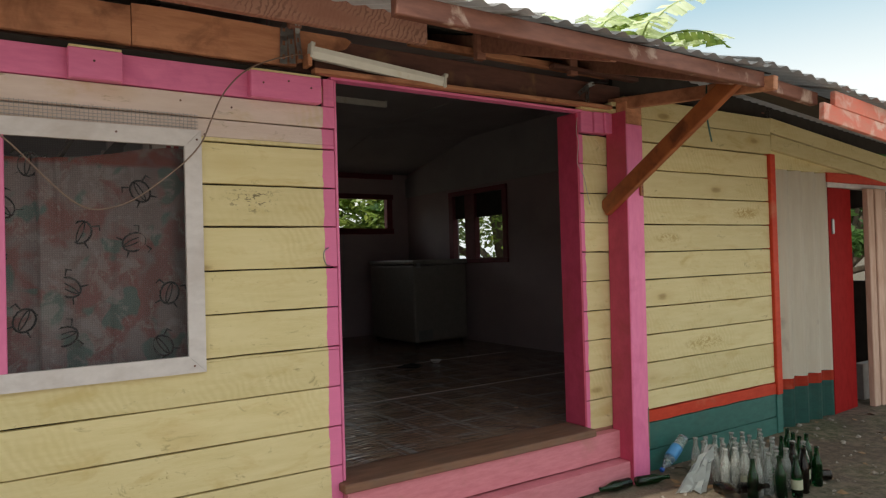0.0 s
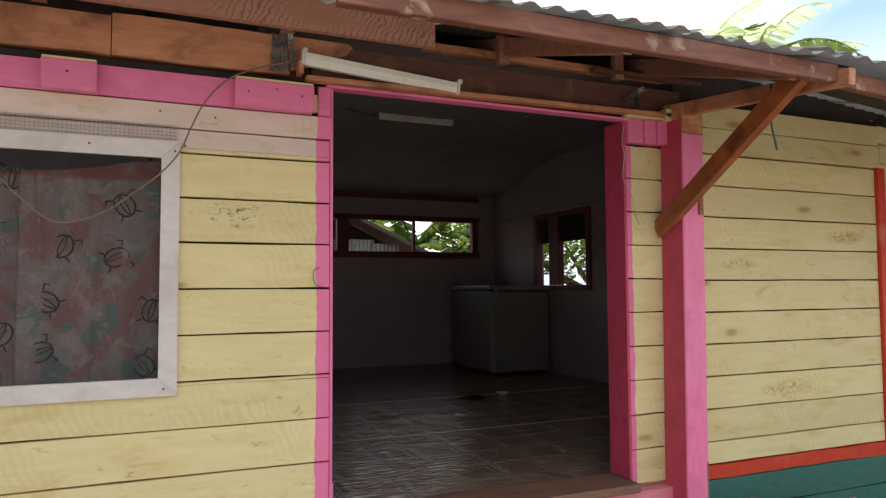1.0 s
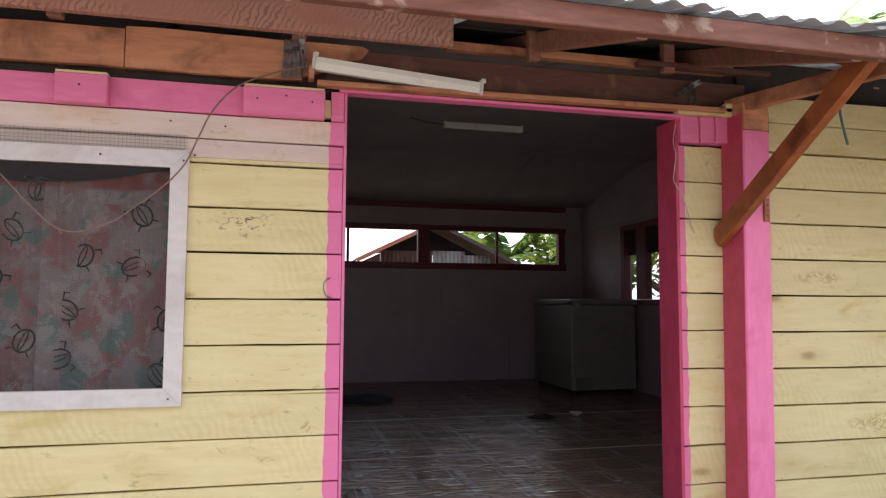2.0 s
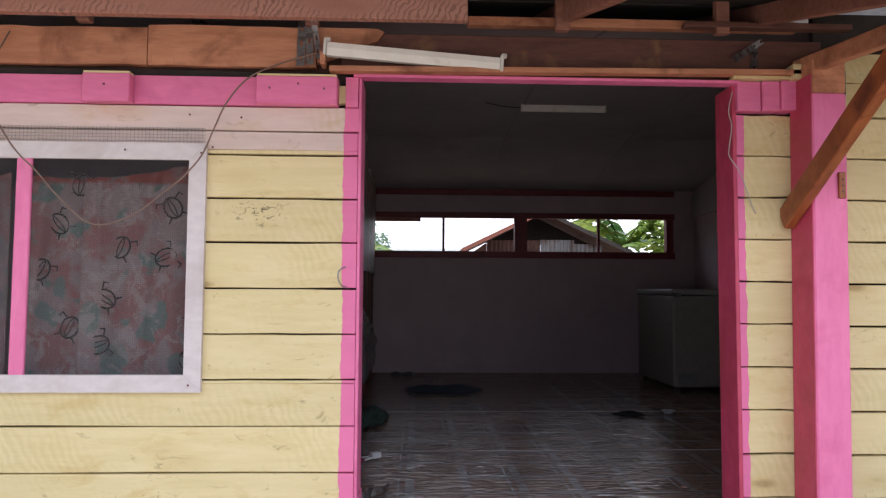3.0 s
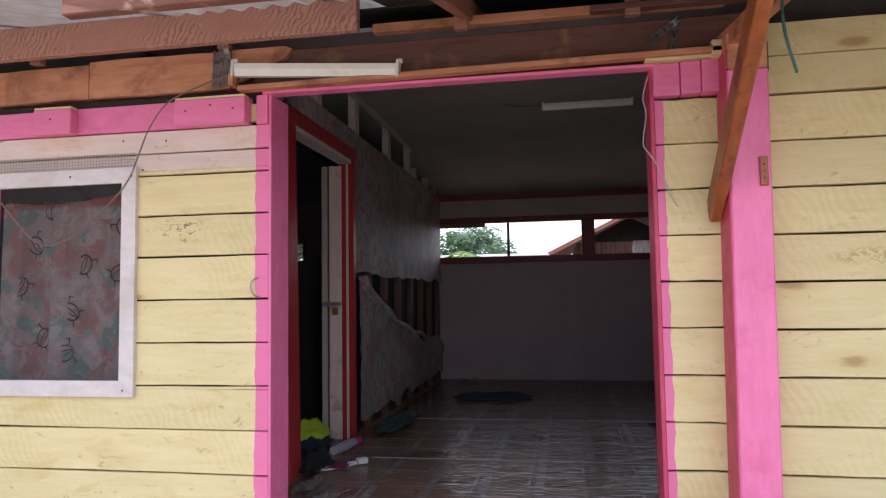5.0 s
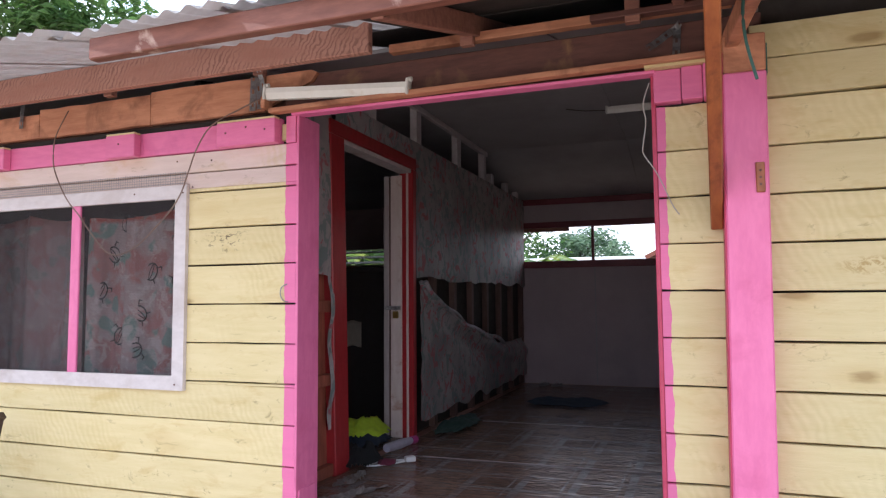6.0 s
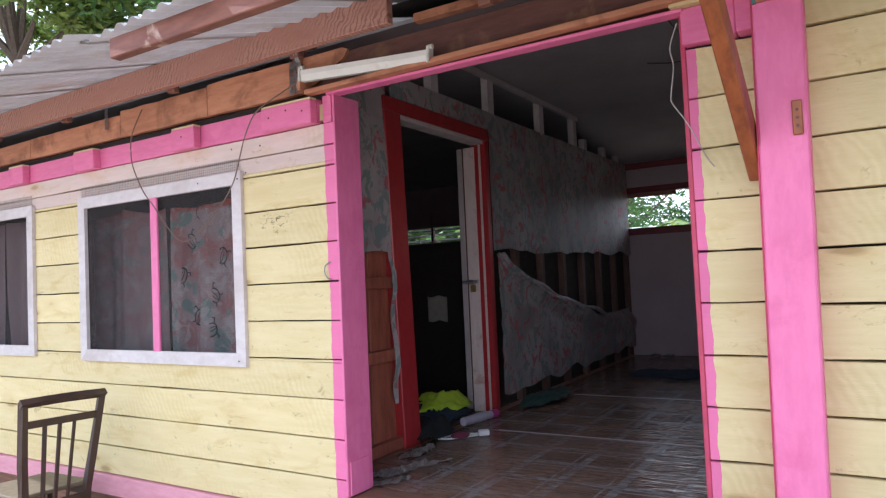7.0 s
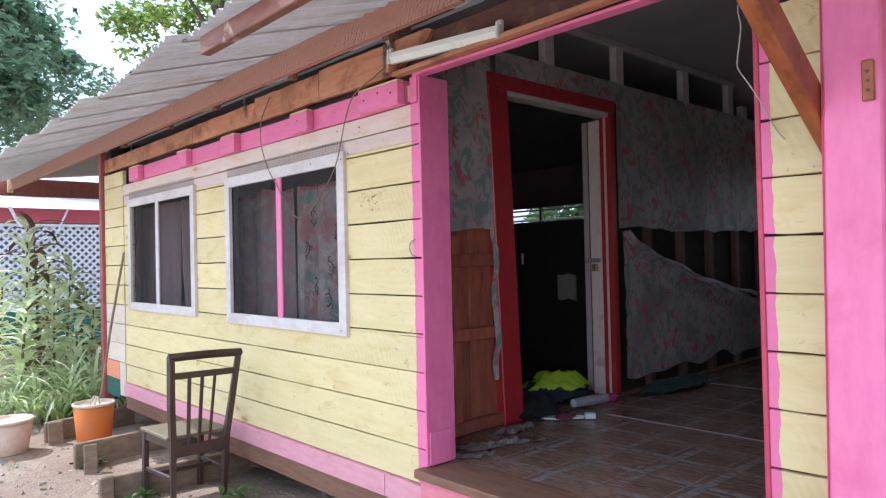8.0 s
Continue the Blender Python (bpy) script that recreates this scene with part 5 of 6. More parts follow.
def paper_scrap(x, y, length, width, turn, seed, lift=0.03):
    """A torn, creased strip of sheet with ragged edges, lying partly lifted."""
    bm = bmesh.new()
    n, m = 22, 6
    at = Matrix.Translation((x, y, 0.437)) @ pose(0, 0, 0, 0, 0, turn)
    rows = []
    for i in range(n + 1):
        t = i / n
        half = width * (0.35 + 0.65 * math.sin(math.pi * min(0.06 + 0.9 * t, 1))) * (1 + 0.5 * noise.noise(Vector((t * 9, seed, 0.2))))
        row = []
        for k in range(m + 1):
            v = 2 * k / m - 1
            edge = 0.25 * width * noise.noise(Vector((t * 26, v * 2, seed + 3)))
            crease = abs(noise.noise(Vector((t * 4.5 + v, v * 1.4 - t * 2, seed + 7))))
            row.append(bm.verts.new(at @ Vector((length * (t - 0.5) + edge * 0.5, half * v + edge, 0.002 + lift * crease * (0.4 + 0.6 * t)))))
        rows.append(row)
    for a, b in zip(rows, rows[1:]):
        for k in range(m):
            bm.faces.new((a[k], a[k + 1], b[k + 1], b[k]))
    bmesh.ops.solidify(bm, geom=bm.faces[:], thickness=0.0012)
    return tagged(part("paper", bm, M_SCRAP), "torn crumpled scrap of floral paper on the floor", "paper", "paper scraps by the threshold")


for k, (px, py, ln, wd, turn, lift) in enumerate(((1.47, 3.36, 0.26, 0.040, 60, 0.03), (1.42, 3.58, 0.34, 0.050, 78, 0.05), (1.37, 3.47, 0.22, 0.055, 40, 0.05),
                                                  (1.49, 3.74, 0.30, 0.022, 68, 0.02), (1.29, 3.90, 0.30, 0.050, 84, 0.07))):
    paper_scrap(px, py, ln, wd, turn, 9.4 + k * 1.7, lift)
M_WHITEPL = plain("white_plastic", (0.72, 0.72, 0.74), 0.35)
roll = thing("umbrella", "rolled pale lilac umbrella with a magenta handle", "umbrella")
part("canopy", tube([(1.19, 4.62, 0.475), (1.21, 4.80, 0.47), (1.225, 4.96, 0.465)], [0.028, 0.034, 0.026], 10), plain("lilac", (0.42, 0.38, 0.45)), roll)
part("handle", tube([(1.226, 4.964, 0.465), (1.235, 5.03, 0.462)], 0.03, 8), plain("magenta", (0.45, 0.05, 0.22)), roll, "magenta handle")
ch = thing("charger", "white plug charger with its cable loop on the floor", "charger")
part("plug", bevelled(-0.035, 0.035, -0.025, 0.025, 0, 0.035, 0.008, pose(1.43, 4.47, 0.436, 0, 0, 40), 2), M_WHITEPL, ch)
part("cable", tube(smooth([(1.40, 4.47, 0.445), (1.33, 4.44, 0.442), (1.25, 4.36, 0.442), (1.21, 4.26, 0.442), (1.27, 4.27, 0.442), (1.34, 4.34, 0.442), (1.41, 4.43, 0.445)]), 0.006), M_WHITEPL, ch)
cloth("cap", "small maroon cloth inside the cable loop", 1.31, 4.36, 0.434, 0.06, 0.08, 0.03, plain("maroon_cloth", (0.18, 0.03, 0.06), 0.9), 4.4)
sh = thing("sandals", "pair of grey flip-flops on the floor by the wall", "sandals")
for k, (x, y, a) in enumerate(((1.42, 8.72, 80), (1.58, 8.70, 75))):
    bm = lathe([(0.045, 0), (0.05, 0.012), (0.045, 0.022)], 14)
    bmesh.ops.transform(bm, matrix=Matrix.Translation((x, y, 0.436)) @ pose(0, 0, 0, 0, 0, a) @ Matrix.Diagonal((2.6, 1, 1, 1)), verts=bm.verts[:])
    s = part("sole", bm, plain("grey_rubber", (0.20, 0.19, 0.19)), sh)
    part("thong", tube(smooth([(x - 0.04, y, 0.46), (x, y, 0.50), (x + 0.04, y, 0.46)]), 0.006), plain("pale_rubber", (0.4, 0.38, 0.38)), s)
cup = tagged(part("bowl", lathe([(0.03, 0.434), (0.045, 0.45), (0.06, 0.462), (0.055, 0.461), (0.03, 0.442)], 16, m=Matrix.Translation((3.83, 6.0, 0))), M_WHITEPL, smooth=True), "small white plastic bowl on the floor", "bowl")

# room behind the red door: dark cupboard with a cloth hanging on it
cb = thing("cupboard", "dark wooden cupboard standing in the dim room", "cupboard")
M_CB = plain("black_brown_wood", (0.022, 0.018, 0.018), 0.5)
part("body", bevelled(-1.10, 0.70, 5.70, 6.05, 0.434, 1.785, 0.01), M_CB, cb)
for x0 in (-1.08, -0.19):
    d = part("door", bevelled(x0, x0 + 0.87, 5.675, 5.698, 0.48, 1.74, 0.006), M_CB, cb)
    part("handle", bevelled(x0 + 0.05, x0 + 0.07, 5.65, 5.674, 1.40, 1.50, 0.004), M_STEEL, d)
cloth_p = bmesh.new()
gg = [[cloth_p.verts.new((0.26 + 0.20 * i / 8, 5.668 - 0.004 * math.sin(i * 1.3), 1.09 + 0.22 * j / 8 - 0.008 * math.sin(i))) for i in range(9)] for j in range(9)]
for a, b in zip(gg, gg[1:]):
    for i in range(8):
        cloth_p.faces.new((a[i], a[i + 1], b[i + 1], b[i]))
bmesh.ops.solidify(cloth_p, geom=cloth_p.faces[:], thickness=0.003)
tagged(part("towel", cloth_p, plain("beige_cloth", (0.50, 0.46, 0.38), 0.9), smooth=True), "small beige cloth hanging on the cupboard door", "towel")

# ---- lean-to beside the house ----
wall_lean = setting("wall_lean_to", "lean-to wall of painted corrugated iron with a doorway", "wall")


def tall_corrugated(x0, width, y, z0, z1, pitch, depth, low_wave=0.0):
    bm = bmesh.new()
    n = int(width / pitch * 8)
    lo, hi = [], []
    for i in range(n + 1):
        x = x0 + width * i / n
        yy = y - depth * (0.5 + 0.5 * math.cos(2 * math.pi * i / 8))
        lo.append(bm.verts.new((x, yy, z0 + low_wave * math.sin(i * 0.7))))
        hi.append(bm.verts.new((x, yy, z1)))
    for i in range(n):
        bm.faces.new((lo[i], lo[i + 1], hi[i + 1], hi[i]))
    bmesh.ops.solidify(bm, geom=bm.faces[:], thickness=0.002)
    return bm


M_OLDWHITE = surface("old_white_sheet_paint", (0.92, 0.83, 0.70), (0.86, 0.76, 0.63), (9, 9, 0.8), 3.0, 0.6, 0.12, stain=(0.50, 0.40, 0.32), stain_at=(0.62, 0.85), vary=0.02)
M_PALEPINK = surface("pale_terracotta_paint", (0.62, 0.42, 0.33), (0.48, 0.29, 0.21), (8, 8, 1.5), 3.0, 0.7, 0.2)
part("sheet", tall_corrugated(5.138, 0.82, 3.12, 0.468, 2.14, 0.20, 0.045, 0.004), M_OLDWHITE, wall_lean, "dirty white corrugated sheet")
part("red_band", tall_corrugated(5.138, 0.82, 3.118, 0.385, 0.467, 0.20, 0.045), M_REDBRIGHT, wall_lean, "red painted band")
part("sheet", tall_corrugated(5.138, 0.82, 3.12, 0.02, 0.384, 0.20, 0.045), M_GREEN, wall_lean, "green corrugated sheet")
part("board", board(5.105, 8.3, 3.091, 3.12, 2.142, 2.31), M_YELLOW_PLAIN, wall_lean)
for z0, dy in ((2.345, 0.0), (2.475, 0.004)):
    part("board", beam((5.106, 3.068 + dy, z0), (8.3, 3.068 + dy, z0 - 0.335), 0.04, 0.116, 0.003), M_YELLOW_PLAIN, wall_lean, "yellow board laid to the slope")
lining("frame", wall_lean, [(5.14, 5.95, 3.125, 3.17, 0.02, 2.15), (7.6, 9.0, 3.06, 3.14, 0.02, 2.15)], M_SHADOW)
door_2 = setting("door_2", "red door standing open in the lean-to", "door")
part("door_frame", bevelled(5.95, 7.6, 3.06, 3.14, 2.065, 2.145, 0.004), M_REDBRIGHT, door_2, "red head")
part("door_frame", bevelled(5.95, 7.6, 3.065, 3.14, 2.02, 2.064, 0.004), M_WHITE, door_2, "white inner head")
leaf2 = part("door_leaf", bevelled(0, 0.44, -0.02, 0.02, 0.08, 2.018, 0.004, pose(5.962, 3.09, 0, 0, 0, 4)), M_REDLEAF, door_2, "red door leaf standing open")
part("handle", bevelled(0.04, 0.075, -0.035, -0.021, 1.62, 1.75, 0.004, pose(5.962, 3.09, 0, 0, 0, 4)), M_STEEL, leaf2)
for k in range(3):
    part("post", bevelled(6.50 + 0.115 * k, 6.605 + 0.115 * k, 3.0 - 0.012 * (k % 2), 3.05, 0.06, 2.02, 0.006), M_PALEPINK, wall_lean, "pale terracotta plank")
part("wall_block", bevelled(6.72, 7.6, 3.2, 3.28, 0.02, 0.42, 0.005), plain("pale_block", (0.34, 0.30, 0.28)), wall_lean, "pale low wall")
lining("rear", wall_lean, [(5.37, 6.5, 6.2, 6.28, 0.02, 2.3), (8.25, 8.33, 3.15, 9.0, 0.02, 1.12), (8.25, 8.33, 3.15, 9.0, 1.95, 2.3)], M_SHADOW)

# ---- bottles beside the post ----
def glass(name, c, rough=0.04, body=1.0):
    m, n, l, p = nodes_of(name)
    p.inputs["Transmission Weight"].default_value = body
    p.inputs["IOR"].default_value = 1.45
    dirt = noise_of(n, l, coords(n, l, (1, 1, 1)), 22.0, 5.0, 0.65)
    l.new(mixed(n, l, ramp_of(n, l, dirt, 0.45, 0.75), c, tuple(v * 0.72 + 0.05 for v in c)), p.inputs["Base Color"])
    rr = n.new("ShaderNodeMapRange")
    rr.inputs["To Min"].default_value, rr.inputs["To Max"].default_value = rough, rough + 0.35
    l.new(dirt, rr.inputs["Value"])
    l.new(rr.outputs["Result"], p.inputs["Roughness"])
    return m


BOTTLE = [(0.029, 0.0), (0.031, 0.006), (0.031, 0.13), (0.029, 0.15), (0.020, 0.18), (0.014, 0.20), (0.0125, 0.225), (0.0125, 0.236), (0.0145, 0.238), (0.0145, 0.246), (0.0115, 0.247)]
INNER = [(0.0095, 0.2465), (0.010, 0.225), (0.0115, 0.20), (0.0175, 0.178), (0.0265, 0.149), (0.0285, 0.13), (0.0285, 0.010), (0.0, 0.008)]


def bottle_mesh(name, material, s=1.0, neck=1.0):
    prof = [(r * s, z * s if z < 0.15 else (0.15 + (z - 0.15) * neck) * s) for r, z in BOTTLE + INNER]
    bm = lathe(prof[:-1] + [(0.0005, prof[-1][1])], 18)
    bmesh.ops.recalc_face_normals(bm, faces=bm.faces[:])
    return mesh_of(name, bm, material, True)


M_CLEAR = glass("dusty_clear_glass", (0.94, 0.96, 0.93), 0.05, 0.88)
M_GREENGL = glass("green_glass", (0.03, 0.34, 0.10))
M_BROWNGL = glass("dark_brown_glass", (0.10, 0.035, 0.012))
ME_CLEAR, ME_GREEN, ME_BROWN = bottle_mesh("bottle", M_CLEAR, 1.0), bottle_mesh("bottle", M_GREENGL, 0.96), bottle_mesh("bottle", M_BROWNGL, 1.02, 1.1)
rim_mesh = mesh_of("rim", lathe([(0.0148, 0.2385), (0.0152, 0.2395), (0.0152, 0.2455), (0.0148, 0.2465)], 12), plain("dusty_rim", (0.30, 0.30, 0.29), 0.5), True)
lab_bm = lathe([(0.0316, 0.045), (0.0317, 0.046), (0.0317, 0.098), (0.0316, 0.099)], 18)
lab_mesh = mesh_of("paper_label", lab_bm, plain("faded_label", (0.42, 0.42, 0.30), 0.8), True)
rng = random.Random(7)


def stand_bottle(me, x, y, label, tilt=2.0, group="bottles beside the post", paper=False):
    o = new("bottle", me)
    o.matrix_basis = pose(x, y, ground_height(x, y) + 0.004, rng.uniform(-tilt, tilt), rng.uniform(-tilt, tilt), rng.uniform(0, 360))
    tagged(o, label, "bottle", group)
    if me is ME_CLEAR:
        r = new("rim", rim_mesh)
        r.parent = o
    if paper:
        pl = new("paper_label", lab_mesh)
        pl.parent = o
        tagged(pl, "faded paper label")
    return o


taken = []


def free(x, y):
    return all((x - a) ** 2 + (y - b) ** 2 > 0.066 ** 2 for a, b in taken)


for x, y in ((4.20, 2.50), (4.27, 2.44), (4.17, 2.41), (4.33, 2.52), (4.36, 2.43), (3.79, 2.27), (3.86, 2.22), (4.09, 2.30), (4.15, 2.26), (3.60, 2.33), (4.41, 2.60)):
    stand_bottle(ME_GREEN, x, y, "green glass beer bottle standing on the earth", 3.0, paper=rng.random() < 0.4)
    taken.append((x, y))
for x, y in ((3.96, 2.24), (4.02, 2.33)):
    stand_bottle(ME_BROWN, x, y, "dark brown glass bottle standing on the earth", 3.0)
    taken.append((x, y))
stand_bottle(ME_CLEAR, 4.10, 2.38, "dusty clear glass bottle standing among green ones", 3.0)
taken.append((4.10, 2.38))
for i in range(8):
    for j in range(6):
        x = 3.72 + 0.072 * i - 0.018 * j + rng.uniform(-0.008, 0.008)
        y = 2.80 - 0.083 * j - 0.018 * i + rng.uniform(-0.008, 0.008)
        if free(x, y) and not (i == 0 and j > 3):
            stand_bottle(ME_CLEAR, x, y, "dusty clear glass beer bottle standing on the earth", paper=(i * 3 + j) % 7 == 0)
            taken.append((x, y))
for me, x, y, a, ry, lb in ((ME_GREEN, 3.25, 2.925, -4, -90, "empty green glass bottle lying along the step"), (ME_GREEN, 3.29, 2.905, -14, 90, "empty green glass bottle lying along the step"),
                            (ME_BROWN, 4.30, 2.26, 140, 90, "dark bottle lying on the earth"), (ME_BROWN, 3.60, 2.56, -118, 78, "dark bottle lying against the standing ones"), (ME_BROWN, 3.68, 2.46, -112, 70, "dark bottle lying against the standing ones")):
    o = new("bottle", me)
    o.matrix_basis = pose(x, y, ground_height(x, y) + 0.036, 0, ry, a)
    tagged(o, lb, "bottle", "lying bottles")
# soft-drink bottle with blue wrap leaning on the heap
pb = thing("plastic_bottle", "clear plastic bottle with a bright blue wrap leaning neck down", "bottle")
pm = Matrix.Translation((3.85, 2.985, 0.262)) @ Vector((-0.24, -0.03, -0.14)).to_track_quat("Z", "Y").to_matrix().to_4x4()
part("body", lathe([(0.03, 0), (0.036, 0.01), (0.034, 0.06), (0.037, 0.10), (0.036, 0.20), (0.026, 0.25), (0.013, 0.28), (0.013, 0.30)], 16, m=pm), M_CLEAR, pb, smooth=True)
part("wrap", lathe([(0.0385, 0.095), (0.040, 0.12), (0.0385, 0.15), (0.040, 0.18), (0.0385, 0.195)], 16, m=pm), plain("blue_wrap", (0.10, 0.36, 0.72), 0.4), pb, "bright blue wrap", True)
part("cap", lathe([(0.015, 0.30), (0.015, 0.318)], 12, m=pm), plain("blue_cap", (0.03, 0.12, 0.5), 0.4), pb, "blue cap")
translucent_sheet = glass("cloudy_plastic", (0.52, 0.56, 0.57), 0.2, 0.7)
bm = bmesh.new()
gp = []
for j in range(9):
    t = j / 8
    c = Vector((3.44, 2.63, ground_height(3.44, 2.63) + 0.01)).lerp(Vector((3.60, 2.60, 0.335)), t)
    wd = 0.10 * (1 - 0.85 * t) + 0.012 * noise.noise(Vector((t * 6, 1, 2)))
    gp.append([bm.verts.new(c + Vector((wd * u / 4 * 0.8, -wd * u / 4 * 0.6 + 0.012 * math.sin(u * 2.1 + 3 * t), 0.045 * noise.noise(Vector((u * 0.7, t * 5, 3)))))) for u in range(-4, 5)])
for a, b in zip(gp, gp[1:]):
    for i in range(8):
        bm.faces.new((a[i], a[i + 1], b[i + 1], b[i]))
bmesh.ops.solidify(bm, geom=bm.faces[:], thickness=0.001)
tagged(part("plastic_sheet", bm, translucent_sheet), "crumpled grey plastic sheet leaning on the bottles", "plastic sheet")

# ---- chair ----
def chair():
    t = thing("dining_chair", "dark brown wooden chair with slatted back beside the wall", "chair")
    M = plain("dark_brown_varnish", (0.055, 0.032, 0.024), 0.45)
    ms = plain("worn_seat_wood", (0.16, 0.125, 0.085), 0.5)
    w = 0.205
    for s in (-1, 1):
        part("leg", tube([(-0.205, s * 0.166, 0.0), (-0.213, s * 0.178, 0.42), (-0.235, s * 0.200, 0.62), (-0.282, s * 0.226, 0.965)], [0.021, 0.026, 0.026, 0.024], 4), M, t)
        part("leg", beam((0.19, s * 0.19, 0.0), (0.19, s * 0.19, 0.425), 0.036, 0.036), M, t)
        part("stretcher", beam((-0.21, s * 0.172, 0.19), (0.19, s * 0.19, 0.19), 0.018, 0.03), M, t)
        part("apron", beam((-0.21, s * 0.178, 0.405), (0.19, s * 0.19, 0.405), 0.02, 0.055), M, t)
    part("apron", beam((0.19, -0.17, 0.405), (0.19, 0.17, 0.405), 0.02, 0.055), M, t)
    part("stretcher", beam((0.0, -0.19, 0.19), (0.0, 0.19, 0.19), 0.018, 0.03), M, t)
    part("seat", bevelled(-0.205, 0.225, -0.215, 0.215, 0.434, 0.458, 0.008, seg=2), ms, t, "worn greyish seat")
    part("rail", tube([(-0.284, -0.243, 0.958), (-0.288, -0.12, 0.962), (-0.290, 0, 0.964), (-0.288, 0.12, 0.962), (-0.284, 0.243, 0.958)], 0.026, 4), M, t, "curved top rail")
    part("rail", beam((-0.264, -0.212, 0.84), (-0.264, 0.212, 0.84), 0.02, 0.04), M, t)
    part("rail", beam((-0.219, -0.175, 0.362), (-0.219, 0.175, 0.362), 0.02, 0.075), M, t, "broad lower back rail")
    for k in (-1, 0, 1):
        part("slat", beam((-0.219, k * 0.070 + 0.012, 0.39), (-0.262, k * 0.085 + 0.012, 0.835), 0.024, 0.012), M, t)
    return t


c = chair()
c.matrix_basis = pose(-0.653, 2.711, ground_height(-0.653, 2.711) - 0.006, 0, 0, 181.7) @ Matrix.Scale(1.03, 4) @ pose(0, 0, 0, 1.6, 0, 0)

# ---- timbers, pots and stick ----
def timber(label, a, b, w, h, name="timber"):
    return tagged(part(name, beam(a, b, w, h, 0.008), M_GREYWOOD), label, "timber", "old timbers on the ground")


G = -0.12
timber("weathered plank set on edge in the earth", (-1.98, 2.36, G + 0.09), (-2.06, 3.30, G + 0.09), 0.05, 0.20)
timber("short weathered stake holding a plank", (-1.75, 2.42, G - 0.05), (-1.83, 2.44, G + 0.20), 0.10, 0.05, "stake")
timber("weathered squared timber lying by the chair", (-0.92, 2.30, G + 0.08), (-0.90, 3.30, G + 0.08), 0.07, 0.20)
timber("short weathered stake beside a timber", (-0.86, 2.27, G - 0.05), (-0.86, 2.27, G + 0.20), 0.09, 0.05, "stake")
timber("weathered plank set on edge in the earth", (-3.08, 2.40, G + 0.08), (-3.30, 3.25, G + 0.08), 0.05, 0.19)
timber("short weathered stake holding a plank", (-2.94, 2.46, G - 0.05), (-2.98, 2.46, G + 0.19), 0.12, 0.05, "stake")
for xx in (-3.3, -2.1, -0.9, 0.3, 1.3):
    tagged(part("pier", bevelled(xx - 0.09, xx + 0.09, 3.45, 3.63, -0.16, 0.30, 0.008), M_GREYWOOD), "short dark timber pier under the house", "pier", "piers under the house")


def pot(name, label, x, y, r, h, material, rim):
    t = thing(name, label, "pot")
    z = ground_height(x, y)
    mm = Matrix.Translation((x, y, z))
    part("body", lathe([(r * 0.78, 0), (r * 0.80, 0.01), (r, h), (r * 0.95, h), (r * 0.76, 0.03), (0.001, 0.03)], 24, m=mm), material, t, smooth=True)
    part("rim", lathe([(r * 0.99, h - 0.014), (r * 1.04, h - 0.012), (r * 1.045, h + 0.010), (r * 0.95, h + 0.012), (r * 0.94, h - 0.01)], 24, m=mm), rim, t, smooth=True)
    part("soil", lathe([(r * 0.9, h - 0.08), (0.001, h - 0.06)], 20, m=mm), M_SHADOW, t)
    return t


def translucent(name, c, t=0.35):
    m, n, l, p = nodes_of(name)
    nz = noise_of(n, l, coords(n, l, (1, 1, 2)), 3.0, 5.0)
    l.new(mixed(n, l, ramp_of(n, l, nz, 0.35, 0.7), c, tuple(v * 0.7 + 0.06 for v in c)), p.inputs["Base Color"])
    p.inputs["Roughness"].default_value = 0.45
    tr, mix = n.new("ShaderNodeBsdfTranslucent"), n.new("ShaderNodeMixShader")
    tr.inputs["Color"].default_value = (*c, 1)
    mix.inputs[0].default_value = t
    l.new(p.outputs[0], mix.inputs[1])
    l.new(tr.outputs[0], mix.inputs[2])
    l.new(mix.outputs[0], n["Material Output"].inputs["Surface"])
    return m


M_BUCKET = translucent("orange_plastic", (0.90, 0.33, 0.05), 0.6)
bucket = pot("bucket", "faded orange plastic bucket with a pale rim and soil", -2.52, 2.66, 0.165, 0.39, M_BUCKET, plain("pale_rim", (0.62, 0.48, 0.38)))
pot("flower_pot", "pale terracotta plastic flower pot on the earth", -2.97, 2.08, 0.205, 0.28, plain("pale_terracotta", (0.60, 0.42, 0.32), 0.5), plain("pale_terracotta_rim", (0.64, 0.48, 0.38), 0.5))
tagged(part("stick", tube([(-2.62, 2.70, 0.0), (-2.82, 2.90, 0.9), (-2.95, 3.07, 1.60)], 0.0115, 7), M_GREYWOOD), "grey wooden stick leaning from the bucket to the wall", "stick")
for k in range(3):
    tagged(part("stick", tube([(-2.60 + 0.05 * k, 2.62 + 0.05 * k, 0.2), (-2.50 + 0.05 * k, 2.66, 0.34)], 0.008, 5), plain("pale_cutting", (0.5, 0.45, 0.36))), "short pale cutting stuck in the bucket", "stick", "cuttings")

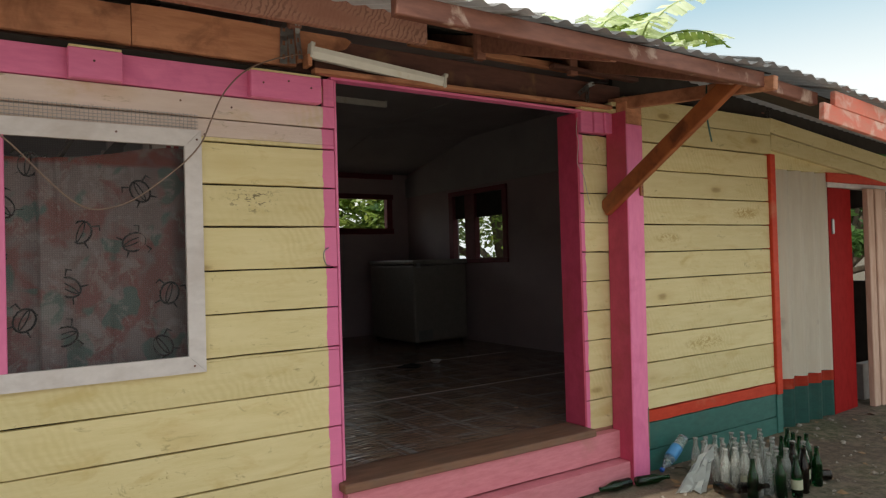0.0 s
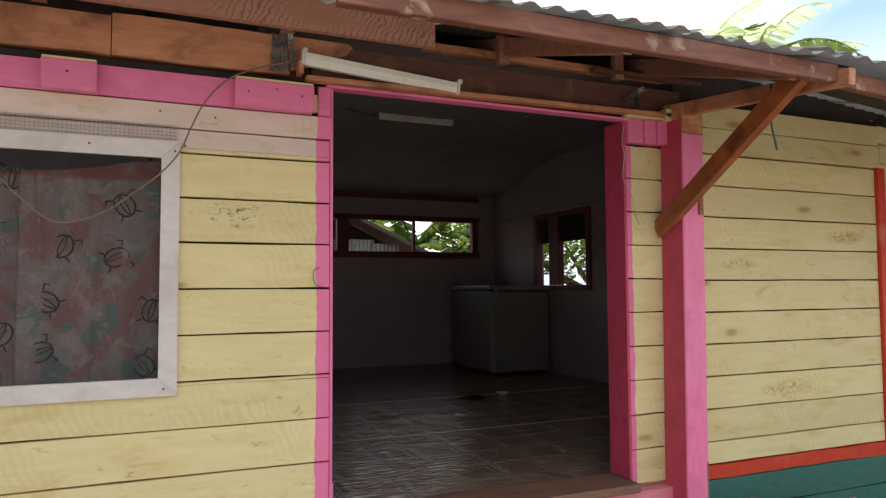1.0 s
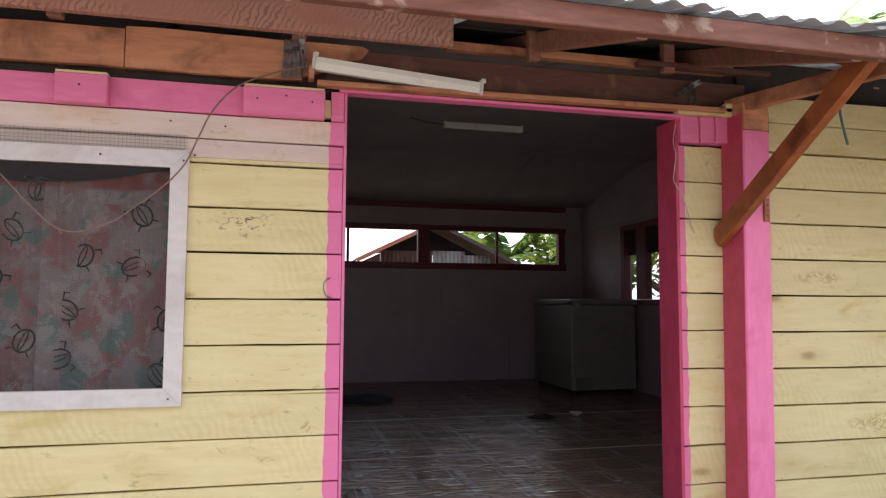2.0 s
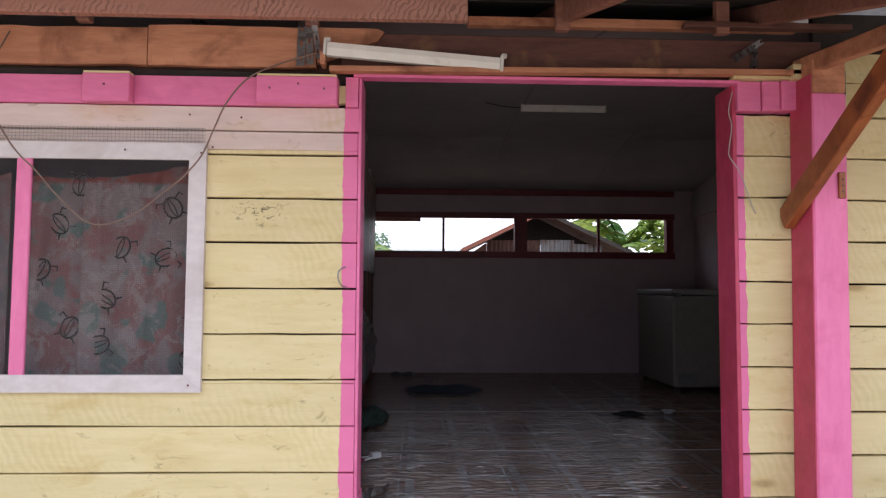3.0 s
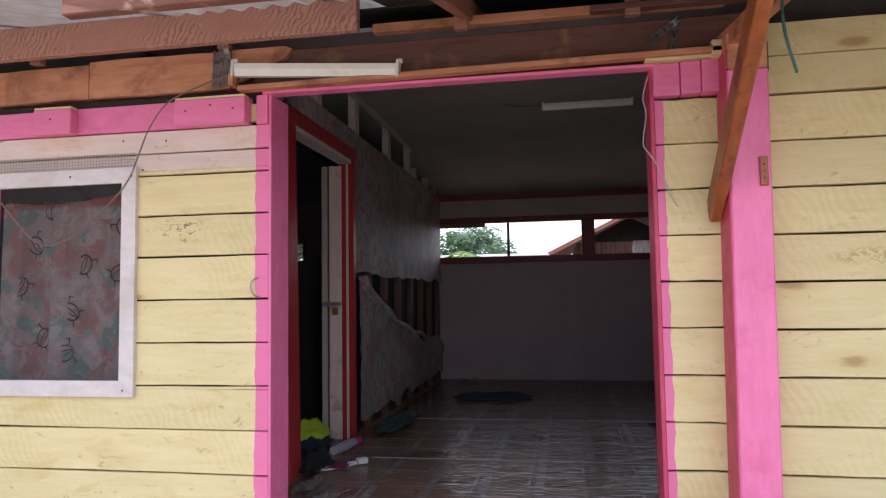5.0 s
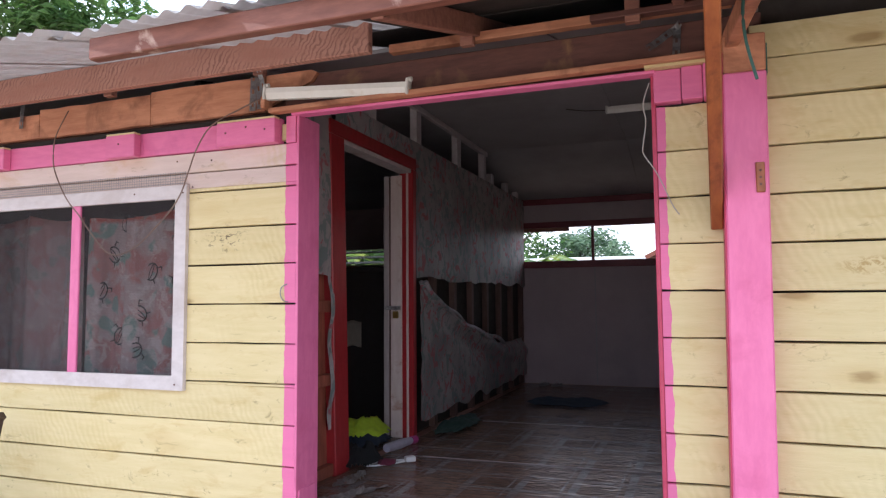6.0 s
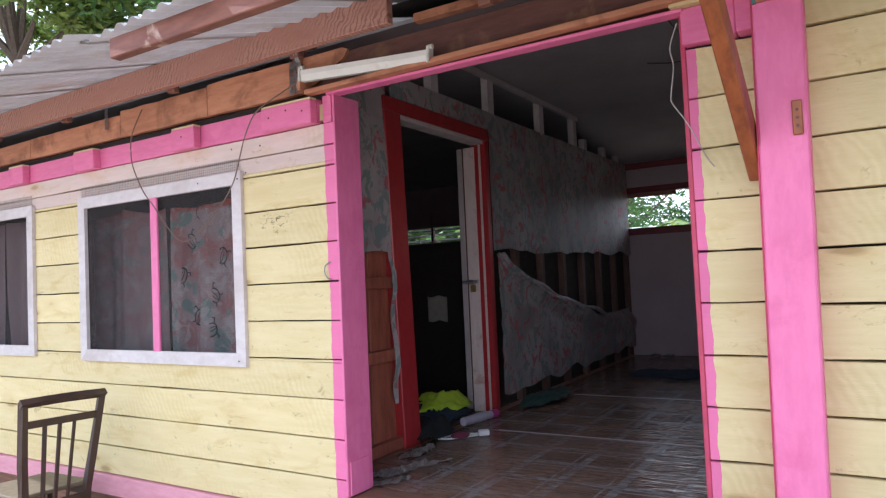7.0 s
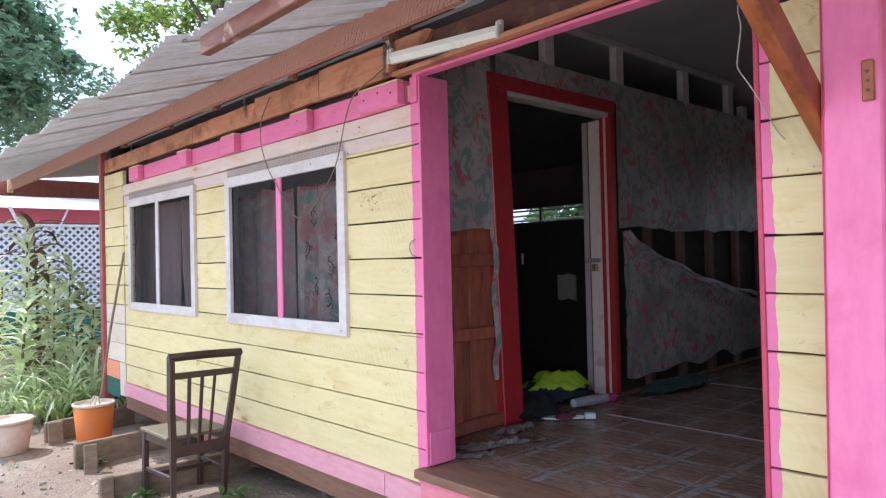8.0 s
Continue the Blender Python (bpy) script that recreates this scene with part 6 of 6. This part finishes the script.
# stones and leaf litter on the ground
def litter(name, label, count, region, size, material, flat, seed):
    r = random.Random(seed)
    bm = bmesh.new()
    for _ in range(count):
        x, y = r.uniform(region[0], region[1]), r.uniform(region[2], region[3])
        s = r.uniform(*size)
        m = Matrix.Translation((x, y, ground_height(x, y) + s * 0.25 * flat)) @ pose(0, 0, 0, r.uniform(-25, 25), r.uniform(-25, 25), r.uniform(0, 360)) @ Matrix.Diagonal((s, s * r.uniform(0.5, 0.9), s * flat * r.uniform(0.6, 1.2), 1))
        vs = [bm.verts.new(m @ Vector(c)) for c in ((1, 0, 0), (0, 1, 0), (-1, 0.1, 0), (0.1, -1, 0), (0, 0, 1), (0, 0, -0.6))]
        for a, b in ((0, 1), (1, 2), (2, 3), (3, 0)):
            bm.faces.new((vs[a], vs[b], vs[4]))
            bm.faces.new((vs[b], vs[a], vs[5]))
    tagged(part(name, bm, material), label, "litter", kind="stuff")


litter("pebbles", "pale pebbles and grit scattered on the earth", 900, (-6, 6, 0.8, 3.3), (0.008, 0.028), surface("pebble", (0.36, 0.31, 0.26), (0.22, 0.18, 0.15), (9, 9, 9)), 0.7, 3)
litter("leaf_litter", "dry brown leaves scattered on the earth", 500, (-6, 7, 0.8, 3.6), (0.02, 0.05), surface("dry_leaf", (0.30, 0.17, 0.08), (0.18, 0.10, 0.05), (9, 9, 9)), 0.12, 4)

# ---- plants ----
def leaf_material(name, c, c2, t=0.35, boost=0.0):
    m, n, l, p = nodes_of(name)
    geo = n.new("ShaderNodeNewGeometry")
    nz = noise_of(n, l, coords(n, l, (1, 1, 1)), 2.5, 4.0)
    col = mixed(n, l, geo.outputs["Random Per Island"], c, c2)
    col = mixed(n, l, ramp_of(n, l, nz, 0.4, 0.7), col, tuple(v * 0.55 for v in c))
    l.new(col, p.inputs["Base Color"])
    p.inputs["Roughness"].default_value = 0.28
    tr, mix = n.new("ShaderNodeBsdfTranslucent"), n.new("ShaderNodeMixShader")
    l.new(mixed(n, l, boost, col, (0.90, 0.95, 0.66)), tr.inputs["Color"])
    mix.inputs[0].default_value = t
    l.new(p.outputs[0], mix.inputs[1])
    l.new(tr.outputs[0], mix.inputs[2])
    l.new(mix.outputs[0], n["Material Output"].inputs["Surface"])
    return m


M_LEAF = leaf_material("leaf_green", (0.09, 0.20, 0.055), (0.19, 0.32, 0.09), 0.5)
M_LEAFDARK = leaf_material("leaf_dark", (0.15, 0.25, 0.15), (0.27, 0.38, 0.23), 0.5)
M_LEAFLIME = leaf_material("leaf_lime", (0.20, 0.32, 0.07), (0.34, 0.40, 0.09), 0.5)
# these two hold the glare of sunlit leaves in their raised colours
M_LEAFVARSUN = leaf_material("leaf_variegated_sunlit", (0.62, 0.70, 0.44), (0.92, 0.93, 0.80), 0.65, 0.8)
M_LEAFSUN = leaf_material("leaf_sunlit", (0.46, 0.60, 0.24), (0.74, 0.82, 0.46), 0.65, 0.7)
M_LEAFBRONZE = leaf_material("leaf_bronze", (0.12, 0.10, 0.05), (0.30, 0.14, 0.05), 0.35)
M_BARK = surface("bark", (0.16, 0.12, 0.09), (0.09, 0.065, 0.05), (6, 6, 2), 3.0, 0.9, 0.8)
M_BANSTEM = surface("banana_stem", (0.20, 0.19, 0.10), (0.13, 0.11, 0.06), (8, 8, 1.5), 3.0, 0.6, 0.3)


def strap_leaf(bm, base, az, rise, length, width, droop, n=5):
    """A long pointed leaf arching from base."""
    rows, p = [], Vector(base)
    d0 = Vector((math.cos(az), math.sin(az), 0))
    side = Vector((-math.sin(az), math.cos(az), 0))
    el = rise
    for i in range(n + 1):
        t = i / n
        w = width * (math.sin(math.pi * min(0.12 + 0.88 * t, 1)) ** 0.7) * 0.5
        up = Vector((0, 0, 0.25 * w))
        rows.append([bm.verts.new(p - side * w + up), bm.verts.new(p), bm.verts.new(p + side * w + up)])
        p = p + (d0 * math.cos(el) + Vector((0, 0, math.sin(el)))) * (length / n)
        el -= droop / n
    for a, b in zip(rows, rows[1:]):
        bm.faces.new((a[0], a[1], b[1], b[0]))
        bm.faces.new((a[1], a[2], b[2], b[1]))


def ti_plant(x, y, h, seed, material, label, length=0.42, width=0.075, start=0.25, density=16):
    r = random.Random(seed)
    t = thing("garden_shrub", label, "shrub")
    z = ground_height(x, y)
    lean = (r.uniform(-0.1, 0.1), r.uniform(-0.1, 0.1))
    part("stem", tube([(x, y, z - 0.02), (x + lean[0] * 0.5, y + lean[1] * 0.5, z + h * 0.5), (x + lean[0], y + lean[1], z + h)], [0.018, 0.014, 0.008], 6), M_BARK, t)
    bm = bmesh.new()
    n = int(h * density)
    for i in range(n):
        k = start + (1 - start) * i / max(n - 1, 1)
        strap_leaf(bm, (x + lean[0] * k, y + lean[1] * k, z + h * k), i * 2.4 + r.uniform(-0.3, 0.3), r.uniform(0.3, 1.0), length * r.uniform(0.7, 1.15), width * r.uniform(0.8, 1.2), r.uniform(0.8, 1.9))
    part("leaves", bm, material, t, smooth=True)
    return t


def grass_clump(x, y, n, h, seed, material, label, width=0.022):
    r = random.Random(seed)
    bm = bmesh.new()
    for i in range(n):
        strap_leaf(bm, (x + r.gauss(0, 0.06), y + r.gauss(0, 0.06), ground_height(x, y)), r.uniform(0, 6.3), r.uniform(0.9, 1.5), h * r.uniform(0.6, 1.1), width, r.uniform(0.8, 2.2), 6)
    return tagged(part("garden_shrub", bm, material, smooth=True), label, "shrub", kind="")


specs = [(-4.9, 2.6, 2.05, M_LEAFVARSUN), (-5.3, 2.35, 1.75, M_LEAFSUN), (-5.3, 2.85, 2.1, M_LEAFBRONZE), (-4.5, 2.45, 1.2, M_LEAFSUN), (-5.0, 2.0, 1.1, M_LEAFSUN), (-5.9, 2.5, 1.5, M_LEAFVARSUN),
         (-6.3, 2.1, 1.6, M_LEAFSUN), (-6.6, 3.2, 1.7, M_LEAFVARSUN), (-5.4, 3.4, 1.3, M_LEAFLIME), (-6.0, 3.9, 1.2, M_LEAFSUN), (-4.4, 3.05, 0.9, M_LEAFVARSUN), (-7.2, 2.6, 1.5, M_LEAFSUN), (-5.6, 1.55, 1.3, M_LEAFVARSUN), (-6.9, 1.5, 1.5, M_LEAFSUN),
         (-4.7, 2.85, 1.35, M_LEAFVARSUN), (-4.8, 3.25, 1.1, M_LEAFSUN), (-5.1, 3.05, 1.5, M_LEAFSUN), (-4.6, 2.15, 0.95, M_LEAFVARSUN), (-5.6, 2.1, 1.5, M_LEAFVARSUN), (-5.7, 3.05, 1.6, M_LEAFVARSUN)]
NAMES = {"leaf_variegated_sunlit": "tall shrub with variegated strap leaves in sunlit tones", "leaf_green": "green shrub with glossy strap leaves", "leaf_sunlit": "bright green shrub with glossy strap leaves", "leaf_bronze": "tall shrub with bronze and orange strap leaves",
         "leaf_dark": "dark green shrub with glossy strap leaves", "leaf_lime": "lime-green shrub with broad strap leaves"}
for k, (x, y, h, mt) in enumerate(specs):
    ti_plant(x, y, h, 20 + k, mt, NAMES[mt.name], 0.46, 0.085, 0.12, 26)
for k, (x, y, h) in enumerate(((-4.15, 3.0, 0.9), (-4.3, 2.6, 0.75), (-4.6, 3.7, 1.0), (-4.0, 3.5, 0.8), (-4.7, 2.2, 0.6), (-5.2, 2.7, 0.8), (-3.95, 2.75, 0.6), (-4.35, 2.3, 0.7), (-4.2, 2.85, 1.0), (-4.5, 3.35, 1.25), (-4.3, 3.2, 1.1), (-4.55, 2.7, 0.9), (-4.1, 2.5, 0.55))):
    grass_clump(x, y, 52, h, 60 + k, M_LEAFVARSUN if k % 3 else M_LEAFSUN, "clump of long arching pale green blades", 0.03)
for k, (x, y) in enumerate(((-0.95, 2.55), (-0.75, 2.45), (0.45, 2.62), (0.6, 2.8), (-1.9, 2.5), (-0.2, 2.9), (4.9, 1.9), (5.4, 2.2))):
    r = random.Random(90 + k)
    bm = bmesh.new()
    for i in range(22):
        strap_leaf(bm, (x + r.gauss(0, 0.05), y + r.gauss(0, 0.05), ground_height(x, y) + r.uniform(0, 0.06)), r.uniform(0, 6.3), r.uniform(0.1, 0.9), r.uniform(0.04, 0.08), 0.04, 0.6, 3)
    tagged(part("weed", bm, M_LEAF, smooth=True), "small green weed growing on the earth", "weed", kind="stuff")


def tree(name, label, x, y, height, crown_r, crown_z, leaves, seed, material, leaf=0.28, squash=0.8, lean=(0, 0)):
    """Tapered trunk, forking limbs, and a crown of clumped small leaves with gaps."""
    r = random.Random(seed)
    t = thing(name, label, "tree")
    thick = min(1.0, crown_r / 4.0)
    trunk_top = crown_z - crown_r * 0.35
    part("trunk", tube([(x - lean[0], y - lean[1], -0.15), (x - lean[0] * 0.7, y - lean[1] * 0.7, trunk_top * 0.5), (x - 0.05, y + 0.1, trunk_top)], [0.42 * thick, 0.32 * thick, 0.24 * thick], 9), M_BARK, t)
    clumps = []
    bm = bmesh.new()
    for i in range(16):
        a, e = r.uniform(0, 6.28), r.uniform(-0.3, 1.4)
        d = crown_r * r.uniform(0.5, 0.95)
        end = Vector((x + math.cos(a) * math.cos(e) * d, y + math.sin(a) * math.cos(e) * d, crown_z + math.sin(e) * d * squash))
        mid = Vector((x, y, trunk_top)).lerp(end, 0.5) + Vector((0, 0, -0.3))
        tube([(x, y, trunk_top - 0.3), mid, end], [0.16 * thick, 0.09 * thick, 0.03 * thick], 5, bm)
        clumps.append((end, crown_r * r.uniform(0.26, 0.46)))
    part("limb", bm, M_BARK, t)
    for i in range(46):
        a, e = r.uniform(0, 6.28), math.asin(r.uniform(-0.5, 1))
        d = crown_r * r.uniform(0.75, 1.05)
        clumps.append((Vector((x + math.cos(a) * math.cos(e) * d, y + math.sin(a) * math.cos(e) * d, crown_z + math.sin(e) * d * squash)), crown_r * r.uniform(0.14, 0.30)))
    verts, faces = [], []
    for _ in range(leaves):
        c, cr = clumps[r.randrange(len(clumps))]
        while True:
            v = Vector((r.uniform(-1, 1), r.uniform(-1, 1), r.uniform(-1, 1)))
            if v.length < 1:
                break
        p = c + Vector((v.x, v.y, v.z * 0.7)) * cr
        m = Matrix.Translation(p) @ Euler((r.uniform(-0.9, 0.9), r.uniform(-0.9, 0.9), r.uniform(0, 6.28))).to_matrix().to_4x4()
        s = leaf * r.uniform(0.6, 1.2)
        b0 = len(verts)
        verts += [tuple(m @ Vector(q)) for q in ((0, -0.5 * s, 0), (0.22 * s, 0, 0.05 * s), (0, 0.5 * s, -0.06 * s), (-0.22 * s, 0, 0.05 * s))]
        faces.append((b0, b0 + 1, b0 + 2, b0 + 3))
    me = bpy.data.meshes.new("crown")
    me.from_pydata(verts, [], faces)
    me.materials.append(material)
    cr = new("crown", me)
    cr.parent = t
    return t


tree("tree", "large dense dark-green mango tree behind the neighbouring house", -23.0, 2.8, 11, 5.0, 7.6, 30000, 1, M_LEAFDARK, 0.34)
tree("tree", "tall airy light-green tree behind the roof", -17.5, 11.2, 13, 3.4, 9.9, 8000, 2, M_LEAFLIME, 0.34)
tree("tree", "tall leafy green tree rising beyond the roof edge", -14.8, 14.6, 12, 3.0, 9.6, 8000, 15, M_LEAF, 0.34)
tree("tree", "far rounded dark tree beyond the yard", -2.2, 36.0, 6, 2.6, 2.7, 9000, 3, M_LEAFDARK, 0.3)
tree("tree", "far broad green tree beyond the yard", -12.5, 33.0, 8, 4.6, 4.4, 12000, 14, M_LEAFDARK, 0.3)
tree("tree", "far rounded green tree beyond the yard", -7.5, 34.0, 7, 4.0, 4.2, 9000, 4, M_LEAF, 0.3)
tree("tree", "bushy sunlit tree outside the side window", 9.4, 11.8, 5, 3.2, 2.5, 36000, 5, M_LEAFLIME, 0.20)
tree("tree", "leafy tree beyond the lean-to", 14.0, 7.0, 4, 2.0, 2.0, 9000, 6, M_LEAF, 0.22)
# out of view: added only to cast shade by the bottles
tree("tree", "unseen yard tree added to shade the ground by the bottles", -0.76, -0.45, 9, 1.45, 7.4, 9000, 11, M_LEAF, 0.3, lean=(1.0, 2.4))
tree("tree", "leafy tree behind the back wall", -4.5, 14.5, 5, 2.6, 2.6, 10000, 8, M_LEAF, 0.24)


def banana(x, y, h, seed, leaves=8, size=2.0, pale=()):
    """A banana plant: sheathed stem and broad torn leaves."""
    r = random.Random(seed)
    t = thing("banana_plant", "banana plant with broad torn bright green leaves", "banana plant")
    part("stem", tube([(x, y, -0.03), (x + 0.03, y, h * 0.5), (x, y + 0.05, h)], [0.14, 0.11, 0.07], 9), M_BANSTEM, t)
    for i in range(leaves):
        az, el = i * 6.283 / leaves * 1.0 + r.uniform(-0.4, 0.4), r.uniform(0.7, 1.35)
        L, W, n = size * r.uniform(0.75, 1.1), 0.30 * size / 2 * r.uniform(0.8, 1.1), 16
        d0, side = Vector((math.cos(az), math.sin(az), 0)), Vector((-math.sin(az), math.cos(az), 0))
        p, droop = Vector((x, y, h - 0.05)), r.uniform(1.1, 2.3)
        bm = bmesh.new()
        mid = []
        for k in range(n + 1):
            mid.append((p.copy(), el))
            p = p + (d0 * math.cos(el) + Vector((0, 0, math.sin(el)))) * (L / n)
            el -= droop / n
        for s in (-1, 1):
            for k in range(2, n):
                if r.random() < 0.07:
                    continue
                (pa, ea), (pb, eb) = mid[k], mid[k + 1]
                t0, t1 = k / n, (k + 1) / n
                wa, wb = W * math.sin(math.pi * min(1, 0.1 + 0.9 * t0)) ** 0.6, W * math.sin(math.pi * min(1, 0.1 + 0.9 * t1)) ** 0.6
                drop = r.uniform(0.1, 0.5)
                g = 0.96 if r.random() < 0.5 else 0.8
                v = [bm.verts.new(pa), bm.verts.new(pa.lerp(pb, g)), bm.verts.new(pa.lerp(pb, g) + side * s * wb + Vector((0, 0, -drop * wb)) + d0 * 0.04), bm.verts.new(pa + side * s * wa + Vector((0, 0, -drop * wa)))]
                bm.faces.new(v)
        tube([q[0] for q in mid], [0.03 - 0.024 * k / n for k in range(n + 1)], 4, bm)
        part("leaf", bm, pale[i % 3] if pale else (M_LEAFLIME if i % 3 else M_LEAF), t)
    return t


# plants beyond the roof take the sunlit leaf colours for their bright haze
for k, (x, y, h, s) in enumerate(((5.6, 13.2, 2.2, 2.0), (6.6, 12.6, 1.9, 1.9), (5.0, 14.6, 2.6, 2.2), (9.7, 8.2, 5.0, 1.9), (10.4, 8.9, 5.0, 2.0), (9.6, 9.3, 5.4, 2.1), (11.0, 10.0, 4.8, 2.3), (0.42, 12.6, 1.95, 1.25), (-3.0, 12.5, 1.9, 1.8))):
    banana(x, y, h, 40 + k, 9, s, (M_LEAFSUN, M_LEAFVARSUN, M_LEAFLIME) if x > 9 else ())

# ---- shed behind the house ----
shed = thing("shed", "old corrugated-iron shed with a rusty-edged gable roof", "shed")
SX0, SX1, SY, APX = 2.75, 5.0, 12.2, 3.85
M_RUSTSHEET = surface("rusty_wall_sheet", (0.24, 0.12, 0.09), (0.16, 0.08, 0.065), (6, 6, 1.2), 3.0, 0.7, 0.2, stain=(0.10, 0.05, 0.04), stain_at=(0.5, 0.75))
M_BRIGHTSHEET = surface("streaked_zinc_sheet", (0.52, 0.53, 0.55), (0.36, 0.30, 0.27), (14, 14, 0.6), 3.0, 0.5, 0.15, metal=0.3, stain=(0.30, 0.15, 0.09), stain_at=(0.52, 0.7))
part("wall", tall_corrugated(SX0 + 0.15, 0.95, SY, 0.0, 2.36, 0.076, 0.016), M_RUSTSHEET, shed, "brown rusty wall sheet")
part("wall", tall_corrugated(SX0 + 1.10, 0.60, SY - 0.01, 0.0, 2.37, 0.076, 0.016), M_BRIGHTSHEET, shed, "streaked bright zinc sheet")
part("wall", tall_corrugated(SX0 + 1.65, 0.55, SY, 0.0, 2.30, 0.076, 0.016), M_BRIGHTSHEET, shed, "streaked bright zinc sheet")
part("wall", bevelled(SX0 + 0.12, SX0 + 0.15, SY, SY + 3.5, 0.0, 2.3, 0.004), M_RUSTSHEET, shed)
# dark triangle fills the gable with the shade under its roof
bm = bmesh.new()
tri_pts = [(SX0 + 0.15, 2.34), (SX1 - 0.1, 2.30), (APX, 2.82)]
fa, fb = [[bm.verts.new((x, yy, z)) for x, z in tri_pts] for yy in (SY + 0.45, SY + 0.47)]
bm.faces.new(fa), bm.faces.new(fb[::-1])
for q in range(3):
    bm.faces.new((fa[q], fb[q], fb[(q + 1) % 3], fa[(q + 1) % 3]))
bmesh.ops.recalc_face_normals(bm, faces=bm.faces[:])
part("gable", bm, M_SHADOW, shed, "dark panel for the shade in the open gable")
for a, b in (((SX0 - 0.30, 2.18), (APX, 2.86)), ((SX1 + 0.45, 2.12), (APX, 2.86))):
    part("roof", beam((a[0], SY + 1.5, a[1]), (b[0], SY + 1.5, b[1]), 3.6, 0.02, 0.002), M_RUSTSHEET, shed, "rusty roof sheet")
    # right-hand board is near-black for the shaded roof underside
    part("barge_board", beam((a[0], SY - 0.33, a[1] - 0.02), (b[0], SY - 0.33, b[1] - 0.02), 0.025, 0.07, 0.003), surface("rust_red", (0.30, 0.10, 0.06), (0.20, 0.07, 0.05)) if a[0] < APX else M_SHADOW, shed, "rust-red barge board" if a[0] < APX else "")
far = thing("far_house", "far low house with a white iron roof", "house")
part("wall", bevelled(-8, 3, 26, 32, 0, 2.7, 0.02), M_PALEWALL, far)
part("roof", bevelled(-8.4, 3.4, 25.5, 32.5, 2.72, 3.02, 0.02), plain("white_roof", (0.72, 0.74, 0.76), 0.5), far)

# ---- neighbouring house with lattice ----
nb = thing("neighbour_house", "neighbouring veranda with white lattice, red fascia and pale iron roof", "house")
NX = -11.0
M_LATT = plain("white_lattice_paint", (0.70, 0.70, 0.76), 0.6)
y = 0.2
bm = bmesh.new()
Z0, Z1 = 0.72, 2.28
while y < 9.0:
    for s in (-1, 1):
        w = 0.042
        za, zb = Z0, Z1
        ya, yb = y, y + s * (Z1 - Z0)
        bmv = [bm.verts.new((NX + 0.006 * s + dx, yy + dy, zz)) for dx in (-0.005, 0.005) for yy, zz, dy in ((ya, za, -w / 2 * 1.41), (ya, za, w / 2 * 1.41), (yb, zb, w / 2 * 1.41), (yb, zb, -w / 2 * 1.41))]
        bm.faces.new(bmv[:4]), bm.faces.new(bmv[4:][::-1])
        for q in range(4):
            bm.faces.new((bmv[q], bmv[4 + q], bmv[4 + (q + 1) % 4], bmv[(q + 1) % 4]))
    y += 0.145
bmesh.ops.recalc_face_normals(bm, faces=bm.faces[:])
tagged(part("lattice", bm, M_LATT, nb, "white diagonal lattice"), kind="stuff")
part("rail", bevelled(NX - 0.03, NX + 0.03, -1.5, 10.5, 2.27, 2.32, 0.004), M_LATT, nb, "white rail")
part("rail", bevelled(NX - 0.03, NX + 0.03, -1.5, 10.5, 0.66, 0.73, 0.004), M_LATT, nb, "white rail")
part("wall", bevelled(NX - 0.04, NX + 0.02, -1.5, 10.5, 0.0, 0.66, 0.004), M_GREEN, nb, "green lower wall")
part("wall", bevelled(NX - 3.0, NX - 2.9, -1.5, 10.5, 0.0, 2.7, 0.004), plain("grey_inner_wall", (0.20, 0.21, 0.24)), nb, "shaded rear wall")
part("fascia", bevelled(NX - 0.02, NX + 0.05, -2.0, 11.0, 2.34, 2.62, 0.004), surface("faded_crimson", (0.42, 0.07, 0.09), (0.34, 0.05, 0.065)), nb, "faded crimson fascia")
part("roof", corrugated(13.0, 3.6, 0.09, 0.02, 0.002, 6, 1, Matrix.Translation((NX + 0.35, -2.0, 2.66)) @ Euler((0, 0, radians(90))).to_matrix().to_4x4() @ pose(0, 0, 0, 8, 0, 0)), plain("pale_roof_sheet", (0.70, 0.71, 0.72), 0.4, 0.2), nb, "pale corrugated roof")
part("brace", tube([(NX + 0.25, 3.55, 2.62), (NX + 0.10, 3.85, 2.05), (NX + 0.10, 3.95, 1.98)], 0.03, 6), M_LATT, nb, "white bent pipe")
part("brace", tube([(NX + 0.20, 4.55, 2.62), (NX + 0.10, 4.35, 2.1), (NX + 0.10, 3.98, 1.97)], 0.018, 6), M_LATT, nb, "white bent pipe")
